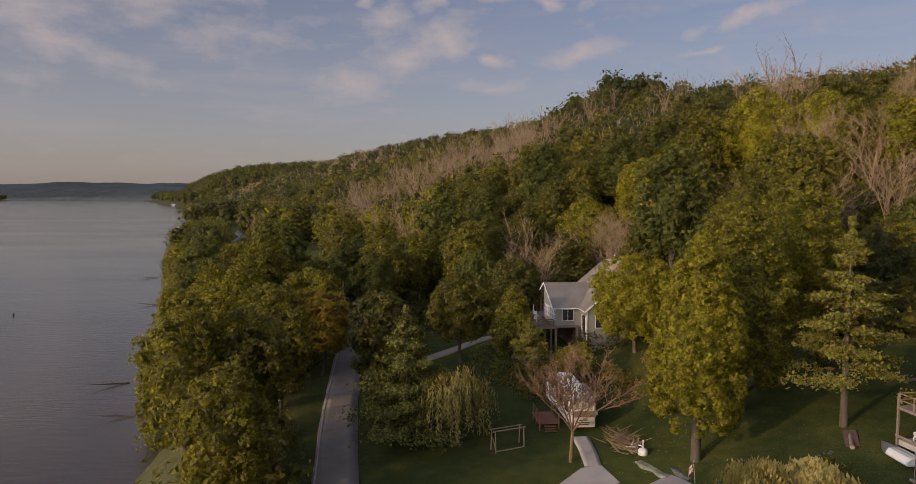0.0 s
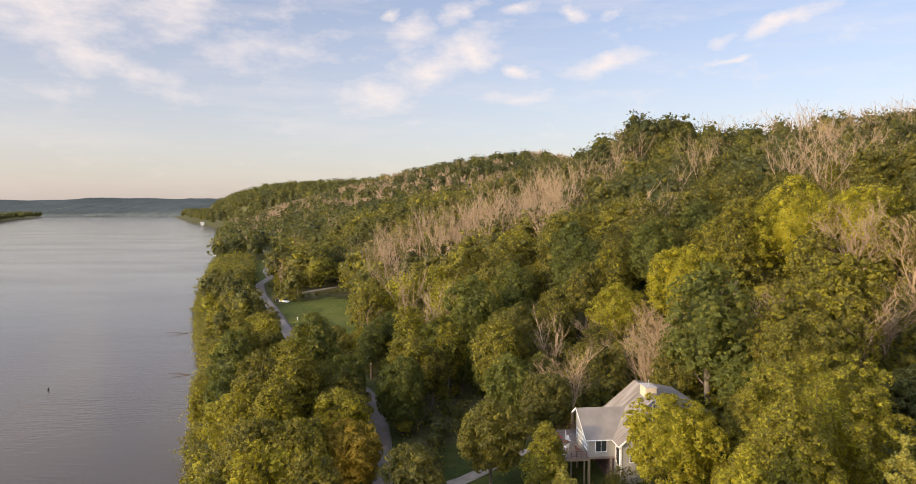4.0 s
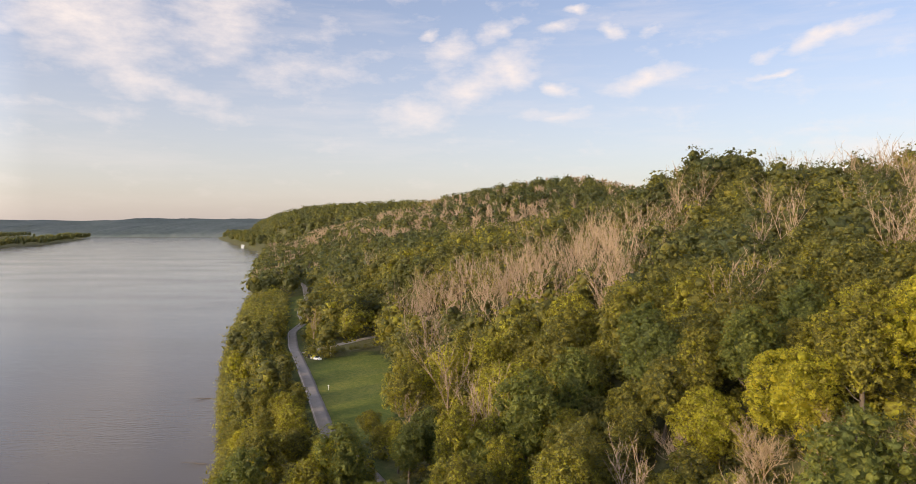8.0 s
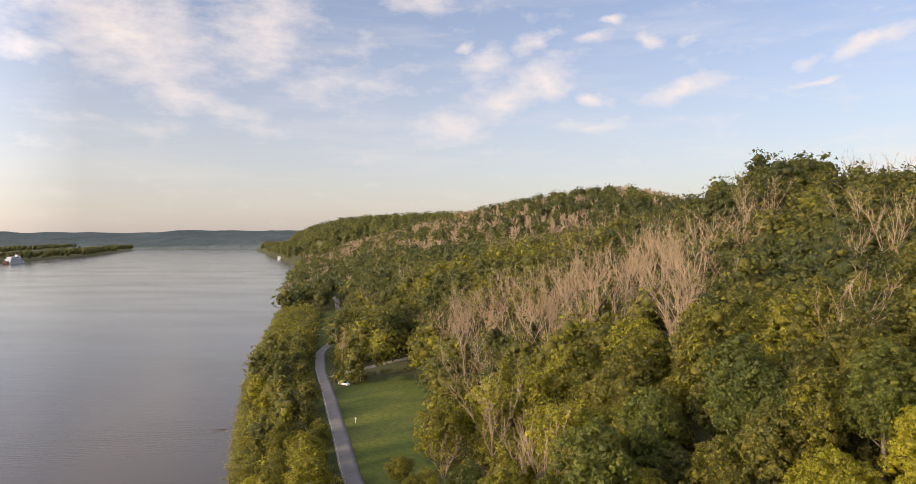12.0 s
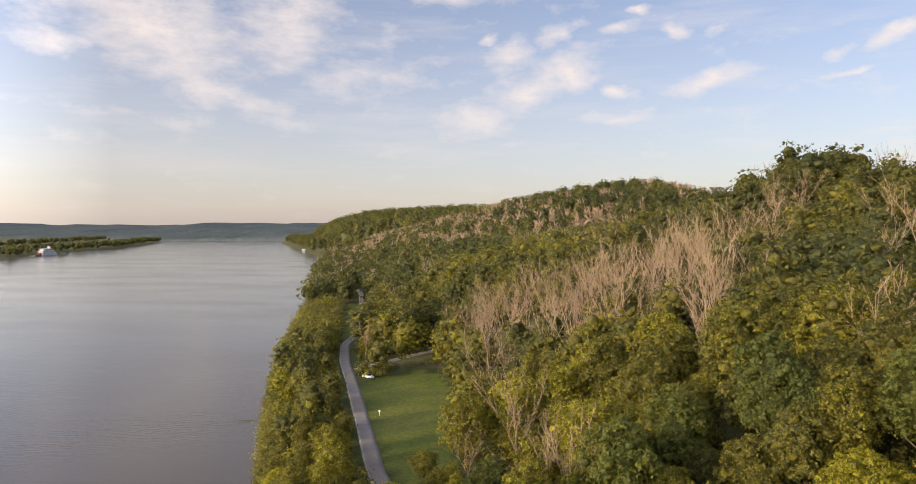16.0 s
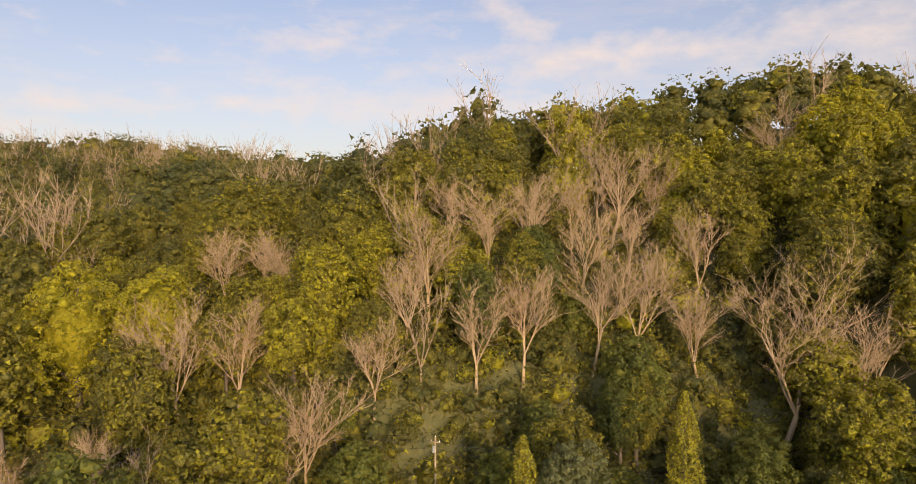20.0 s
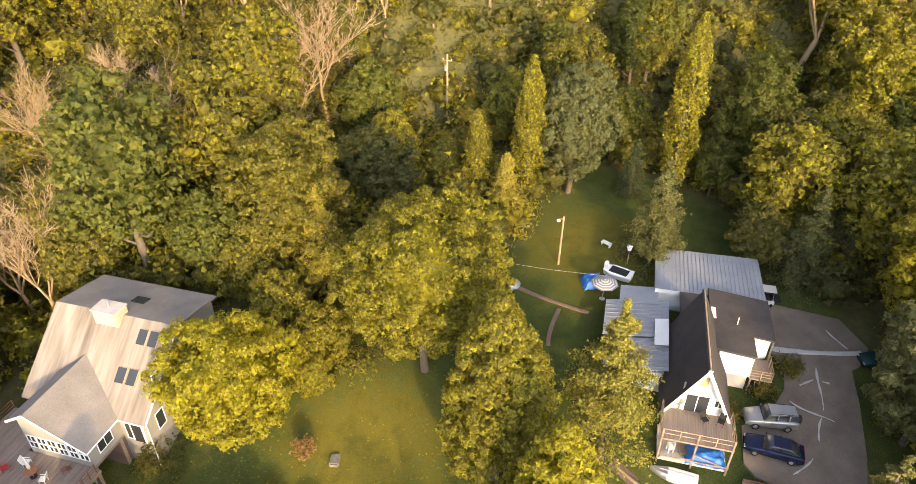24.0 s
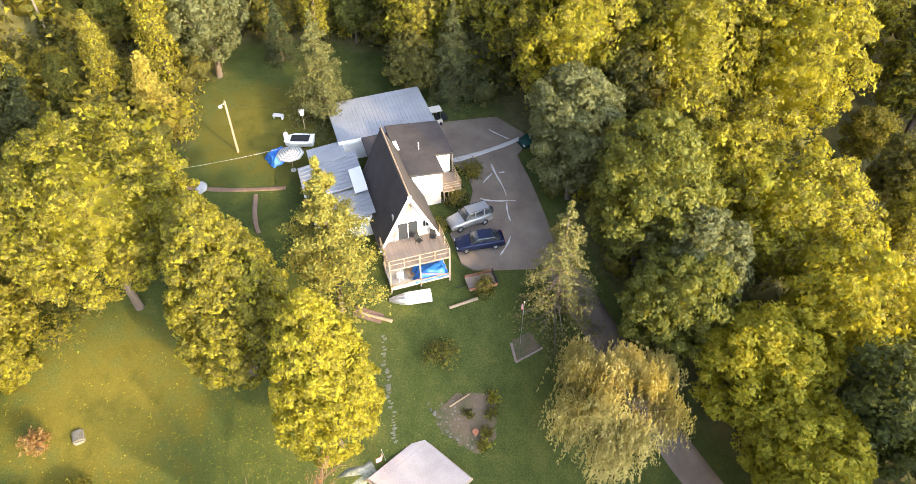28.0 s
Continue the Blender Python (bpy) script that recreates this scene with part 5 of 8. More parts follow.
def patio_chair(m, label, mat):
    c = thing("patio_chair", label, "chair", m, "loose seats on the decks")
    part("seat", box(-0.28, 0.28, -0.26, 0.26, 0.38, 0.44, 0.02), mat, c)
    part("backrest", slab([(-0.28, 0.24, 0.44), (0.28, 0.24, 0.44), (0.26, 0.38, 0.98), (-0.26, 0.38, 0.98)], 0.05, (0, 1, 0)), mat, c)
    for x in (-0.25, 0.25):
        for y in (-0.22, 0.22):
            part("leg", rod((x, y, 0), (x, y, 0.4), 0.02), mat, c)
        part("armrest", box(x - 0.03, x + 0.03, -0.25, 0.28, 0.62, 0.65, 0.01), mat, c)
    return c


def lounger(m, label, mat):
    c = thing("sun_lounger", label, "lounger", m)
    part("bed", box(-0.32, 0.32, -0.95, 0.35, 0.30, 0.36, 0.02), mat, c)
    part("backrest", slab([(-0.32, 0.35, 0.36), (0.32, 0.35, 0.36), (0.32, 0.95, 0.80), (-0.32, 0.95, 0.80)], 0.05), mat, c)
    for x in (-0.28, 0.28):
        for y in (-0.85, 0.3):
            part("leg", rod((x, y, 0), (x, y, 0.31), 0.02), STEEL, c)
    return c


def plant_pot(m, mat, leaf_tint, r=0.2):
    c = thing("plant_pot", "potted plant standing on the deck", "plant pot", m, "pots along the deck")
    part("pot", lathe([(r * 0.7, 0), (r, r * 1.5), (r * 1.08, r * 1.5), (r * 1.08, r * 1.7), (r * 0.9, r * 1.7)], 12), mat, c)
    q = np.random.default_rng(int(abs(m.translation.x * 100)))
    d = q.normal(size=(40, 3))
    d /= np.linalg.norm(d, axis=1)[:, None]
    v, f = leaf_quads(q, d * r * 1.3 + [0, 0, r * 2.4], d, 0.1)
    mesh_object("foliage", v, f, LEAF, c, tint=np.full(len(v), leaf_tint))
    return c


F = 0.335
lounger(on(HOUSE_M, -3.1, 4.2, F, 150), "cream slatted sun lounger on the weathered deck", CREAM)
patio_chair(on(HOUSE_M, -1.9, 2.2, F, 60), "red cushioned patio chair on the deck", RED)
patio_chair(on(HOUSE_M, -2.0, -1.6, F, 200), "white patio chair on the deck", WHITE)
patio_chair(on(HOUSE_M, -1.0, 0.9, F, 20), "white patio chair on the deck", WHITE)
patio_chair(on(HOUSE_M, -0.7, -2.7, F, 120), "dark brown wicker chair on the deck", RED_WOOD)
for i, (px, py) in enumerate(((-4.0, -4.6), (-4.0, -2.6), (-4.0, -1.2), (-4.0, 0.6), (-4.0, 1.7), (-3.0, -4.6), (-4.0, 3.2))):
    plant_pot(on(HOUSE_M, px, py, F), (TERRACOTTA, BLUE_TARP, CREAM)[i % 3], 0.3 + 0.1 * (i % 4), 0.17 + 0.04 * (i % 3))
table = thing("patio_table", "small round patio table with a folded umbrella on the deck", "table", on(HOUSE_M, -1.8, -0.4, F))
part("tabletop", lathe([(0.5, 0.70), (0.52, 0.72), (0.52, 0.74), (0.5, 0.75)], 20), RED_WOOD, table)
part("pole", rod((0, 0, 0), (0, 0, 2.3), 0.025), WOOD, table)
part("folded_canopy", lathe([(0.06, 1.0), (0.14, 1.2), (0.10, 1.8), (0.04, 2.35)], 10), CREAM, table, "furled beige cloth")
part("foot", lathe([(0.28, 0), (0.28, 0.06), (0.08, 0.1)], 14), DARK, table)


# ---- white A-frame house with its wings ----
def a_frame():
    m = pose(35.6, 46.4, 0.1, 0, 0, 9.0)
    root = thing("cabin", "white A-frame cabin with dark shingle roof and metal-roofed wings", "house", m)
    fl, half, top, length = 2.6, 2.75, 8.35, 10.2
    # gable front, set back under the roof
    gable = solid([(0.55, -half + 0.12, fl), (0.55, half - 0.12, fl), (0.55, 0, top - 0.35), (0.75, -half + 0.12, fl), (0.75, half - 0.12, fl), (0.75, 0, top - 0.35)], [(0, 1, 2), (5, 4, 3), (0, 3, 4, 1), (1, 4, 5, 2), (2, 5, 3, 0)])
    part("gable_wall", gable, WHITE, root)
    back = solid([(length - 0.5, -half, fl), (length - 0.5, half, fl), (length - 0.5, 0, top - 0.3), (length - 0.3, -half, fl), (length - 0.3, half, fl), (length - 0.3, 0, top - 0.3)], [(0, 1, 2), (5, 4, 3), (0, 3, 4, 1), (1, 4, 5, 2), (2, 5, 3, 0)])
    part("gable_wall", back, WHITE, root)
    part("lower_wall", box(0.7, length - 0.4, -half + 0.25, half - 0.25, -0.6, fl - 0.01), WHITE, root)
    for s in (1, -1):
        part("roof", slab([(0.1, s * (half + 0.25), fl - 0.55), (length, s * (half + 0.25), fl - 0.55), (length + 0.1, 0, top), (-0.35, 0, top)], 0.2, (0, -s * 0.9, -0.35)), DARK_SHINGLE, root)
        part("barge_board", slab([(-0.36, s * 0.02, top + 0.03), (0.09, s * (half + 0.27), fl - 0.55), (0.02, s * (half + 0.27), fl - 0.55), (-0.44, s * 0.02, top + 0.03)], 0.24, (0, -s * 0.9, -0.35)), WHITE, root, "white barge board")
    part("ridge_cap", rod((-0.3, 0, top + 0.02), (length + 0.1, 0, top + 0.02), 0.07, sides=6), TAN, root)
    slider = new("sliding_door")
    slider.parent = root
    slider.matrix_basis = pose(0.55, 0.15, fl + 1.02, 0, 0, 270)
    bm = bmesh.new()
    for a, b, c, d in ((-0.98, -0.9, -1.0, 1.0), (0.9, 0.98, -1.0, 1.0), (-0.9, 0.9, 0.93, 1.0), (-0.04, 0.04, -1.0, 0.93)):
        box(a, b, -0.06, 0.02, c, d, bm=bm)
    part("frame", bm, WHITE, slider)
    part("pane", box(-0.9, -0.04, -0.03, -0.006, -1.0, 0.93), GLASS, slider)
    part("pane", box(0.04, 0.9, -0.03, -0.006, -1.0, 0.93), GLASS, slider)
    window(root, 0.55, -1.55, fl + 1.35, 0.55, 0.7, "w", 2, frame_mat=WHITE)
    part("shutter", box(0.50, 0.56, -0.33, 0.37, fl + 3.1, fl + 4.1, 0.01), TAN, root, "pale timber loft hatch")
    part("stove_pipe", rod((0.42, 1.45, fl), (0.42, 1.45, fl + 3.3), 0.08), STEEL, root)
    bm = bmesh.new()
    n = 20
    for i in range(n):
        a, b = i * 2 * math.pi / n, (i + 1) * 2 * math.pi / n
        rod((0.46, 1.6 + 0.36 * math.cos(a), fl + 1.0 + 0.36 * math.sin(a)), (0.46, 1.6 + 0.36 * math.cos(b), fl + 1.0 + 0.36 * math.sin(b)), 0.08, sides=6, bm=bm)
    part("wreath", bm, TAN, root, "round woven twig wreath")
    # front deck on posts
    d0 = -2.9
    part("deck_floor", box(d0, 0.6, -half - 0.1, half + 0.1, fl - 0.22, fl - 0.03), DECK, root)
    for k in range(28):
        y = -half - 0.12 + k * 0.205
        part("deck_board", box(d0 - 0.02, 0.56, y, y + 0.185, fl - 0.028, fl - 0.002), DECK, root)
    for y in (-half, 0.0, half):
        part("deck_post", box(d0, d0 + 0.14, y - 0.07, y + 0.07, -0.9, fl + 0.95), DECK, root)
        part("deck_post", box(-0.6, -0.46, y - 0.07, y + 0.07, -0.9, fl - 0.2), DECK, root)
    posts_and_rails(root, [(0.4, half + 0.05), (d0 + 0.07, half + 0.05), (d0 + 0.07, -half - 0.05), (0.4, -half - 0.05)], fl, 0.95, 1.4, 2)
    part("beam", box(d0 - 0.04, d0 + 0.0, -half - 0.1, half + 0.1, 0.35, 0.5), DECK, root)
    part("brace", rod((d0, -half, 0.3), (d0, 0, 1.2), 0.06, sides=4), DECK, root)
    part("brace", rod((d0, half, 0.3), (d0, 0, 0.6), 0.06, sides=4), DECK, root)
    part("apron", slab([(d0 + 0.2, -half, 0.08), (0.7, -half, 0.1), (0.7, half, 0.1), (d0 + 0.2, half, 0.08)], 0.4), CONCRETE, root)
    # south wing with the low dark roof
    part("wing_wall", box(6.4, 13.6, -4.9, -1.9, 2.2, 4.75), WHITE, root, "white wing wall")
    part("wing_base", box(6.6, 13.5, -4.8, -1.9, -0.5, 2.2), CONCRETE, root)
    part("wing_wall", box(9.3, 14.6, -6.6, -4.9, 2.2, 4.7), WHITE, root)
    part("wing_base", box(9.5, 14.5, -6.5, -4.9, -0.5, 2.2), CONCRETE, root)
    part("wing_roof", slab([(6.1, -1.2, 5.25), (6.1, -5.0, 4.85), (9.0, -5.0, 4.85), (9.0, -6.9, 4.7), (14.9, -6.9, 4.7), (14.9, -1.2, 5.25)], 0.2), DARK_SHINGLE, root)
    part("vent_pipe", rod((10.2, -3.6, 4.9), (10.2, -3.6, 5.8), 0.06), WHITE, root)
    part("flashing", slab([(10.3, -1.3, 5.32), (11.9, -1.3, 5.32), (11.9, -1.7, 5.30), (10.3, -1.7, 5.30)], 0.06), WHITE, root)
    window(root, 14.6, -5.4, 3.6, 0.9, 1.0, "e", 2)
    part("porch_floor", box(6.4, 9.2, -6.9, -4.95, 1.95, 2.1), DECK, root)
    posts_and_rails(root, [(6.45, -4.95), (6.45, -6.85), (9.2, -6.85)], 2.1, 0.95, 0.9, 3)
    for x, y in ((6.5, -6.8), (9.1, -6.8), (6.5, -5.1)):
        part("porch_post", box(x - 0.06, x + 0.06, y - 0.06, y + 0.06, -0.7, 4.6 if x > 8 else 2.0), DECK, root)
    for i in range(9):
        y = -5.0 - i * 0.21
        part("lattice_slat", rod((6.38, y, -0.3), (6.38, y + (0.6 if i % 2 else -0.1), 1.9), 0.02, sides=4), DECK, root)
    # north side: two stepped metal roofs
    part("side_wall", box(4.3, 12.8, 2.5, 7.6, -0.3, 2.75), WHITE, root)
    part("metal_roof", slab([(3.7, 2.4, 3.75), (7.9, 2.4, 3.75), (7.9, 8.1, 2.95), (3.7, 8.1, 2.95)], 0.08), METAL_ROOF, root)
    part("metal_roof", slab([(7.9, 2.4, 4.05), (13.3, 2.4, 4.05), (13.3, 8.4, 3.15), (7.9, 8.4, 3.15)], 0.08), METAL_ROOF, root)
    for x, z0, z1, y1 in [(4.0 + 0.55 * i, 3.77, 2.97, 8.1) for i in range(7)] + [(8.1 + 0.6 * i, 4.07, 3.17, 8.4) for i in range(9)]:
        part("seam", slab([(x, 2.45, z0 + 0.05), (x + 0.05, 2.45, z0 + 0.05), (x + 0.05, y1, z1 + 0.05), (x, y1, z1 + 0.05)], 0.05), METAL_ROOF, root)
    part("roof_panel", slab([(6.6, 2.45, 4.20), (10.2, 2.45, 4.35), (10.2, 3.7, 4.15), (6.6, 3.7, 4.0)], 0.05), WHITE, root, "white roof sheet")
    # rear block with the broad metal roof
    part("rear_wall", box(15.0, 22.0, -6.3, 3.4, -0.2, 3.95), WHITE, root)
    part("rear_roof", slab([(14.6, 3.8, 4.25), (14.6, -6.8, 4.55), (22.4, -6.8, 4.55), (22.4, 3.8, 4.25)], 0.1), METAL_ROOF, root)
    for i in range(26):
        y = 3.7 - i * 0.41
        z = 4.25 + 0.3 * (3.8 - y) / 10.6
        part("seam", slab([(14.62, y, z + 0.04), (22.38, y, z + 0.04), (22.38, y - 0.05, z + 0.04), (14.62, y - 0.05, z + 0.04)], 0.05), METAL_ROOF, root)
    part("rear_fascia", box(14.52, 14.6, -6.8, 3.8, 4.05, 4.5), WHITE, root)
    part("lean_to", box(12.9, 15.0, 3.4, 6.9, -0.2, 3.4), WHITE, root)
    part("lean_to_roof", slab([(12.6, 3.4, 4.1), (15.2, 3.4, 4.15), (15.6, 7.1, 3.5), (12.8, 7.1, 3.45)], 0.1), METAL_ROOF, root)
    part("link_roof", slab([(9.5, 1.4, 4.4), (14.6, 1.4, 4.5), (14.6, -1.4, 4.6), (10.2, -1.4, 4.6)], 0.15), DARK_SHINGLE, root)
    return m


CABIN_M = a_frame()
patio_chair(on(CABIN_M, -0.5, -0.6, 2.6, 300), "dark metal patio chair on the cabin deck", DARK)
patio_chair(on(CABIN_M, -0.4, -1.9, 2.6, 250), "dark metal patio chair on the cabin deck", DARK)


def tarp_heap(name, label, m, sx, sy, sz, mat, seed):
    """A lumpy covered heap."""
    v, f = ICO2
    q = np.random.default_rng(seed)
    w = v.copy()
    w[:, 2] = np.maximum(w[:, 2], -0.35)
    w = w * [sx, sy, sz] * (1 + 0.14 * q.normal(size=(len(w), 1))) + [0, 0, sz * 0.33]
    ob = mesh_object(name, w, f, mat, smooth_faces=True)
    ob.matrix_basis = m
    return tagged(ob, label, name.replace("_", " "))


def draped(name, label, m, sx, sy, sz, mat, seed):
    """A crumpled sheet thrown over a boxy load, hanging to the ground round it."""
    q = np.random.default_rng(seed)
    n = 22
    a, b = np.meshgrid(np.linspace(-1.25, 1.25, n), np.linspace(-1.25, 1.25, n))
    edge = np.maximum(np.abs(a), np.abs(b))
    z = sz * smooth(1.2, 0.85, edge) * (0.85 + 0.15 * np.sin(a * 3 + seed) * np.cos(b * 2.3))
    z = z + q.normal(size=z.shape) * 0.05 + 0.05 * np.sin(a * 9 + b * 5) * (edge < 1.15) + 0.05
    v = np.column_stack([(a * sx * (1 + 0.05 * np.sin(b * 7))).ravel(), (b * sy * (1 + 0.05 * np.sin(a * 8))).ravel(), np.maximum(z, 0.01).ravel()])
    k = np.arange(n * n).reshape(n, n)
    ob = mesh_object(name, v, np.stack([k[:-1, :-1], k[:-1, 1:], k[1:, 1:], k[1:, :-1]], -1).reshape(-1, 4), mat)
    ob.matrix_basis = m
    return tagged(ob, label, name.replace("_", " "))


draped("tarpaulin", "crumpled bright blue tarpaulin over a load under the deck", on(CABIN_M, -1.7, -1.05, 0.12), 1.0, 1.3, 0.85, BLUE_TARP, 3)
draped("tarpaulin", "crumpled blue tarpaulin over a mower beside the old boat", pose(50.7, 58.9, gz(50.7, 58.9), 0, 0, 30), 0.8, 0.95, 1.0, BLUE_TARP, 4)
chairs = thing("stacked_chairs", "stack of white plastic garden chairs under the deck", "chair stack", on(CABIN_M, -2.0, 1.75, 0.1, 200))
for k in range(5):
    z = 0.42 + 0.09 * k
    part("seat", box(-0.25, 0.25, -0.24, 0.24, z, z + 0.03, 0.01), WHITE, chairs)
    part("backrest", slab([(-0.25, 0.24, z + 0.5), (0.25, 0.24, z + 0.5), (0.25, 0.20, z + 0.03), (-0.25, 0.20, z + 0.03)], 0.04, (0, 1, 0)), WHITE, chairs)
for x in (-0.22, 0.22):
    for y in (-0.2, 0.2):
        part("leg", box(x - 0.025, x + 0.025, y - 0.025, y + 0.025, 0, 0.44), WHITE, chairs)
lumber = thing("lumber_stack", "stack of bare brown boards under the deck", "lumber", on(CABIN_M, -1.2, 0.55, 0.12, 4))
for k in range(12):
    y, z = -0.45 + 0.23 * (k % 4) + 0.03 * (k // 4), 0.06 * (k // 4)
    part("board", box(-1.0 + 0.05 * (k % 3), 0.9, y, y + 0.2, z, z + 0.05), WOOD, lumber)
tarp_heap("covered_woodpile", "grey sheet thrown over a small wood stack on the lawn", pose(47.0, 66.5, gz(47.0, 66.5)), 0.9, 0.6, 0.5, METAL_ROOF, 5)


# ---- trees of the yard ----
YARD_TREES = "trees on the lawns"


def planted(name, label, x, y, meshes, trunk_mat=None, crown_mat=None, group=YARD_TREES, turn=0.0, category="tree"):
    ob = tree_thing(name, label, *meshes, group=group, trunk_mat=trunk_mat, crown_mat=crown_mat, category=category)
    ob.matrix_basis = pose(x, y, gz(x, y) - 0.05, 0, 0, turn)
    return ob


planted("tulip_tree", "tall bright yellow-green tulip tree on the lawn", 19.5, 54.2, broadleaf(21, 18.9, 4.3, 14500, 0.155, 0.74, 0.10, "tall"))
planted("tulip_tree", "tall tulip tree yellowing at the top, green below", 25.9, 60.8, broadleaf(22, 19.4, 5.1, 13500, 0.170, 0.57, 0.08, "tall"))
planted("maple_tree", "broad old silver maple with a thick leaning trunk", 33.2, 70.5, broadleaf(23, 18.5, 8.0, 15000, 0.165, 0.54, 0.22, "round", 0.64))
planted("maple_tree", "golden-leaved maple beside the grey house", 22.0, 83.6, broadleaf(24, 12.5, 6.2, 9600, 0.165, 0.80, 0.08, "round", 0.85))
planted("oak_tree", "round dark green oak by the lane", 0.0, 91.5, broadleaf(25, 12.5, 5.0, 5040, 0.224, 0.42, 0.2, "round"))
planted("ash_tree", "slim yellow-green ash tree near the deck", 6.8, 86.5, broadleaf(26, 10.5, 3.2, 3639, 0.206, 0.58, 0.12, "tall"))
planted("locust_tree", "amber-leaved tree leaning over the lane", -18.6, 88.0, broadleaf(27, 11.8, 4.5, 5600, 0.19, 0.5, 0.2, "round"), crown_mat=AMBER)
planted("dogwood_tree", "small golden ornamental tree on the lawn", 13.6, 78.2, broadleaf(28, 4.6, 2.4, 1819, 0.163, 0.76, 0.2, "round"))
planted("ash_tree", "green ash at the edge of the yard", 8.5, 104.0, broadleaf(33, 12.0, 4.2, 4480, 0.224, 0.40, 0.15, "round"))

for i, (x, y, h, r, tint, text) in enumerate(((31.0, 84.6, 8.4, 3.0, 0.64, "half-bare golden young tree behind the maple"), (30.6, 79.8, 6.4, 2.8, 0.50, "leafy green young tree between the maples"), (27.4, 79.2, 4.6, 2.2, 0.64, "low yellow-leaved young tree beside the golden maple"), (34.4, 90.4, 9.0, 3.4, 0.52, "yellow-green young tree behind the grey house"), (35.2, 77.8, 6.0, 2.8, 0.44, "dense green young tree beside the old maple"))):
    planted("young_tree", text, x, y, broadleaf(430 + i, h, r, 2900, 0.18, tint, 0.06, "round"), group="young trees behind the maple")
# tall unseen trees added on the river bank to cast evening shade over the lawn
for i, (x, y) in enumerate(((-4.0, 7.0), (-8.5, 7.5), (-12.0, 10.0), (-15.5, 13.0), (-17.5, 17.0))):
    planted("sycamore_tree", "tall unseen tree added on the river bank to shade the lawn", x, y, broadleaf(400 + i % 2, (11.8, 11.8, 11.8, 15.0, 14.6)[i] - gz(x, y), 5.2, 2600, 0.33, 0.5, 0.06, "round"), group="trees on the river bank")

for kind, label, x, y, h, r, tint, seed in WOOD_EDGE + HILL_TREES:
    leaves = SAGE_LEAF if kind == "locust_tree" else GREEN_LEAF if kind in ("walnut_tree", "ash_tree") and tint < 0.6 else LEAF
    planted(kind, label, x, y, broadleaf(seed, h, r, 7600, 0.20, tint, 0.08, "round", 0.9), None, leaves, group="trees at the edge of the woods")


def conifer(seed, h, r, count, tint, low=0.08, layers=11, leaf=0.2, droop=0.25, gap=0.55):
    """Layered boughs round a straight stem."""
    rng = np.random.default_rng(seed)
    segs = [(0, 0, -0.4, 0, 0, h * 0.5, 0.02 * h, 0.012 * h), (0, 0, h * 0.5, 0, 0, h * 0.98, 0.012 * h, 0.02)]
    p, d = [], []
    per = count // (layers * 6)
    for k in range(layers):
        s = k / (layers - 1)
        z = h * (low + (0.95 - low) * s)
        rr = r * (1 - s) ** 0.8 * (0.85 + 0.3 * rng.random()) + 0.12
        n = 6
        for i in range(n):
            a = i * 2 * math.pi / n + k * 0.9 + rng.uniform(-0.25, 0.25)
            reach = rr * rng.uniform(0.72, 1.12)
            z = h * (low + (0.95 - low) * s) + rng.uniform(-0.55, 0.55) * h * (1 - low) / layers
            tip = np.array([math.cos(a) * reach, math.sin(a) * reach, z - droop * reach * rng.uniform(0.5, 1.6)])
            segs.append((0, 0, z, *tip, 0.03 + 0.01 * rr, 0.015))
            t = rng.uniform(0.15, 1.0, per) ** 0.7
            pts = np.array([0, 0, z]) + t[:, None] * (tip - [0, 0, z])
            wide = reach * gap * 0.42
            pts = pts + rng.normal(size=(per, 3)) * [wide, wide, 0.09 + 0.02 * rr] * (1.15 - 0.5 * t[:, None])
            p.append(pts)
            d.append(np.tile([math.cos(a) * 0.5, math.sin(a) * 0.5, 0.8], (per, 1)))
    p, d = np.concatenate(p), np.concatenate(d)
    p = np.repeat(p, 2, 0) + rng.normal(size=(len(p) * 2, 3)) * leaf * 0.6
    v, f = leaf_tris(rng, p, np.repeat(d, 2, 0), leaf * 0.85, 0.5)
    return tubes(segs, 5), (v, f, np.full(len(v), tint))


planted("white_pine", "tall white pine with layered golden-green boughs by the cabin", 31.0, 53.2, conifer(41, 16.8, 4.3, 16000, 0.70, 0.24, 10, 0.15, -0.12, 0.46), crown_mat=NEEDLE)
planted("white_pine", "broad soft white pine beside the lane", -5.3, 64.0, conifer(42, 13.0, 5.6, 20000, 0.64, 0.05, 9, 0.17, -0.30, 0.50), crown_mat=NEEDLE)
planted("spruce_tree", "olive-brown spruce with thin boughs beside the driveway", 28.6, 34.4, conifer(43, 14.0, 4.5, 5600, 0.62, 0.04, 15, 0.13, 0.32, 0.32), crown_mat=SPRUCE)
planted("blue_spruce", "silvery blue spruce at the top of the lawn", 69.4, 58.8, conifer(44, 7.8, 2.2, 5200, 0.30, 0.03, 14, 0.13, 0.2, 0.5), crown_mat=NEEDLE)
planted("spruce_tree", "big sunlit spruce behind the cabin", 57.6, 53.9, conifer(45, 12.6, 3.9, 12500, 0.62, 0.03, 15, 0.15, 0.25, 0.5), crown_mat=SPRUCE)
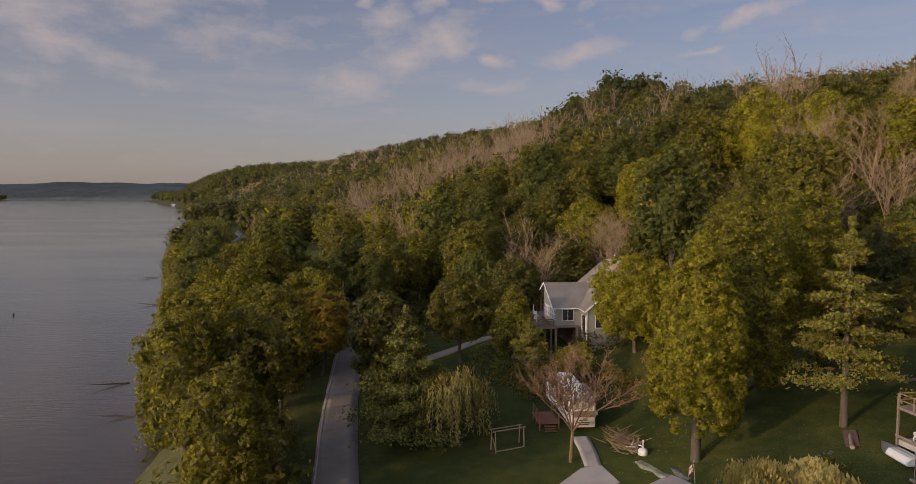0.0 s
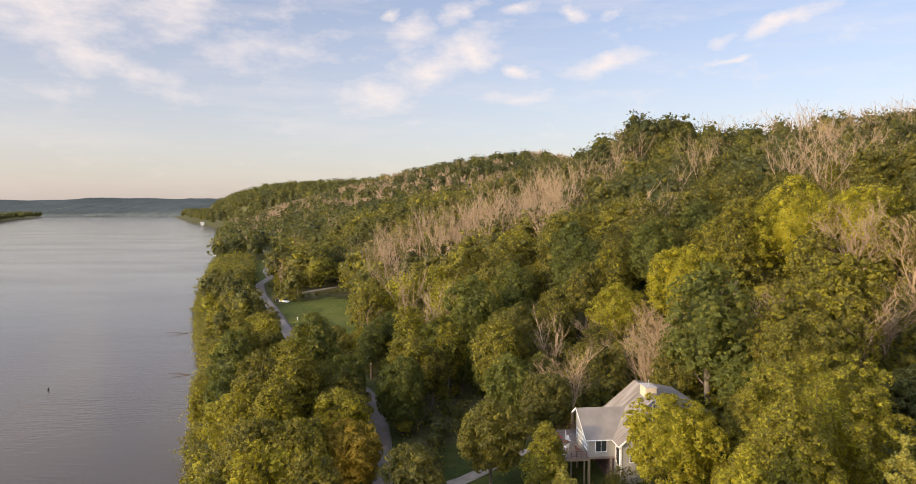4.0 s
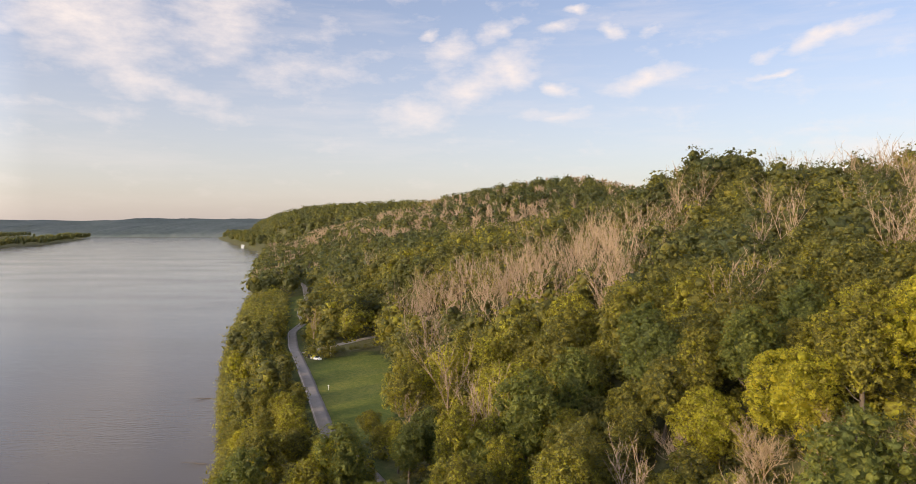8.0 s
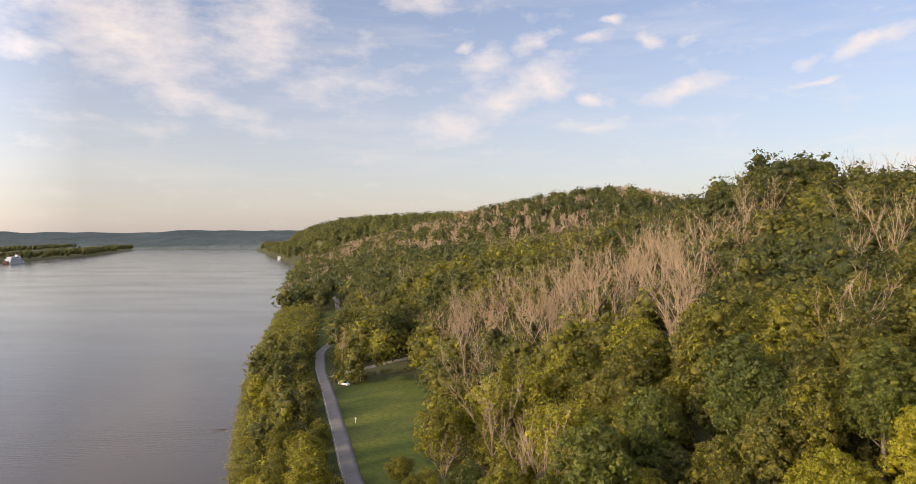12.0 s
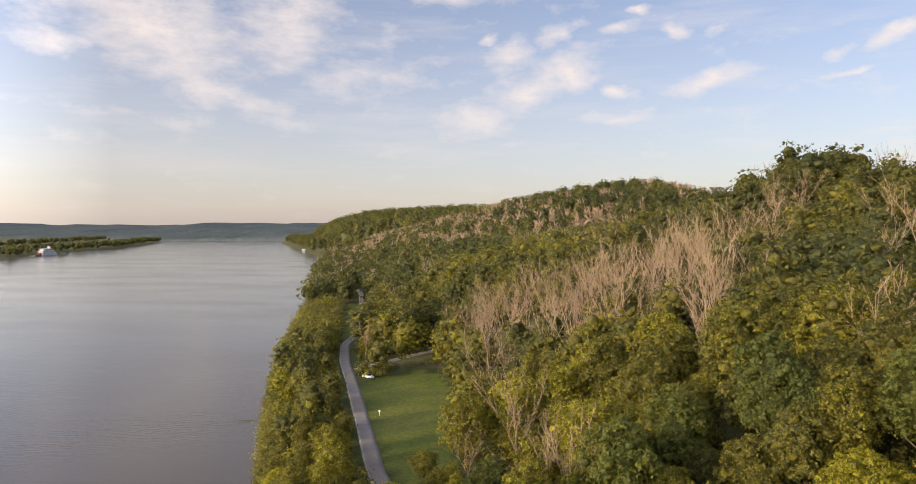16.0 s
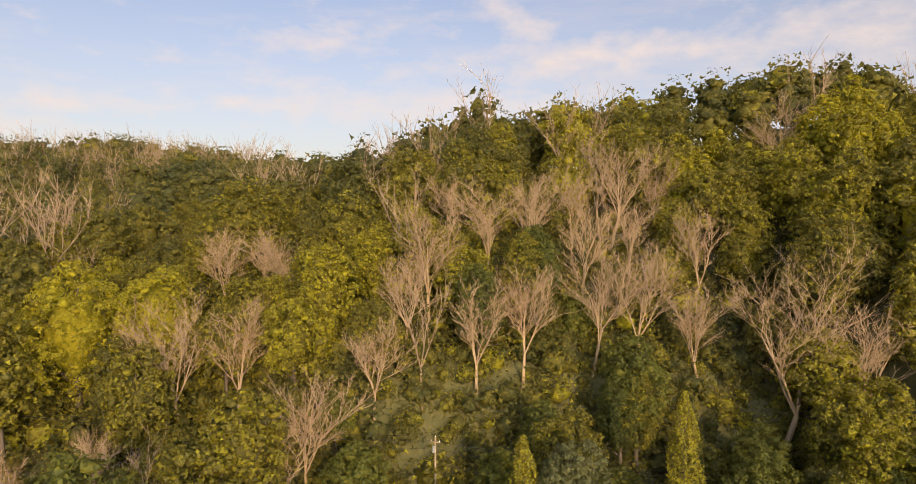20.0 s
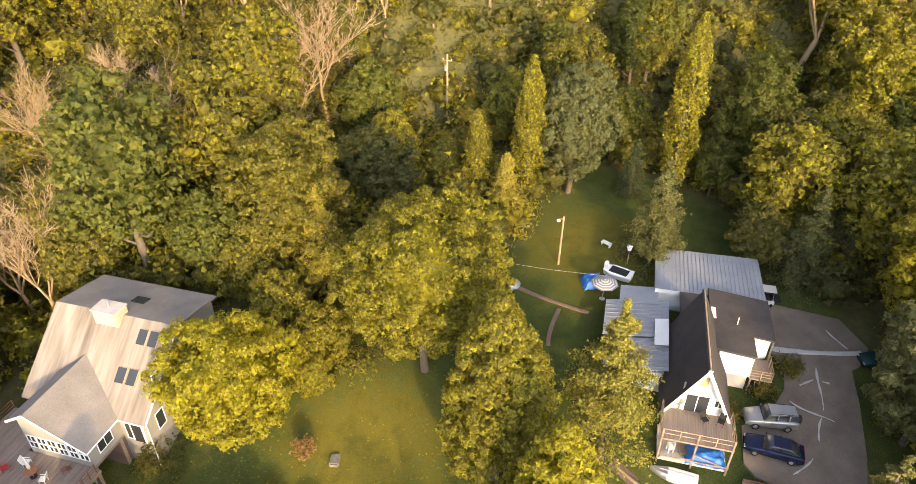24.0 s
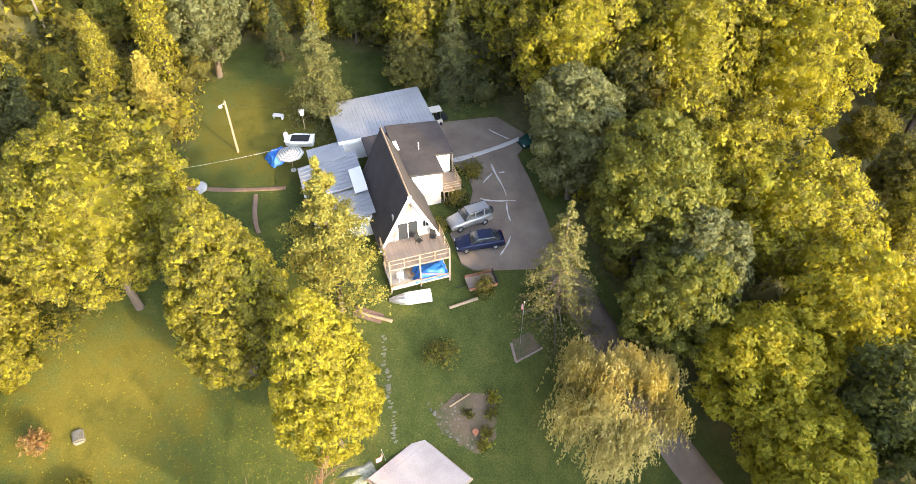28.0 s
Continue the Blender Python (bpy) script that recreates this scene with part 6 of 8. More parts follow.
planted("spruce_tree", "dark spruce behind the rear roof", 60.0, 38.8, conifer(46, 12.0, 3.6, 9000, 0.42, 0.03, 14, 0.15, 0.25, 0.5), crown_mat=SPRUCE)
planted("spruce_tree", "dark spruce at the wood's edge", 64.0, 35.0, conifer(47, 13.0, 3.6, 9000, 0.40, 0.03, 14, 0.15, 0.25, 0.5), crown_mat=SPRUCE)
planted("cedar_tree", "dense rusty-gold cedar beside the maple", 38.6, 84.6, conifer(48, 13.0, 3.6, 10500, 0.97, 0.02, 14, 0.18, 0.1, 0.7), crown_mat=NEEDLE)
planted("cedar_tree", "dense golden cedar at the top of the lawn", 56.0, 71.0, conifer(49, 10.0, 2.8, 6000, 0.95, 0.02, 14, 0.18, 0.1, 0.7), crown_mat=NEEDLE)
planted("maple_tree", "fresh green young maple behind the rear roof", 61.0, 43.5, broadleaf(50, 8.0, 3.1, 3080, 0.189, 0.42, 0.1, "round"))


planted("young_pine", "young golden-green pine on the lawn below the deck", 8.3, 79.3, conifer(51, 8.2, 3.6, 6500, 0.68, 0.04, 9, 0.17, -0.12, 0.42), crown_mat=NEEDLE)


def poplar(seed, h, r, count, tint):
    rng = np.random.default_rng(seed)
    z = rng.beta(1.5, 1.25, count)
    prof = r * np.clip(np.sin(np.clip(z * 0.93 + 0.07, 0, 1) * math.pi) ** 0.55, 0.12, 1) * (1 - 0.25 * z)
    a = rng.uniform(0, 2 * math.pi, count)
    lump = 1 + 0.28 * np.sin(a * 3 + z * 23) + rng.normal(size=count) * 0.12
    p = np.column_stack([np.cos(a) * prof * lump, np.sin(a) * prof * lump, h * (0.07 + 0.93 * z)])
    v, f = leaf_quads(rng, p, np.column_stack([np.cos(a), np.sin(a), 0.7 + 0 * a]), 0.18)
    segs = [(0, 0, -0.4, 0, 0, h * 0.95, 0.2, 0.03)]
    for i in range(14):
        b, s = i * 2.4, 0.1 + 0.055 * i
        segs.append((0, 0, h * s, math.cos(b) * r * 0.5, math.sin(b) * r * 0.5, h * (s + 0.16), 0.06, 0.02))
    return tubes(segs, 5), (v, f, np.full(len(v), tint))


for i, (px, py, h, r) in enumerate(((71.5, 54.2, 23.0, 1.9), (62.6, 70.6, 18.6, 1.7), (59.2, 75.8, 12.6, 1.4))):
    planted("poplar_tree", "narrow upright yellow-green poplar at the wood's edge", px, py, poplar(60 + i, h, r, 6200, 0.64), group="row of poplars")


def willow(seed, h, r, count, tint, masses=16, loose=0.20, long=0.8):
    """Hanging strands from a wide dome of limbs."""
    rng = np.random.default_rng(seed)
    segs = [(0, 0, -0.4, 0.1, 0, h * 0.45, 0.03 * h + 0.1, 0.02 * h + 0.05)]
    p, d = [], []
    heads = []
    for i in range(masses):
        a = i * 2.4
        reach = r * math.sqrt((i + 0.7) / masses) * 0.85
        z = h * (0.98 - 0.35 * (reach / r) ** 2) * rng.uniform(0.9, 1.0)
        tip = np.array([reach * math.cos(a), reach * math.sin(a), z])
        mid = tip * [0.5, 0.5, 0.82]
        segs += [(0.1, 0, h * 0.42, *mid, 0.10, 0.06), (*mid, *tip, 0.06, 0.02)]
        heads.append(tip)
    strands = count // 22
    for i in range(strands):
        hd = heads[i % masses]
        off = rng.normal(size=2) * r * loose
        start = hd + [off[0], off[1], 0.45 - 0.16 * np.hypot(*off) ** 2]
        length = rng.uniform(0.22, long) * start[2]
        t = np.sort(rng.random(22))
        out = np.array([start[0], start[1], 0]) / (np.hypot(start[0], start[1]) + 0.3)
        pts = start + np.outer(t * 0.35 * np.sqrt(length), out) + np.outer(t * length, [0, 0, -1]) + rng.normal(size=(22, 3)) * 0.07
        p.append(pts)
        d.append(np.tile(out + [0, 0, 0.3], (22, 1)))
    p, d = np.concatenate(p), np.concatenate(d)
    n = len(p)
    w = 0.062 * rng.uniform(0.6, 1.4, (n, 1))
    side = np.cross(d, [0, 0, 1.0]) + rng.normal(size=(n, 3)) * 0.4
    side /= np.linalg.norm(side, axis=1)[:, None]
    down = np.array([0, 0, -1.0]) + rng.normal(size=(n, 3)) * 0.25
    v = np.stack([p - down * w * 2.2, p - side * w, p + down * w * 2.6, p + side * w], 1).reshape(-1, 3)
    return tubes(segs, 6), (v, np.arange(n * 4).reshape(-1, 4), np.full(n * 4, tint))


planted("willow_tree", "pale gold corkscrew willow with hanging strands beside the driveway", 17.4, 32.9, willow(71, 10.3, 5.6, 42000, 0.62, 11, 0.135, 0.5), crown_mat=WILLOW)
planted("willow_tree", "weeping willow with long drooping strands on the lawn", -0.4, 62.5, willow(72, 7.6, 3.3, 9000, 0.3), crown_mat=WILLOW)


def bare_tree(name, label, x, y, h, r, seed, forks=5, fine=4, low=0.35, mat=None, group="leafless trees", leaf_mat=None, leaves=0, tint=0.5, turn=0.0, deep=3, sprays=800):
    rng = np.random.default_rng(seed)
    segs = bare_segments(rng, h, r, forks, fine, low, 0, deep)
    tall = max(s[5] for s in segs)
    segs = [(*s[:2], s[2] * h / tall, *s[3:5], s[5] * h / tall, *s[6:]) for s in segs]
    v, f = twigs(rng, segs, sprays, 1.6, 0.012, 0.1)
    spray = (v, f)
    crown = None
    if leaves:
        ends = np.array([s[3:6] for s in segs if s[7] < 0.04])
        at = ends[rng.integers(0, len(ends), leaves)] + rng.normal(size=(leaves, 3)) * 0.22
        v, f = leaf_quads(rng, at, rng.normal(size=(leaves, 3)), 0.11)
        crown = (v, f, np.full(len(v), tint))
    ob = planted(name, label, x, y, (tubes(segs, 5), crown), mat or PALE_BARK, leaf_mat, group, turn)
    mesh_object("twig_crown", *spray, mat or TWIG, ob)
    return ob


bare_tree("thin_tree", "half-bare rusty-red tree beside the motorhome", 9.7, 57.6, 10.2, 3.6, 81, 6, 4, 0.36, surface("reddish_twigs", (0.17, 0.100, 0.060), (0.29, 0.185, 0.115), 1.0, 9.0, 0.9), leaf_mat=RUST, leaves=1500, tint=0.6, sprays=260)
for i, (bx, by, bh, br) in enumerate(((31.5, 107.0, 22.0, 4.8), (13.0, 108.0, 17.0, 4.0), (27.5, 116.0, 19.0, 4.0), (44.0, 104.0, 20.0, 4.5), (52.0, 98.0, 19.0, 4.5), (38.0, 112.0, 20.0, 4.5))):
    bare_tree("dead_tree", "tall leafless pale-barked tree standing at the wood's edge", bx, by, bh, br, 90 + i, 4, 3, 0.42)


# the pale dead stand on the slope behind the cabin
for i, (bx, by, bh, br) in enumerate(DEAD):
    bare_tree("dead_tree", "tall leafless pale grey-brown tree on the steep wooded slope", bx, by, bh, min(br * 0.56, 0.13 * bh), 120 + i, 4, 4, 0.36)


def shrub(label, x, y, h, r, count, tint, seed, mat=None, name="shrub"):
    rng = np.random.default_rng(seed)
    lobes = [(rng.uniform(-0.4, 0.4) * r, rng.uniform(-0.4, 0.4) * r, h * rng.uniform(0.35, 0.6), r * rng.uniform(0.45, 0.65), h * rng.uniform(0.35, 0.45)) for _ in range(6)]
    v, f = crown_arrays(lobed(rng, lobes, count, 0.12))
    stems = [(0, 0, -0.2, math.cos(a) * r * 0.4, math.sin(a) * r * 0.4, h * 0.6, 0.04, 0.015) for a in np.arange(5) * 1.25]
    return planted(name, label, x, y, (tubes(stems, 5), (v, f, np.full(len(v), tint))), BARK, mat, "shrubs on the lawns", category="shrub")


for i, (sx, sy, sh, sr, st, text) in enumerate(((25.7, 45.0, 2.3, 1.65, 0.52, "rounded green lilac bush on the lawn"), (31.6, 40.2, 1.4, 1.2, 0.40, "low green bush by the trailer"), (18.2, 73.8, 1.8, 1.7, 0.46, "leafy green bush in a bed on the lawn"), (17.5, 77.0, 1.9, 1.2, 0.52, "small yellow-green bush on the lawn"), (33.5, 74.5, 2.2, 2.2, 0.40, "green bushes under the maple"), (30.5, 76.5, 2.4, 2.4, 0.52, "yellow-green bushes under the maple"), (36.0, 67.0, 1.8, 2.0, 0.36, "dark green bushes under the maple"), (41.0, 55.8, 1.6, 1.6, 0.22, "dark bushes beside the metal-roofed wing"), (38.0, 54.6, 1.4, 1.6, 0.6, "yellow flowering bush beside the path"), (42.5, 41.0, 1.6, 1.3, 0.4, "green climber below the porch"), (46.5, 39.0, 1.5, 1.3, 0.4, "green shrubs at the edge of the parking area"), (39.5, 43.2, 0.9, 0.8, 0.4, "low green bed plants beside the cabin"), (13.0, 40.5, 1.6, 1.3, 0.5, "yellow-green bush by the patio"), (16.5, 89.0, 1.6, 1.6, 0.45, "green bush by the porch"), (10.0, 82.0, 1.2, 1.3, 0.36, "dark green bush on the lawn"), (43.0, 31.0, 1.2, 1.0, 0.36, "dark green bush by the parking area"))):
    shrub(text, sx, sy, sh, sr, 700, st, 160 + i)
for i, (sx, sy, sh, sr, st) in enumerate(((17.0, 87.6, 3.0, 2.4, 0.34), (20.5, 86.6, 2.6, 2.2, 0.40), (5.5, 79.0, 3.4, 2.4, 0.38), (9.5, 77.6, 3.0, 2.2, 0.50), (13.5, 84.4, 2.8, 2.2, 0.34), (3.0, 83.5, 3.6, 2.4, 0.42), (7.8, 73.8, 2.4, 1.8, 0.36), (24.5, 88.5, 3.0, 2.2, 0.44), (27.0, 84.0, 2.6, 2.0, 0.4), (33.0, 80.0, 3.0, 2.4, 0.46))):
    shrub("dense green shrub below the grey house", sx, sy, sh, sr, 900, st, 400 + i)
shrub("small rusty-brown dried shrub on the lawn", 22.0, 76.8, 2.0, 0.95, 700, 0.8, 190, RUST)


# ---- vehicles and things about the yards ----
def ground_pose(x, y, turn=0.0, lift=0.0):
    return pose(x, y, gz(x, y) + lift, 0, 0, turn)


def loft(sections, bm=None):
    """A skin through rings of equal length, closed at both ends."""
    bm = bm or bmesh.new()
    rings = [[bm.verts.new(p) for p in ring] for ring in sections]
    n = len(rings[0])
    for a, b in zip(rings, rings[1:]):
        for i in range(n):
            bm.faces.new((a[i], a[(i + 1) % n], b[(i + 1) % n], b[i]))
    bm.faces.new(rings[0][::-1])
    bm.faces.new(rings[-1])
    return bm


def round_section(y, half, z0, z1, r=0.12, steps=3):
    """A rounded upright cross-section at y."""
    pts = []
    for cx, cz, a0 in ((half - r, z1 - r, 0), (-half + r, z1 - r, 90), (-half + r, z0 + r, 180), (half - r, z0 + r, 270)):
        for i in range(steps + 1):
            a = radians(a0 + 90 * i / steps)
            pts.append((cx + r * math.cos(a), y, cz + r * math.sin(a)))
    return pts


def wheel(parent, x, y, r=0.33, w=0.22, rim=None):
    s = 1 if x > 0 else -1
    bm = bmesh.new()
    v = lathe([(r * 0.55, -w / 2), (r * 0.93, -w / 2), (r, -w * 0.3), (r, w * 0.3), (r * 0.93, w / 2), (r * 0.55, w / 2)], 20, bm)
    bmesh.ops.rotate(bm, verts=bm.verts, cent=(0, 0, 0), matrix=Matrix.Rotation(radians(90), 3, "Y"))
    bmesh.ops.translate(bm, verts=bm.verts, vec=(x, y, r))
    wh = part("wheel", bm, DARK, parent, smooth_faces=False)
    part("rim", rod((x + s * (w / 2 - 0.02), y, r), (x + s * (w / 2 + 0.015), y, r), r * 0.58, r * 0.5, 12), rim or STEEL, wh)
    return wh


def car(name, label, m, paint, kind="sedan"):
    """A parked car, nose towards -y."""
    c = thing(name, label, "car", m)
    L, W = (4.75, 0.90) if kind == "sedan" else (4.45, 0.92)
    h, base = (0.98, 0.24) if kind == "sedan" else (1.12, 0.34)
    ys = [-L / 2, -L / 2 + 0.15, -L / 2 + 0.9, -0.75, 0.9, L / 2 - 0.5, L / 2 - 0.1, L / 2]
    hs = [0.62, 0.74, 0.86, h, h, h, 0.92, 0.70] if kind == "sedan" else [0.72, 0.92, 1.02, h, h, h, h, 0.9]
    ws = [0.74, 0.86, 0.98, 1.0, 1.0, 0.99, 0.92, 0.8]
    part("body", loft([round_section(y, W * w, base, z, 0.14) for y, z, w in zip(ys, hs, ws)]), paint, c, smooth_faces=True)
    top = 1.44 if kind == "sedan" else 1.76
    y0, y1, y2, y3 = (-0.95, -0.2, 1.15, 1.95) if kind == "sedan" else (-0.85, -0.35, 1.95, 2.18)
    cab = loft([round_section(y0, W * 0.86, h - 0.1, h + 0.04, 0.03), round_section(y1, W * 0.74, h - 0.1, top, 0.1), round_section(y2, W * 0.74, h - 0.1, top, 0.1), round_section(y3, W * 0.82, h - 0.1, h + 0.05, 0.03)])
    part("glasshouse", cab, GLASS, c, "dark tinted glass", True)
    part("roof", box(-W * 0.68, W * 0.68, y1 + 0.02, y2 - 0.02, top - 0.03, top + 0.03, 0.025), paint, c)
    for s in (-1, 1):
        for y in ([0.35] if kind == "sedan" else [0.3, 1.25]):
            part("pillar", slab([(s * W * 0.86, y - 0.05, h), (s * W * 0.86, y + 0.05, h), (s * W * 0.755, y + 0.05, top - 0.02), (s * W * 0.755, y - 0.05, top - 0.02)], 0.03, (s, 0, 0)), paint, c)
        part("mirror", box(s * W - 0.05 + s * 0.08, s * W + 0.05 + s * 0.08, -0.75, -0.62, h - 0.02, h + 0.13, 0.02), paint, c)
        part("headlight", box(s * 0.6 - 0.17, s * 0.6 + 0.17, -L / 2 - 0.01, -L / 2 + 0.12, 0.55, 0.68, 0.02), STEEL, c)
        part("tail_light", box(s * 0.62 - 0.15, s * 0.62 + 0.15, L / 2 - 0.1, L / 2 + 0.02, 0.66, 0.8, 0.02), RED, c)
        for y in (-L * 0.31, L * 0.29):
            wheel(c, s * (W - 0.1), y, 0.32 if kind == "sedan" else 0.36)
        if kind != "sedan":
            part("roof_rail", rod((s * 0.6, y1 + 0.2, top + 0.06), (s * 0.6, y2 - 0.1, top + 0.06), 0.025, sides=6), DARK, c)
    part("bumper", box(-W * 0.75, W * 0.75, -L / 2 - 0.03, -L / 2 + 0.12, base + 0.04, base + 0.2, 0.03), paint if kind == "sedan" else DARK, c)
    if kind != "sedan":
        bm = lathe([(0.2, -0.1), (0.34, -0.1), (0.36, 0.0), (0.34, 0.1), (0.2, 0.1)], 18)
        bmesh.ops.rotate(bm, verts=bm.verts, cent=(0, 0, 0), matrix=Matrix.Rotation(radians(90), 3, "X"))
        bmesh.ops.translate(bm, verts=bm.verts, vec=(0.1, L / 2 + 0.12, 0.98))
        part("spare_wheel", bm, DARK, c, "spare tyre on the tailgate")
    return c


car("sedan", "dark blue sedan parked on the asphalt beside the cabin", ground_pose(36.9, 39.8, 183, 0.16), NAVY)
car("estate_car", "silver sport-utility car with a spare wheel, parked beside the cabin", ground_pose(39.8, 40.3, 196, 0.16), SILVER, "suv")
car("sedan", "dark green car parked under the trees beside the parking area", ground_pose(51.0, 30.6, 200, 0.1), plain_paint("bottle_green_paint", (0.012, 0.05, 0.045), 0.25, 0.3))
car("sedan", "white car parked at the field's corner", ground_pose(-83.6, 271.6, 60), plain_paint("white_car_paint", (0.72, 0.72, 0.72), 0.3))
car("sedan", "black car parked beside the white one", ground_pose(-86.6, 274.6, 60), plain_paint("black_car_paint", (0.02, 0.02, 0.02), 0.25))


def motorhome():
    c = thing("motorhome", "large white motorhome with a cream front parked on the lawn", "motorhome", ground_pose(11.45, 68.6, 5.0, 0.02))
    L, W, H = 10.2, 1.25, 3.15
    ring = lambda y, w, z0, z1, r: round_section(y, w, z0, z1, r)
    part("body", loft([ring(-L / 2 + 0.55, W * 0.985, 0.42, H, 0.14), ring(-L / 2 + 1.3, W, 0.42, H + 0.02, 0.12), ring(L / 2 - 0.15, W, 0.42, H, 0.12), ring(L / 2, W * 0.97, 0.5, H - 0.1, 0.14)]), WHITE, c, smooth_faces=False)
    part("front_cap", loft([ring(-L / 2, W * 0.86, 0.5, 2.2, 0.2), ring(-L / 2 + 0.08, W * 0.95, 0.42, 2.75, 0.22), ring(-L / 2 + 0.53, W * 0.985, 0.40, H - 0.02, 0.16)]), CREAM, c, "cream front cap", True)
    part("windscreen", slab([(-1.08, -L / 2 - 0.02, 1.42), (1.08, -L / 2 - 0.02, 1.42), (1.1, -L / 2 + 0.10, 2.42), (-1.1, -L / 2 + 0.10, 2.42)], 0.05, (0, -1, 0)), plain_paint("sun_blind", (0.24, 0.17, 0.115), 0.3), c, "windscreen with tan blinds")
    part("wiper", rod((-0.5, -L / 2 - 0.09, 1.4), (0.1, -L / 2 - 0.07, 1.75), 0.015, sides=5), DARK, c)
    part("wiper", rod((0.5, -L / 2 - 0.09, 1.4), (0.9, -L / 2 - 0.07, 1.75), 0.015, sides=5), DARK, c)
    for z, w in ((1.12, 0.42), (0.86, 0.6), (0.66, 0.5)):
        part("grille_slot", box(-w, w, -L / 2 - 0.04, -L / 2 + 0.05, z - 0.05, z + 0.05, 0.015), DARK, c)
    part("bumper", box(-W * 0.9, W * 0.9, -L / 2 - 0.08, -L / 2 + 0.2, 0.42, 0.62, 0.05), CREAM, c)
    for s in (-1, 1):
        part("headlight", box(s * 0.86 - 0.16, s * 0.86 + 0.16, -L / 2 - 0.04, -L / 2 + 0.08, 0.82, 1.04, 0.03), STEEL, c)
        part("mirror", box(s * 1.38 - 0.07, s * 1.38 + 0.07, -L / 2 + 0.15, -L / 2 + 0.28, 1.5, 1.95, 0.03), WHITE, c)
        for y in (-L / 2 + 1.7, L / 2 - 2.9):
            wheel(c, s * (W - 0.14), y, 0.42, 0.26)
    part("slide_out", box(W - 0.05, W + 0.55, -3.2, 0.9, 0.75, H - 0.12, 0.03), WHITE, c, "extended side room")
    part("slide_out", box(-W - 0.45, -W + 0.05, 1.6, 4.0, 0.75, H - 0.35, 0.03), WHITE, c, "extended side room")
    for y, w, z in ((-3.3, 0.95, 1.95), (-1.1, 1.3, 1.95), (0.45, 0.7, 1.95)):
        window(c, -W - 0.002, y, z, w, 0.75, "w", 2, frame_mat=DARK)
    window(c, W + 0.552, -1.2, 1.95, 1.4, 0.7, "e", 2, frame_mat=DARK)
    door = part("door", box(-W - 0.025, -W + 0.0, -2.35, -1.75, 0.5, 2.4, 0.01), WHITE, c)
    part("handle", box(-W - 0.06, -W - 0.02, -2.28, -2.2, 1.35, 1.45), STEEL, door)
    for y, s in ((-1.9, 0.9), (2.6, 0.85)):
        part("air_conditioner", box(-0.38, 0.38, y - s / 2, y + s / 2, H + 0.0, H + 0.3, 0.07), WHITE, c)
    for x, y in ((0.5, 0.6), (-0.45, 3.9), (0.4, -3.6)):
        part("roof_vent", box(x - 0.2, x + 0.2, y - 0.2, y + 0.2, H, H + 0.1, 0.03), CREAM, c)
    part("awning_roll", rod((-W - 0.08, -3.9, H - 0.16), (-W - 0.08, 1.3, H - 0.16), 0.08), WHITE, c)
    part("stripe", box(-W - 0.008, -W + 0.01, -4.2, 1.4, 1.12, 1.3), TAN, c)
    return c


motorhome()
steps = thing("timber_platform", "red-brown timber platform and steps beside the motorhome", "platform", ground_pose(8.7, 66.5, 5))
part("floor", box(-1.1, 1.0, -1.6, 1.9, 0.55, 0.65), RED_WOOD, steps)
for k in range(12):
    part("board", box(-1.12, 1.02, -1.6 + k * 0.29, -1.34 + k * 0.29, 0.653, 0.68), RED_WOOD, steps)
for x, y in ((-1.0, -1.5), (0.9, -1.5), (-1.0, 1.8), (0.9, 1.8), (-1.0, 0.2)):
    part("post", box(x - 0.06, x + 0.06, y - 0.06, y + 0.06, -0.4, 1.65), RED_WOOD, steps)
posts_and_rails(steps, [(-1.0, -1.5), (-1.0, 1.8)], 0.68, 0.9, 3.5, 2, RED_WOOD)
for k in range(3):
    part("step", box(-0.6, 0.5, -1.9 - 0.28 * k, -1.62 - 0.28 * k, 0.40 - 0.17 * k, 0.46 - 0.17 * k), RED_WOOD, steps)

swing = thing("swing_set", "square weathered timber swing frame standing on the lawn", "frame", ground_pose(4.4, 61.2, 25))
for x in (-1.5, 1.5):
    for y in (-0.5, 0.5):
        part("post", rod((x, y, -0.1), (x, y * 0.7, 1.9), 0.06, sides=6), WOOD, swing)
for y in (-0.35, 0.35):
    part("beam", rod((-1.7, y, 1.9), (1.7, y, 1.9), 0.06, sides=6), WOOD, swing)
part("ground_beam", rod((-1.5, -0.5, 0.06), (1.5, -0.5, 0.06), 0.06, sides=6), WOOD, swing)
part("brace", rod((-1.9, -0.6, 1.5), (-1.5, -0.5, 0.1), 0.05, sides=6), WOOD, swing)

# debris heap and the garden waste beside it
rng = np.random.default_rng(31)
heap = thing("brush_pile", "heap of dry cut branches and timber beside the motorhome", "brush pile", ground_pose(14.9, 60.0, 0))
segs = []
for i in range(170):
    a, r = rng.uniform(0, 6.28), abs(rng.normal()) * 1.0
    p = np.array([r * math.cos(a), r * math.sin(a) * 1.4, rng.uniform(0.02, 0.5)])
    b = rng.uniform(0, 6.28)
    q = p + np.array([math.cos(b), math.sin(b), rng.uniform(0.0, 0.7)]) * rng.uniform(0.6, 1.8)
    segs.append((*p, *q, 0.03, 0.01))
v, f = tubes(segs, 4)
mesh_object("brushwood", v, f, PALE_BARK, heap)
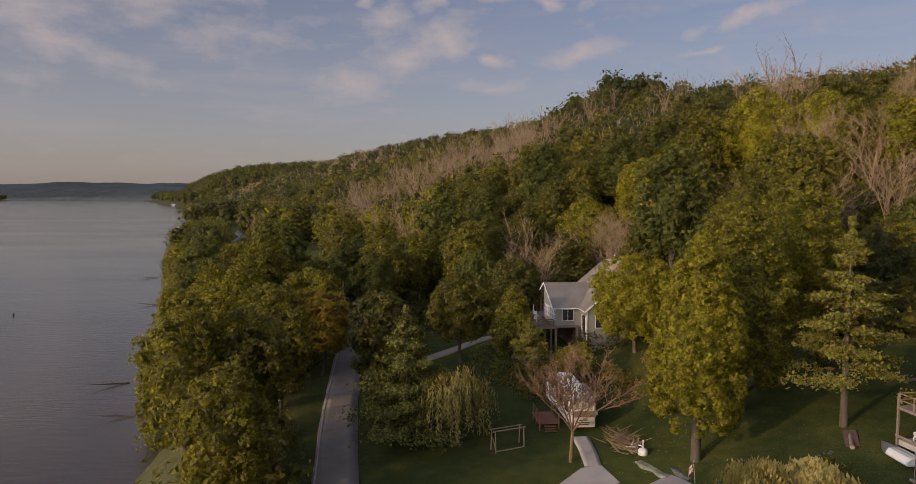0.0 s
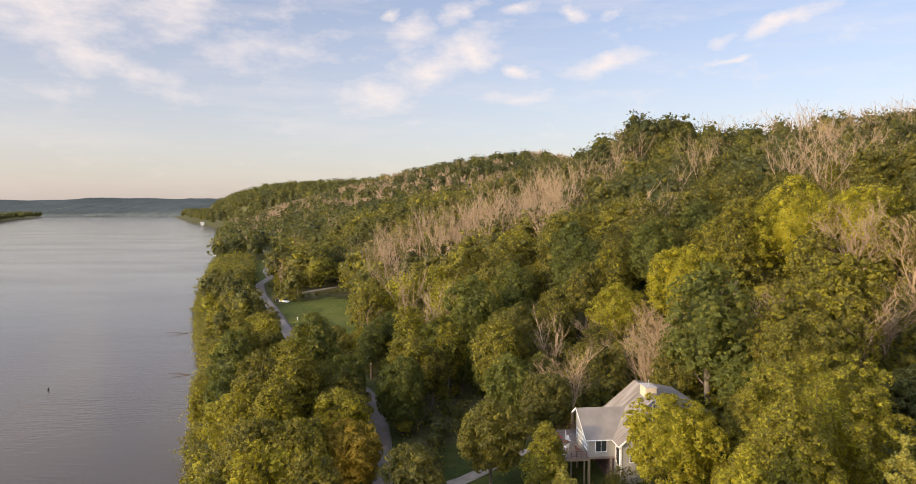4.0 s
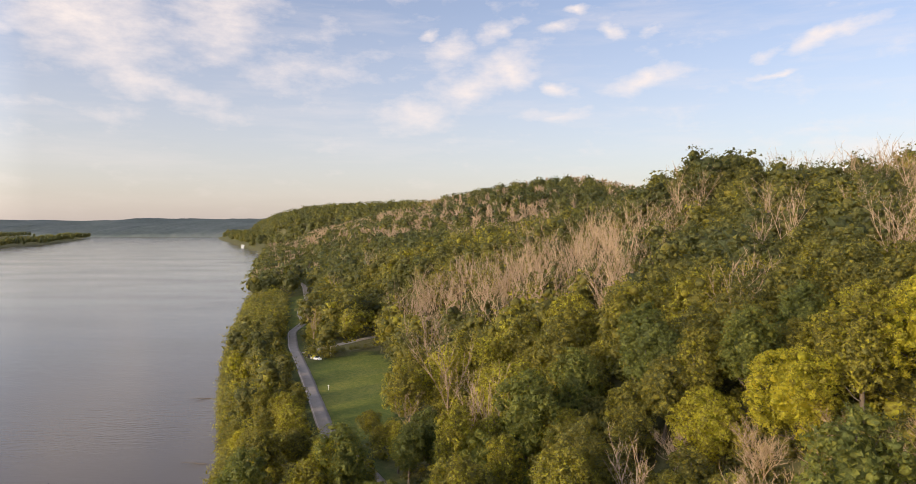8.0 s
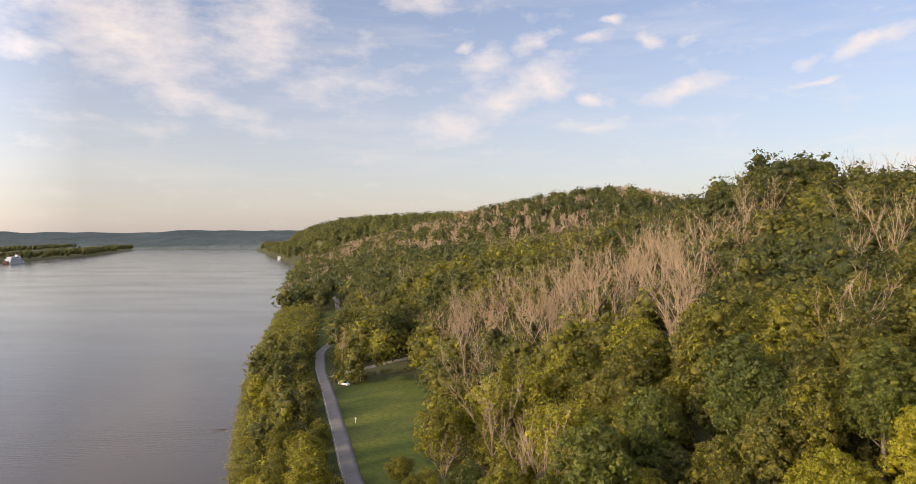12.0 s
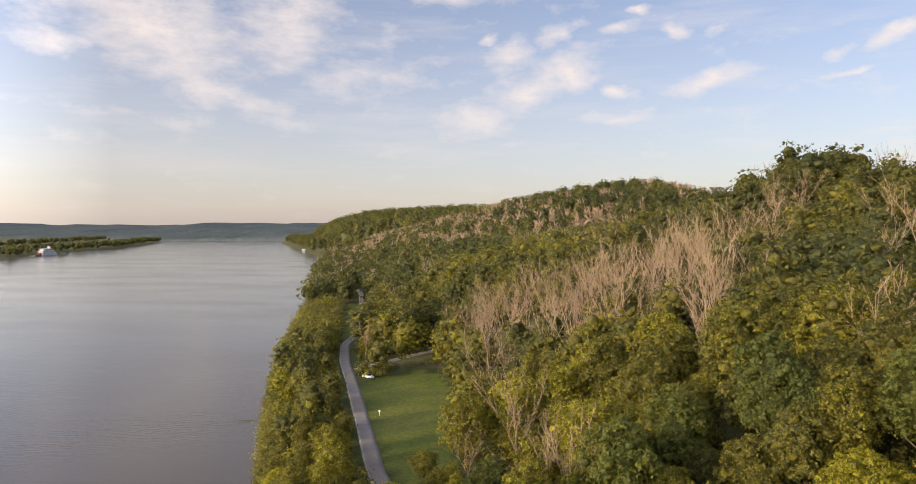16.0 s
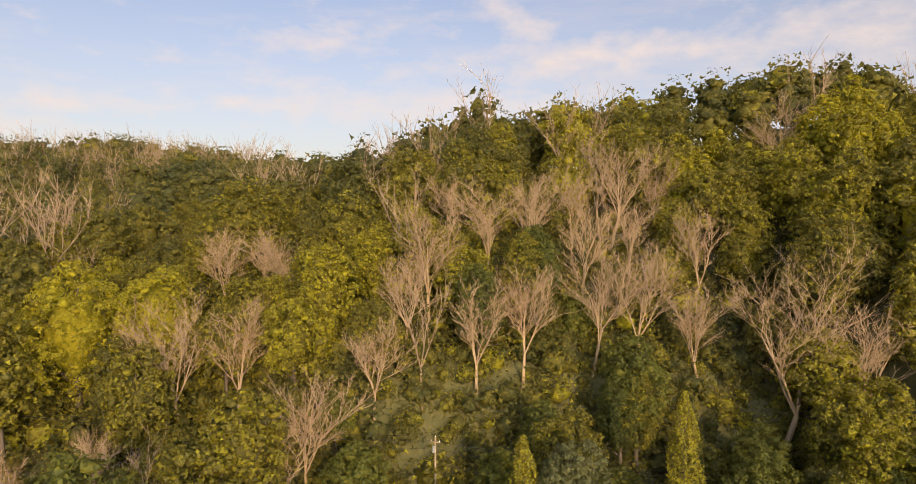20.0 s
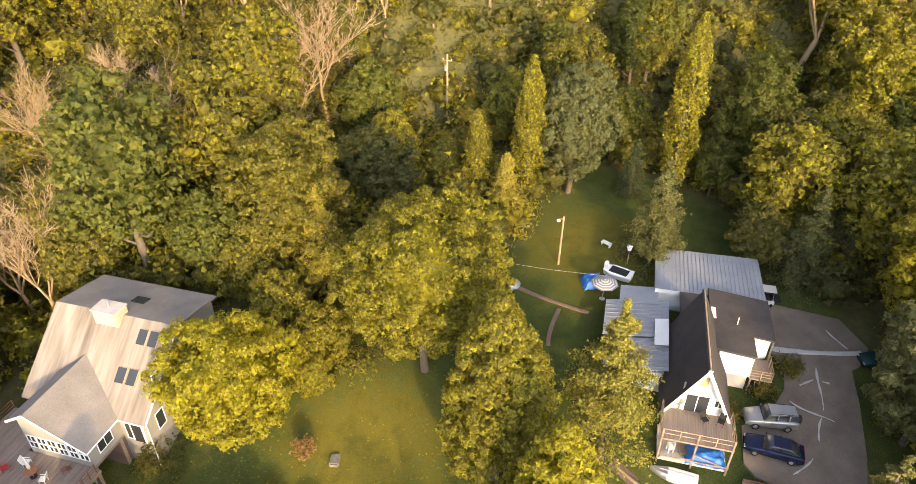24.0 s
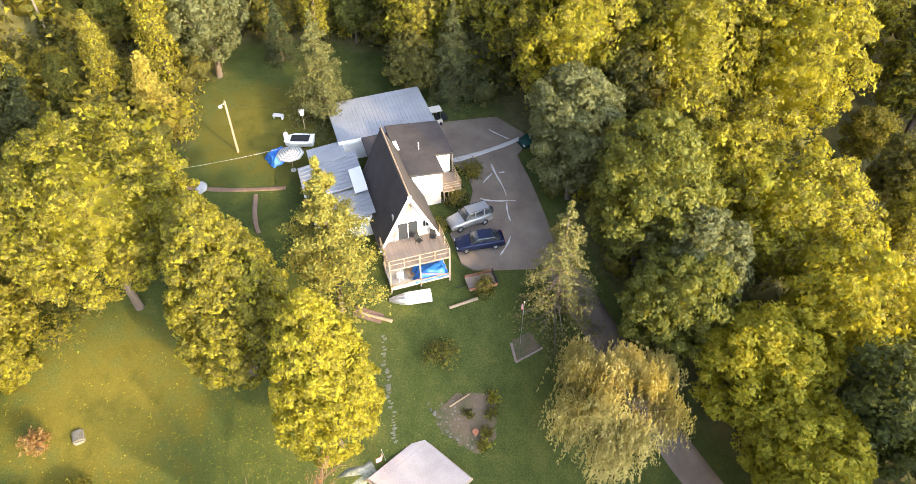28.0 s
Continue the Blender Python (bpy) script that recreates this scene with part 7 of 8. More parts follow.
for i in range(8):
    b = rng.uniform(0, 6.28)
    part("plank", box(-1.0, 1.0, -0.09, 0.09, 0, 0.05), WOOD, heap).matrix_basis = pose(rng.normal() * 0.6, rng.normal() * 0.9 - 1.0, 0.15 + 0.07 * i, rng.normal() * 6, rng.normal() * 8, math.degrees(b))
sink = thing("water_tank", "small white plastic tank beside the brush pile", "tank", ground_pose(16.0, 57.4, 0))
part("tank", lathe([(0.34, 0), (0.42, 0.06), (0.42, 0.42), (0.3, 0.55), (0.12, 0.6)], 18), WHITE, sink, smooth_faces=True)
part("stem", rod((0, 0, 0.58), (0, 0, 1.35), 0.06), WHITE, sink)
for i, (px, py, ln) in enumerate(((15.6, 59.3, 1.9), (15.3, 58.4, 1.2), (15.9, 58.6, 1.0))):
    pipe = part("pipe", rod((-ln / 2, 0, 0.5), (ln / 2, 0, 0.32), 0.06), WHITE)
    tagged(pipe, "white plastic pipe lying on the brush pile", "pipe", "pipes on the brush pile")
    pipe.matrix_basis = ground_pose(px, py, (70, 20, 110)[i])


def patio():
    """Raised slab with a seam along one side and timber edging."""
    a, l, r = Vector((19.8, 47.7, 0)), Vector((16.8, 52.2, 0)), Vector((15.6, 44.2, 0))
    c = thing("patio_slab", "raised pinkish-grey concrete patio slab with a seam and timber edging", "patio", pose(a.x, a.y, -4.1))
    u, w = l - a, r - a
    n = w.normalized() * 0.72
    gap = w.normalized() * 0.74
    part("strip", slab([(0, 0, 0.0), tuple(n), tuple(u * 0.97 + n), tuple(u * 0.99)], 0.5), PATIO, c)
    part("slab", slab([tuple(gap), tuple(w), tuple(u + w), tuple(u + gap)], 0.5), PATIO, c)
    for p, q in ((w, u + w), (Vector((0, 0, 0)), w), (u, u + w)):
        along = (q - p).normalized() * 0.08
        part("edge_board", rod(tuple(p - along + Vector((0, 0, -0.16))), tuple(q + along + Vector((0, 0, -0.16))), 0.13, sides=4), WOOD, c)
    part("base", slab([tuple((u + w) * 0.06 + Vector((0, 0, -0.45))), tuple(w * 0.9 + u * 0.06 + Vector((0, 0, -0.45))), tuple((u + w) * 0.9 + Vector((0, 0, -0.45))), tuple(u * 0.9 + w * 0.06 + Vector((0, 0, -0.45)))], 1.6), STONE, c)
    return c


PATIO = surface("stained_patio_concrete", (0.34, 0.27, 0.24), (0.56, 0.49, 0.45), 0.5, 11.0, 0.92, bump=0.2)
patio()


def flag(m, label, height, w=1.2, h=0.75, lean=0.0):
    c = thing("flag", label, "flag", m)
    part("pole", rod((0, 0, -0.3), (lean, 0, height), 0.028, 0.016), STEEL, c)
    part("finial", lathe([(0.02, 0), (0.06, 0.05), (0.06, 0.09), (0.02, 0.13)], 8, at=(lean, 0, height)), STEEL, c)
    cloth = new("cloth")
    cloth.parent = c
    cloth.matrix_basis = pose(lean, 0, height - 0.1)
    for i in range(13):
        bm = bmesh.new()
        z1, z0 = -i * h / 13, -(i + 1) * h / 13
        for k in range(8):
            xs = [0.03 + w * 0.42 * (k + d) / 8 for d in (0, 1)]
            ys = [0.16 * math.sin(7 * x) for x in xs]
            sag = [-1.35 * x for x in xs]
            vs = [bm.verts.new(p) for p in ((xs[0], ys[0], z0 + sag[0]), (xs[1], ys[1], z0 + sag[1]), (xs[1], ys[1], z1 + sag[1]), (xs[0], ys[0], z1 + sag[0]))]
            bm.faces.new(vs)
        part("stripe", bm, (RED, WHITE)[i % 2], cloth)
    bm = bmesh.new()
    for s in (-1, 1):
        vs = [bm.verts.new((x, 0.16 * math.sin(7 * x) + s * 0.012, z - 1.35 * x)) for x, z in ((0.03, 0), (0.22, 0), (0.22, -h * 0.54), (0.03, -h * 0.54))]
        bm.faces.new(vs)
    part("canton", bm, NAVY, cloth)
    return c


flag(ground_pose(26.4, 38.0), "striped flag hanging from a tall white flagpole on the lawn", 5.6)
flag(pose(18.3, 50.6, -4.9, 0, 0, 120), "small striped flag on a staff beside the patio slab", 2.4, 1.3, 0.7, 0.3)

def golf_cart():
    c = thing("golf_cart", "old beige golf cart with a canopy parked beside the rear roof", "golf cart", ground_pose(55.3, 42.0, 100))
    part("body", loft([[(x, -w, 0.28), (x, -w, h), (x, w, h), (x, w, 0.28)] for x, w, h in ((-1.15, 0.5, 0.62), (-0.9, 0.6, 0.75), (-0.35, 0.6, 0.72), (-0.3, 0.6, 0.34), (0.45, 0.6, 0.34), (0.5, 0.6, 0.8), (0.95, 0.55, 0.72), (1.2, 0.45, 0.5))]), CREAM, c)
    part("seat", box(-0.8, -0.3, -0.55, 0.55, 0.74, 0.86, 0.04), DARK, c)
    part("backrest", box(-0.88, -0.78, -0.55, 0.55, 0.8, 1.2, 0.04), DARK, c)
    part("cargo_bed", box(-1.7, -1.1, -0.55, 0.55, 0.6, 0.85, 0.02), DARK, c)
    for x in (-0.9, 0.7):
        for y in (-0.55, 0.55):
            part("post", rod((x, y, 0.7), (x * 0.9, y, 1.82), 0.025, sides=6), STEEL, c)
    part("canopy", box(-1.1, 0.85, -0.65, 0.65, 1.82, 1.9, 0.04), CREAM, c)
    part("steering_wheel", rod((0.3, -0.25, 0.95), (0.27, -0.25, 0.98), 0.17), DARK, c)
    for x in (-0.85, 0.85):
        for y in (-0.58, 0.58):
            wheel(c, x, y, 0.22, 0.16)
    return c


golf_cart()

# skiff, trailers, tub
skiff = thing("rowing_boat", "upturned white and grey aluminium skiff in front of the cabin deck", "boat", ground_pose(31.5, 47.1, 92, 0.02))
secs = []
for t in np.linspace(0, 1, 9):
    x = -1.9 + 3.8 * t
    hw = 0.68 * (1 - max(0, (t - 0.45) / 0.55) ** 2.2) + 0.02
    top = 0.55 - 0.08 * t
    secs.append([(x, -hw, 0.04), (x, -hw * 0.95, top * 0.55), (x, -hw * 0.6, top), (x, hw * 0.6, top), (x, hw * 0.95, top * 0.55), (x, hw, 0.04)])
part("hull", loft(secs[:6]), WHITE, skiff, "white painted stern half")
part("bow", loft(secs[5:]), STEEL, skiff, "bare grey bow")
part("keel", rod((-1.9, 0, 0.58), (1.2, 0, 0.52), 0.03, sides=4), STEEL, skiff)
part("gunwale", rod((-1.9, 0.7, 0.06), (0.3, 0.7, 0.06), 0.03, sides=5), STEEL, skiff)

cart = thing("utility_trailer", "flat brown timber utility trailer on the grass", "trailer", ground_pose(32.3, 40.5, 97))
part("bed", box(-1.3, 1.3, -0.85, 0.85, 0.5, 0.58), DECK, cart)
for y in (-0.85, 0.85):
    part("side_board", box(-1.3, 1.3, y - 0.03, y + 0.03, 0.58, 0.86), RED_WOOD, cart)
part("tailgate", box(-1.36, -1.3, -0.85, 0.85, 0.5, 1.15), DARK, cart, "dark mesh ramp gate")
part("drawbar", rod((1.3, 0, 0.48), (2.4, 0, 0.42), 0.05, sides=6), DARK, cart)
for x in (-0.95, 0.95):
    bm = lathe([(0.14, -0.1), (0.26, -0.1), (0.28, 0), (0.26, 0.1), (0.14, 0.1)], 14)
    bmesh.ops.rotate(bm, verts=bm.verts, cent=(0, 0, 0), matrix=Matrix.Rotation(radians(90), 3, "X"))
    bmesh.ops.translate(bm, verts=bm.verts, vec=(-0.1, x, 0.3))
    part("wheel", bm, DARK, cart)

tub = thing("old_boat", "open white fibreglass boat hull full of dark scrap beside the cabin", "boat", ground_pose(53.0, 56.7, 80))
bm = loft([[(x, -hw, 0.75), (x, -hw * 0.7, 0.12), (x, hw * 0.7, 0.12), (x, hw, 0.75)] for x, hw in ((-1.5, 0.8), (-0.6, 0.95), (0.7, 0.95), (1.5, 0.55))])
part("hull", bm, WHITE, tub)
part("rim", slab([(-1.55, -0.85, 0.8), (1.55, -0.6, 0.8), (1.55, 0.6, 0.8), (-1.55, 0.85, 0.8)], 0.05), WHITE, tub)
part("scrap", slab([(-1.1, -0.6, 0.82), (0.9, -0.6, 0.82), (0.9, 0.6, 0.82), (-1.1, 0.6, 0.82)], 0.02), DARK, tub, "dark scrap metal")
part("motor_cowl", box(1.2, 1.6, -0.25, 0.25, 0.6, 1.5, 0.08), WHITE, tub)

shade = thing("patio_umbrella", "open white and grey striped octagonal patio umbrella beside the metal-roofed wing", "umbrella", ground_pose(48.9, 57.4))
part("pole", rod((0, 0, 0), (0, 0, 2.55), 0.03), WOOD, shade)
GREY_STRIPE = plain_paint("grey_canopy_stripe", (0.42, 0.42, 0.44), 0.8)
canopy = new("canopy")
canopy.parent = shade
for k in range(10):
    bm = bmesh.new()
    r0, r1 = 1.45 * k / 10, 1.45 * (k + 1) / 10
    for i in range(8):
        a, b = i * math.pi / 4, (i + 1) * math.pi / 4
        vs = [(r * math.cos(c), r * math.sin(c), 2.6 - 0.48 * r / 1.45) for r, c in ((r0, a), (r1, a), (r1, b), (r0, b))]
        bm.faces.new([bm.verts.new(q) for q in (vs if k else vs[:3])])
    bmesh.ops.solidify(bm, geom=list(bm.faces), thickness=0.03)
    part("stripe", bm, (WHITE, GREY_STRIPE)[k % 2], canopy)
for i in range(8):
    a = i * math.pi / 4
    part("rib", rod((0, 0, 2.56), (1.43 * math.cos(a), 1.43 * math.sin(a), 2.09), 0.012, sides=4), STEEL, shade)
part("foot", lathe([(0.3, 0), (0.3, 0.07), (0.06, 0.12)], 12), CONCRETE, shade)

# poles and lines
lamp = thing("light_pole", "leaning bare timber light pole on the upper lawn", "pole", ground_pose(52.3, 63.2))
part("pole", rod((0, 0, -0.4), (-0.15, -0.1, 6.4), 0.13, 0.10), WOOD, lamp)
part("lamp_arm", rod((-0.15, -0.1, 6.2), (-0.75, 0.25, 6.3), 0.03), STEEL, lamp)
part("lamp_head", lathe([(0.05, 0.22), (0.16, 0.16), (0.2, 0.0), (0.12, -0.05)], 12, at=(-0.8, 0.28, 6.1)), WHITE, lamp)
part("insulator", rod((-0.15, 0.0, 6.0), (-0.15, 0.15, 6.0), 0.05), STEEL, lamp)
post = thing("bird_house", "white bird house on a post by the old boat", "bird house", ground_pose(55.6, 56.2))
part("post", rod((0, 0, -0.2), (0, 0, 1.9), 0.05, sides=6), WOOD, post)
part("house_box", box(-0.2, 0.2, -0.2, 0.2, 1.9, 2.3, 0.02), WHITE, post)
part("roof", solid([(-0.27, -0.27, 2.3), (0.27, -0.27, 2.3), (0.27, 0.27, 2.3), (-0.27, 0.27, 2.3), (0, -0.27, 2.55), (0, 0.27, 2.55)], [(0, 1, 4), (2, 3, 5), (0, 4, 5, 3), (1, 2, 5, 4), (0, 3, 2, 1)]), WHITE, post)


def wire(points, sag, r=0.009, n=14):
    segs = []
    for a, b in zip(points, points[1:]):
        a, b = np.array(a), np.array(b)
        prev = a
        for i in range(1, n + 1):
            t = i / n
            q = a + (b - a) * t - [0, 0, sag * 4 * t * (1 - t)]
            segs.append((*prev, *q, r, r))
            prev = q
    return tubes(segs, 4)


POLES = ((71.5, 85.2), (40.0, 158.0), (86.0, 16.0))
tops = {}
for i, (px, py) in enumerate(POLES):
    c = thing("utility_pole", "tall timber utility pole with a grey transformer in the woods", "utility pole", ground_pose(px, py), "line of utility poles")
    z = gz(px, py)
    top = 17.2 - z if i == 0 else 11.0
    part("pole", rod((0, 0, -0.5), (0, 0, top), 0.16, 0.11), WOOD, c)
    part("crossarm", box(-0.06, 0.06, -0.7, 0.7, top - 0.75, top - 0.6), WOOD, c)
    for s in (-0.6, 0.0, 0.6):
        part("insulator", lathe([(0.04, 0), (0.06, 0.08), (0.03, 0.16)], 8, at=(0, s, top - 0.6 if s else top)), WHITE, c)
    if i == 0:
        part("transformer", lathe([(0.16, 0), (0.22, 0.05), (0.22, 0.8), (0.16, 0.86)], 14, at=(-0.35, 0.1, top - 2.0)), STEEL, c)
    tops[i] = (px, py, z + top)
for dz, off in ((0.1, 0.0), (-0.55, -0.6), (-0.55, 0.6), (-1.6, 0.1)):
    line = [(tops[k][0], tops[k][1] + off, tops[k][2] + dz) for k in (1, 0, 2)]
    v, f = wire(line, 1.6, 0.018)
    tagged(mesh_object("power_line", v, f, DARK), "thin dark power line strung through the trees", "cable", "power lines")
lz = gz(52.3, 63.2)
for a, b, s in (((52.15, 63.1, lz + 6.1), (48.0, 75.0, gz(48, 75) + 4.5), 0.6), ((52.15, 63.1, lz + 6.1), (56.0, 52.5, 4.4), 0.3), ((52.2, 63.1, lz + 5.8), (71.4, 85.0, 15.8), 0.8)):
    v, f = wire([a, b], s, 0.010)
    tagged(mesh_object("service_line", v, f, DARK), "dark service cable from the light pole", "cable", "service cables")
v, f = wire([(50.0, 58.5, gz(50, 58.5) + 1.9), (47.6, 72.0, gz(47.6, 72) + 1.8)], 0.25, 0.012)
tagged(mesh_object("washing_line", v, f, WHITE), "thin pale washing line over the lawn", "washing line")

# pale painted line along the bank side of the lane
pts = np.array(ROAD)
run = np.gradient(pts, axis=0)
run /= np.linalg.norm(run, axis=1)[:, None]
side = pts + np.stack([-run[:, 1], run[:, 0]], 1) * 1.72
tagged(ribbon("edge_line", [tuple(p) for p in side], 0.14, CONCRETE, 0.15, edge=0.01), "worn pale edge line of the lane", "road marking", kind="structure")

# parking area, paths and beds
PARKING = [(55.3, 41.3), (55.8, 34.5), (52.6, 31.9), (49.7, 32.8), (48.9, 33.5), (45.3, 32.9), (39.3, 32.4), (35.4, 32.6), (33.6, 35.0), (34.0, 40.9), (34.9, 41.9), (38.6, 42.4), (41.8, 40.0), (44.2, 39.2), (46.6, 39.3), (48.4, 40.7), (53.1, 41.3)]


def patch(name, poly, mat, label, category, lift=0.06, step=0.8, kind="structure", rough=0.0):
    """A flat covering that lies on the ground inside a polygon, its edge ragged by so many metres."""
    if rough:
        rng = np.random.default_rng(len(label))
        poly = [(x0 + (x1 - x0) * k / 7 + rng.normal() * rough, y0 + (y1 - y0) * k / 7 + rng.normal() * rough) for (x0, y0), (x1, y1) in zip(poly, poly[1:] + poly[:1]) for k in range(7)]
    bm = bmesh.new()
    vs = [bm.verts.new((x, y, 0)) for x, y in poly]
    bm.faces.new(vs)
    bmesh.ops.triangulate(bm, faces=bm.faces)
    for _ in range(4):
        long = [e for e in bm.edges if e.calc_length() > step * 1.6]
        if not long:
            break
        bmesh.ops.subdivide_edges(bm, edges=long, cuts=1)
        bmesh.ops.triangulate(bm, faces=bm.faces)
    for v in bm.verts:
        v.co.z = gz(v.co.x, v.co.y) + lift
    rim = [e for e in bm.edges if e.is_boundary]
    got = bmesh.ops.extrude_edge_only(bm, edges=rim)
    for v in got["geom"]:
        if isinstance(v, bmesh.types.BMVert):
            v.co.z -= 0.3
    ob = part(name, bm, mat)
    return tagged(ob, label, category, kind=kind)


patch("parking_area", PARKING, ASPHALT, "cracked grey asphalt parking area beside the cabin", "parking area", 0.16)
crack = surface("crack_filler", (0.40, 0.37, 0.34), (0.52, 0.49, 0.46), 1.0, 9.0, 0.9)
for pts, w in (([(48.6, 41.0), (49.2, 38.6), (49.7, 37.0), (50.5, 35.0), (51.3, 33.0), (52.0, 32.2)], 0.62), ([(48.2, 36.6), (46.6, 36.5), (45.4, 36.2), (44.0, 35.8), (42.6, 35.9)], 0.16), ([(46.6, 36.5), (45.8, 37.4), (44.6, 38.4)], 0.12), ([(46.4, 36.4), (46.5, 35.0)], 0.12), ([(43.2, 39.0), (42.2, 37.6), (42.6, 35.9), (42.0, 34.4)], 0.13), ([(42.6, 35.9), (40.6, 36.4), (39.0, 36.0)], 0.11), ([(53.8, 36.0), (52.2, 34.6), (51.4, 33.4)], 0.10), ([(38.0, 36.4), (36.0, 37.4), (35.0, 38.6)], 0.10)):
    strip = ribbon("crack_repair", pts, w, crack, 0.19, 0.35, 0.1)
    tagged(strip, "pale concrete repair across the asphalt", "crack repair", "repairs in the asphalt")
patch("bed", [(21.7, 46.4), (22.5, 44.4), (22.6, 41.7), (21.8, 41.0), (18.9, 41.7), (17.8, 43.2), (18.7, 44.7), (20.2, 46.1)], BED, "bare reddish-brown flower bed with a few plants", "flower bed", 0.05, kind="structure", rough=0.13)
patch("bed", [(26.5, 38.8), (27.4, 37.0), (25.8, 36.1), (24.8, 38.7)], BED, "stone-edged bed round the flagpole", "flower bed", 0.05, kind="structure", rough=0.1)
patch("concrete_pad", [(7.6, 53.0), (10.4, 56.2), (12.2, 56.4), (13.0, 53.2), (10.5, 51.0)], CONCRETE, "pale concrete pad at the foot of the drive", "pad", 0.08)
tagged(ribbon("footpath", [(11.4, 63.4), (11.6, 60.5), (11.6, 58.0), (11.4, 55.5)], 1.5, CONCRETE, 0.07, 0.6, 0.05), "narrow concrete path to the motorhome", "path", kind="structure")
tagged(ribbon("gravel_track", [(-9, 93.0), (-5.8, 94.9), (-0.8, 99.0), (4, 103), (10, 105.5)], 2.4, GRAVEL, 0.08, 1.0, 0.15), "pale gravel track to the grey house", "track", kind="structure")
tagged(ribbon("gravel_strip", [(15.4, 57.0), (16.4, 55.2), (17.4, 52.4), (18.2, 50.8)], 1.7, PATCHY, 0.01, 0.5, 0.5), "patchy gravel overgrown with grass by the patio", "track", kind="structure")
BRICK_DUST = surface("red_brick_path", (0.13, 0.085, 0.06), (0.23, 0.15, 0.11), 1.5, 12.0, 0.95, bump=0.4)
tagged(ribbon("brick_path", [(47.6, 69.0), (46.7, 65.0), (46.4, 61.0), (46.4, 57.6)], 0.5, BRICK_DUST, 0.07, 0.5, 0.04), "worn red brick path across the lawn", "path", kind="structure")
tagged(ribbon("brick_path", [(46.3, 61.2), (44.4, 61.0), (42.2, 61.4), (40.0, 60.4)], 0.45, BRICK_DUST, 0.06, 0.5, 0.04), "worn red brick path across the lawn", "path", kind="structure")

stones = thing("stepping_stones", "line of flat pale stepping stones over the lawn", "stepping stones", pose(0, 0, 0))
rng = np.random.default_rng(44)
stone_meshes = []
for k in range(5):
    n = 7
    pts = [(0.23 * rng.uniform(0.75, 1.2) * math.cos(i * 2 * math.pi / n), 0.2 * rng.uniform(0.75, 1.2) * math.sin(i * 2 * math.pi / n), 0.06) for i in range(n)]
    stone_meshes.append(part("stone", slab(pts, 0.16), MOSSY_STONE, stones))
line = [(28.4, 49.8), (26.1, 50.0), (23.6, 49.8), (21.4, 49.7), (19.6, 49.9)]
for i in range(30):
    s = i / 29 * (len(line) - 1)
    k = min(int(s), len(line) - 2)
    x = line[k][0] + (line[k + 1][0] - line[k][0]) * (s - k) + rng.normal() * 0.04
    y = line[k][1] + (line[k + 1][1] - line[k][1]) * (s - k) + rng.normal() * 0.10
    ob = stone_meshes[i] if i < 5 else new("stone", stone_meshes[i % 5].data)
    ob.parent = stones
    ob.matrix_basis = ground_pose(x, y, rng.uniform(0, 360), -0.045) @ Matrix.Scale(float(rng.uniform(0.65, 1.1)), 4)


def boulders(name, label, places, seed, parent_label):
    rng = np.random.default_rng(seed)
    for x, y, r in places:
        v, f = ICO2
        w = v * r * (1 + 0.10 * rng.normal(size=(len(v), 1))) * [1, 0.8, 0.6]
        ob = mesh_object(name, w, f, MOSSY_STONE if r < 0.9 else STONE)
        ob.matrix_basis = ground_pose(x, y, rng.uniform(0, 360), r * 0.25)
        tagged(ob, label, "stone", parent_label)


block = part("boulder", box(-0.6, 0.6, -0.42, 0.42, -0.2, 0.36, 0.12), MOSSY_STONE)
tagged(block, "squared weathered stone block lying on the lawn", "stone", "stones on the lawn")
block.matrix_basis = ground_pose(22.6, 74.1, 20)
boulders("garden_stone", "rough garden stone edging the flower bed", [(22.2 - 0.34 * i + 0.2 * math.sin(i * 5), 46.7 - 0.15 * i + 0.3 * math.sin(i * 3), 0.13 + 0.06 * math.sin(i * 7)) for i in range(9)] + [(19.4 - 0.25 * i, 45.3 - 0.4 * i + 0.2 * math.sin(i * 4), 0.13 + 0.05 * math.sin(i * 2)) for i in range(5)], 2, "stones edging the beds")
q = np.random.default_rng(21)
boulders("garden_stone", "small pale stone lying in the flower bed", [(q.uniform(19.6, 22.2), q.uniform(44.2, 46.2), q.uniform(0.05, 0.13)) for _ in range(26)] + [(q.uniform(18.2, 19.6), q.uniform(42.6, 44.6), q.uniform(0.05, 0.11)) for _ in range(12)], 5, "stones edging the beds")
boulders("garden_stone", "rough garden stone piled under the deck corner", [(10.6 + 0.35 * (i % 6) + 0.1 * (i // 6), 89.3 + 0.3 * (i // 6), 0.3) for i in range(22)], 3, "stones under the deck")
for x, y, turn, ln, label in ((30.0, 50.4, 63, 3.2, "rough timber log beside a bare bed"), (30.5, 42.4, 105, 2.8, "pale timber edging log on the grass"), (54.6, 44.0, 100, 1.5, "stacked timber offcuts beside the rear roof")):
    lg = part("log", rod((-ln / 2, 0, 0.16), (ln / 2, 0, 0.16), 0.16, 0.13, 8), WOOD)
    tagged(lg, label, "log", "logs on the grass")
    lg.matrix_basis = ground_pose(x, y, turn)
patch("bed", [(31.3, 52.0), (30.2, 49.6), (29.4, 50.0), (30.4, 52.3)], SOIL, "small bare soil bed by the pine", "flower bed", 0.05)
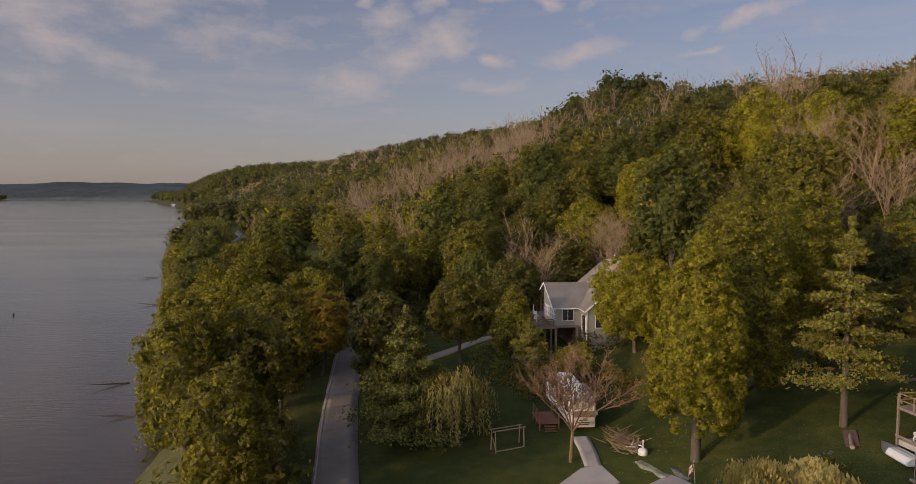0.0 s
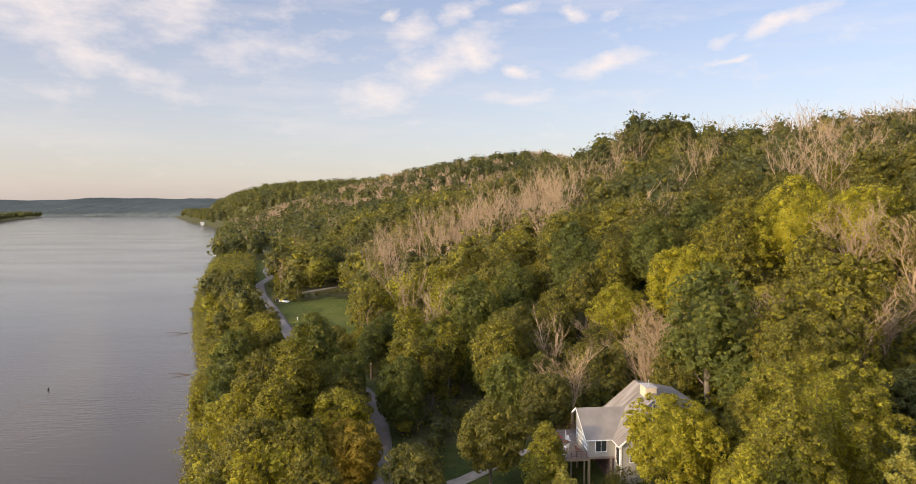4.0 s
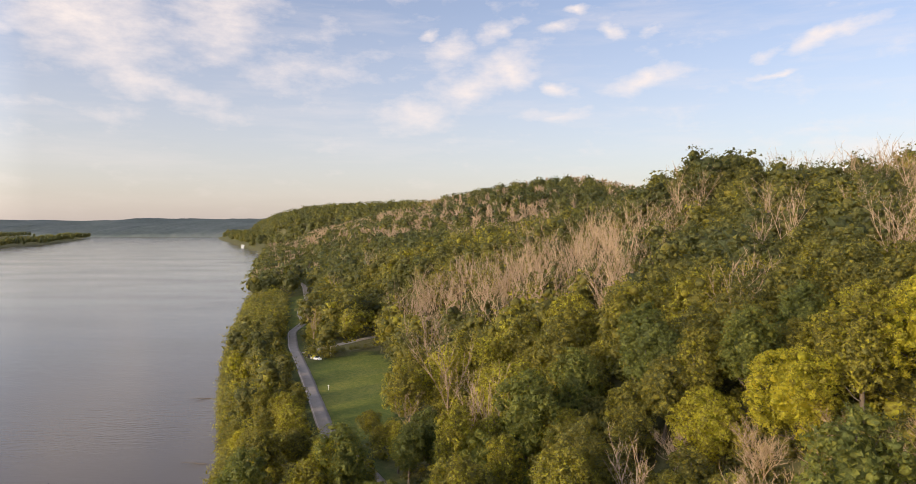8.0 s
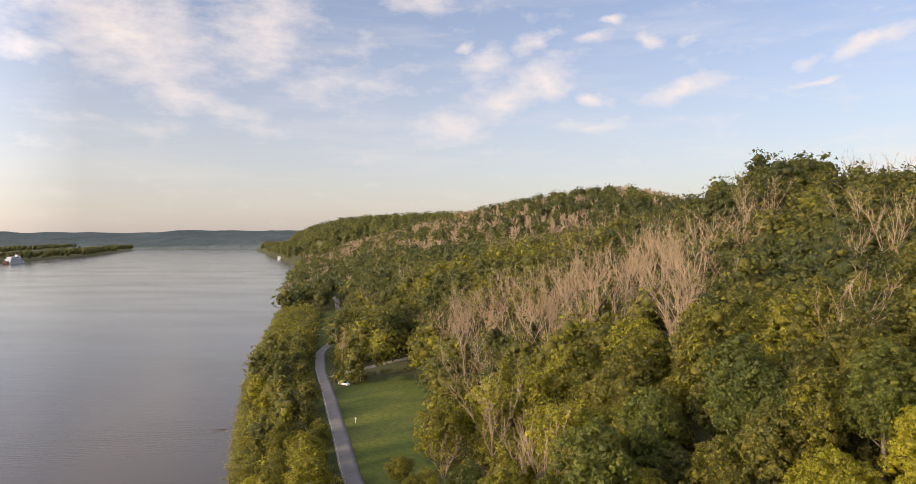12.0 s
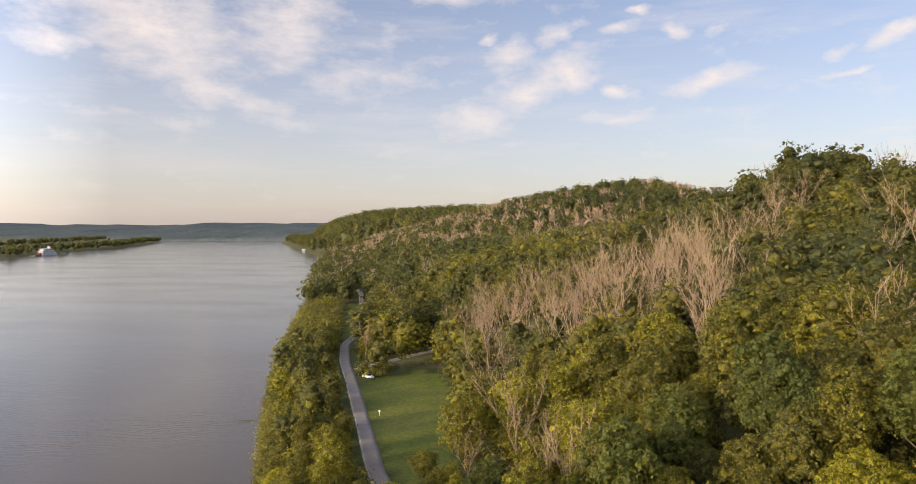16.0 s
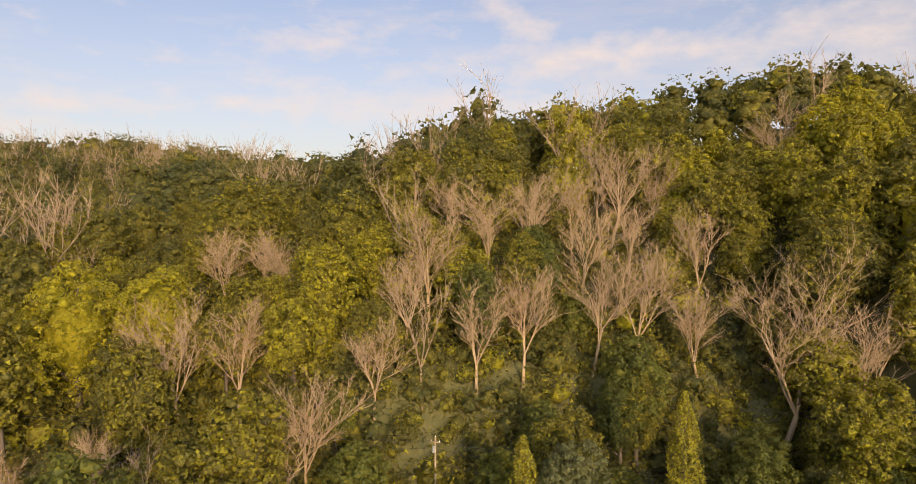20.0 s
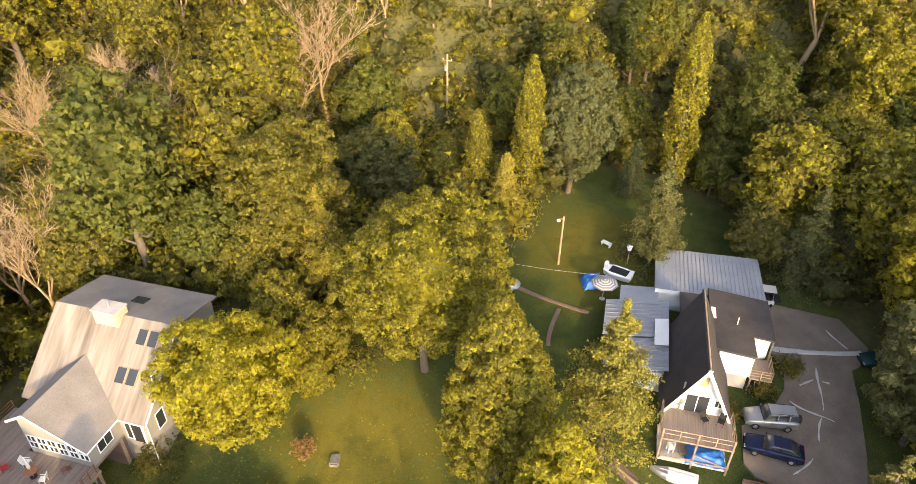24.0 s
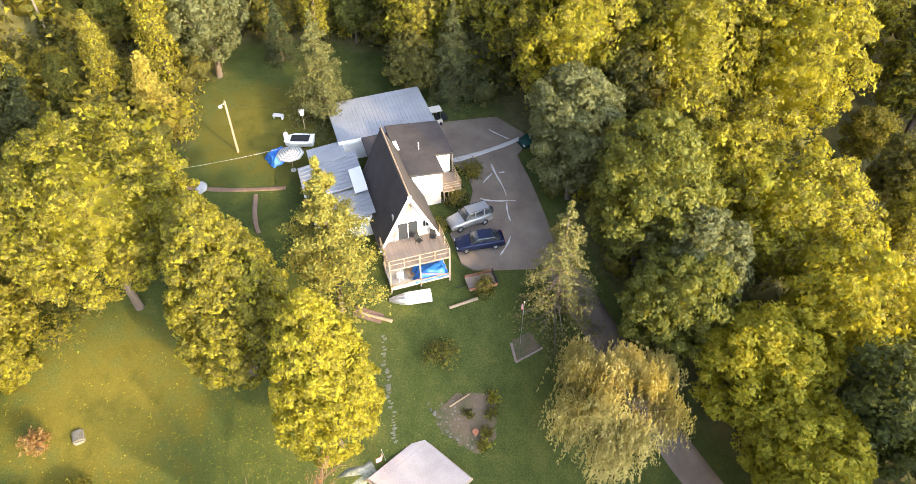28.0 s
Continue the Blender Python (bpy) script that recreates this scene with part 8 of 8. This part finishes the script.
pot = thing("plant_pot", "terracotta pot standing in the flower bed", "plant pot", ground_pose(19.4, 43.2))
part("pot", lathe([(0.16, 0), (0.24, 0.36), (0.27, 0.36), (0.27, 0.42), (0.22, 0.42)], 12), TERRACOTTA, pot)
bucket = thing("barrel", "blue plastic barrel under the deck corner", "barrel", ground_pose(10.4, 89.0))
part("shell", lathe([(0.26, 0), (0.3, 0.2), (0.3, 0.65), (0.26, 0.85)], 14), BLUE_TARP, bucket)
stump = thing("bird_bath", "pale stone bird bath on the lawn", "bird bath", ground_pose(35.4, 63.5))
part("stem", lathe([(0.3, 0), (0.18, 0.15), (0.14, 0.8)], 12), CONCRETE, stump)
part("bowl", lathe([(0.14, 0.8), (0.45, 0.95), (0.45, 1.02), (0.38, 1.0)], 14), TERRACOTTA, stump)
stand2 = thing("garden_bench", "small white slatted bench on the upper lawn", "bench", ground_pose(57.8, 59.1, 70))
for k in range(5):
    part("slat", box(-0.6, 0.6, -0.3 + k * 0.13, -0.2 + k * 0.13, 0.42, 0.45), WHITE, stand2)
for x in (-0.5, 0.5):
    part("leg", box(x - 0.04, x + 0.04, -0.25, 0.25, 0, 0.42), WHITE, stand2)


# timber edging of the flag bed, and a branch lying in the flower bed
edging = thing("bed_edging", "square weathered timbers edging the flag bed", "edging", pose(0, 0, 0))
ring = [(25.8, 36.1), (24.8, 38.7), (26.5, 38.8)]
for (x0, y0), (x1, y1) in zip(ring, ring[1:]):
    part("timber", rod((x0, y0, gz(x0, y0) + 0.12), (x1, y1, gz(x1, y1) + 0.06), 0.11, sides=4), DECK, edging)
branch = part("branch", rod((21.7, 45.0, gz(21.7, 45) + 0.16), (22.5, 43.2, gz(22.5, 43.2) + 0.18), 0.1, 0.05, 7), PALE_BARK)
tagged(branch, "bleached branch lying in the flower bed", "branch")
for i, (x, y, h, r, t) in enumerate(((21.9, 41.3, 0.7, 0.55, 0.66), (20.8, 41.7, 0.6, 0.5, 0.5), (19.4, 42.2, 0.5, 0.5, 0.56), (18.4, 42.7, 0.6, 0.5, 0.62), (21.0, 43.6, 0.3, 0.4, 0.4))):
    shrub("low yellow-green plants at the edge of the flower bed", x, y, h, r, 240, t, 300 + i, name="bed_plant")
# yellow leaves fallen on the grass
rng = np.random.default_rng(77)
n = 1500
spot = rng.integers(0, 3, n)
lx = np.array([18.5, 23.0, 20.5])[spot] + rng.normal(size=n) * np.array([4.5, 4.0, 5.0])[spot]
ly = np.array([57.5, 66.0, 83.0])[spot] + rng.normal(size=n) * np.array([4.0, 4.5, 3.0])[spot]
v, f = leaf_tris(rng, np.column_stack([lx, ly, ground_z(lx, ly) + 0.05]), np.tile([0, 0, 1.0], (n, 1)), 0.055, 0.15)
tagged(mesh_object("fallen_leaves", v, f, LEAF, tint=np.full(len(v), 0.9)), "pale yellow leaves scattered on the lawn", "fallen leaves", kind="stuff")


# the half-hidden shed under the maple
shed = thing("shed", "small shed with a red porch rail half hidden under the maple", "shed", ground_pose(37.2, 79.0, 20))
part("wall", box(-1.6, 1.6, -1.4, 1.4, -0.4, 2.2), SIDING, shed)
part("roof", solid([(-1.9, -1.7, 2.15), (1.9, -1.7, 2.15), (1.9, 1.7, 2.15), (-1.9, 1.7, 2.15), (-1.9, 0, 3.1), (1.9, 0, 3.1)], [(0, 1, 5, 4), (2, 3, 4, 5), (0, 4, 3), (1, 2, 5), (0, 3, 2, 1)]), DARK_SHINGLE, shed)
part("door", box(-1.66, -1.6, -0.4, 0.4, 0, 1.9), WHITE, shed)
posts_and_rails(shed, [(-2.4, -1.4), (-2.4, 1.4)], 0.1, 0.9, 1.4, 2, RED)

# ---- along the river ----
house2 = thing("cottage", "small pale cottage half hidden among the bare trees", "house", ground_pose(-53.0, 306.0, 20))
part("wall", box(-4.5, 4.5, -3.5, 3.5, -1.5, 4.2), plain_paint("pale_pink_render", (0.50, 0.38, 0.34), 0.8), house2)
part("roof", solid([(-5, -4.1, 4.1), (5, -4.1, 4.1), (5, 4.1, 4.1), (-5, 4.1, 4.1), (-5, 0, 6.8), (5, 0, 6.8)], [(0, 1, 5, 4), (2, 3, 4, 5), (0, 4, 3), (1, 2, 5), (0, 3, 2, 1)]), SHINGLE, house2)
for y in (-1.8, 1.8):
    window(house2, -4.5, y, 2.0, 1.0, 1.3, "w", 2)
for x in (-2.4, 2.4):
    window(house2, x, -3.5, 2.0, 1.1, 1.3, "s", 2)
mail = thing("mailbox", "white mailbox on a post beside the lane", "mailbox", ground_pose(-65.5, 227.0, 60))
part("post", box(-0.06, 0.06, -0.06, 0.06, -0.2, 1.2), WHITE, mail)
part("box", box(-0.15, 0.15, -0.3, 0.3, 1.2, 1.6, 0.08), WHITE, mail)
sign = thing("lamp_post", "white globe lamp post at the edge of the field", "lamp post", ground_pose(-79.5, 277.0))
part("pole", rod((0, 0, -0.3), (0, 0, 4.2), 0.09, 0.07), CREAM, sign)
part("globe", lathe([(0.1, 4.2), (0.3, 4.4), (0.34, 4.6), (0.2, 4.85)], 12), WHITE, sign, smooth_faces=True)
for i in range(11):
    t = i / 10
    shrub("dark clipped hedge bush along the field's edge", -82 + 24 * t, 281 + 26 * t, 2.4, 2.0, 380, 0.22, 700 + i, name="hedge_bush")


def moored(x, y, turn, label, roof=True):
    c = thing("pontoon_boat", label, "boat", pose(x, y, WATER_Z, 0, 0, turn), "boats moored along the bank")
    for s in (-0.9, 0.9):
        part("float", rod((-3.6, s, 0.1), (3.6, s, 0.1), 0.35), STEEL, c)
    part("deck", box(-3.5, 3.5, -1.25, 1.25, 0.42, 0.55), WHITE, c)
    part("rail", box(-3.4, 3.4, -1.25, -1.2, 0.55, 1.2), WHITE, c)
    part("rail", box(-3.4, 3.4, 1.2, 1.25, 0.55, 1.2), WHITE, c)
    if roof:
        for px in (-1.5, 1.8):
            for py in (-1.1, 1.1):
                part("post", rod((px, py, 0.55), (px, py, 2.6), 0.04, sides=6), STEEL, c)
        part("canopy", box(-1.8, 2.1, -1.3, 1.3, 2.6, 2.75, 0.05), WHITE, c)
    return c


moored(-248, 600, 112, "white pontoon boat moored at the wooded bank")
for px, py, t in ((-705, 1640, 20), (-690, 1600, 40), (-722, 1668, 10), (-660, 1530, 30)):
    b = moored(px, py, t, "small white houseboat moored at the far bank")
    part("cabin", box(-3, 3, -1.2, 1.2, 0.55, 3.6, 0.1), WHITE, b)
mast = thing("sailing_mast", "thin pale mooring mast beside the pontoon boat", "mast", pose(-246.5, 602, WATER_Z - 1))
part("pole", rod((0, 0, 0), (0, 0, 10), 0.12, 0.08), WHITE, mast)
raft = tarp_heap("weed_raft", "low mat of floating logs and green weed by the bank", pose(-215, 521, WATER_Z - 0.2, 0, 0, 10), 7, 2.2, 0.5, surface("wet_weed", (0.03, 0.04, 0.015), (0.10, 0.12, 0.04), 0.8, 5.0, 0.8), 8)
for i, (px, py, t, ln) in enumerate(((-110, 236, 20, 7), (-54.5, 104, 35, 6), (-83, 178, 10, 6), (-46, 88, 15, 5), (-131, 292, 30, 5))):
    q = np.random.default_rng(800 + i)
    segs = [(0, 0, 0.1, ln * 0.6, 0.2, 0.5, 0.16, 0.1), (ln * 0.6, 0.2, 0.5, ln, 0.6, 0.9, 0.1, 0.03), (ln * 0.5, 0.1, 0.4, ln * 0.7, -0.9, 0.9, 0.06, 0.02), (ln * 0.35, 0, 0.3, ln * 0.5, 0.8, 1.1, 0.06, 0.02)]
    v, f = tubes(segs, 6)
    d = mesh_object("driftwood", v, f, BARK)
    d.matrix_basis = pose(px + 2, py, WATER_Z - 0.1, 0, 0, 180 + t)
    tagged(d, "dark fallen tree trunk lying in the shallow water", "driftwood", "driftwood along the bank")
buoy = thing("buoy", "small dark channel buoy floating on the river", "buoy", pose(-109.5, 161.4, WATER_Z))
part("float", lathe([(0.1, -0.2), (0.2, 0.0), (0.2, 0.3), (0.06, 0.7)], 12), DARK, buoy)


def riverboat():
    c = thing("riverboat", "white three-decked paddle steamer moored at the far bank", "riverboat", pose(-1150, 1305, WATER_Z, 0, 0, 105) @ Matrix.Diagonal((1.0, 1.0, 1.35, 1.0)))
    part("hull", loft([[(x, -w, 1.6), (x, -w * 0.9, -0.6), (x, w * 0.9, -0.6), (x, w, 1.6)] for x, w in ((-34, 6.5), (-30, 7.5), (22, 7.5), (32, 4.0), (36, 0.6))]), WHITE, c)
    for k, (x0, x1, w) in enumerate(((-31, 25, 6.9), (-29, 20, 6.5), (-25, 14, 5.6))):
        z = 1.6 + 3.0 * k
        part("cabin", box(x0 + 2, x1 - 2, -w + 1.4, w - 1.4, z, z + 2.8), WHITE, c)
        part("deck", box(x0, x1, -w, w, z + 2.8, z + 3.0), WHITE, c)
        for i in range(14):
            x = x0 + 1 + (x1 - x0 - 2) * i / 13
            for s in (-1, 1):
                part("post", rod((x, s * (w - 0.15), z), (x, s * (w - 0.15), z + 2.8), 0.12, sides=5), WHITE, c)
        for i in range(9):
            x = x0 + 5 + (x1 - x0 - 10) * i / 8
            for s in (-1, 1):
                part("window_band", box(x - 1.2, x + 1.2, s * (w - 1.38) - 0.03, s * (w - 1.38) + 0.03, z + 0.9, z + 2.1), GLASS, c)
    part("pilot_house", box(4, 9, -2.4, 2.4, 10.6, 13.6, 0.2), WHITE, c)
    part("pilot_roof", box(3.4, 9.6, -3, 3, 13.6, 13.9), RED, c)
    for s in (-3, 3):
        part("funnel", rod((12.5, s, 10.6), (12.5, s, 18.0), 0.55), DARK, c)
    bm = lathe([(0.6, -5.0), (2.8, -5.0), (2.8, 5.0), (0.6, 5.0)], 16)
    bmesh.ops.rotate(bm, verts=bm.verts, cent=(0, 0, 0), matrix=Matrix.Rotation(radians(90), 3, "X"))
    bmesh.ops.translate(bm, verts=bm.verts, vec=(-36.0, 0, 2.0))
    part("paddle_wheel", bm, RED_WOOD, c, "dark red stern paddle wheel")
    return c


riverboat()
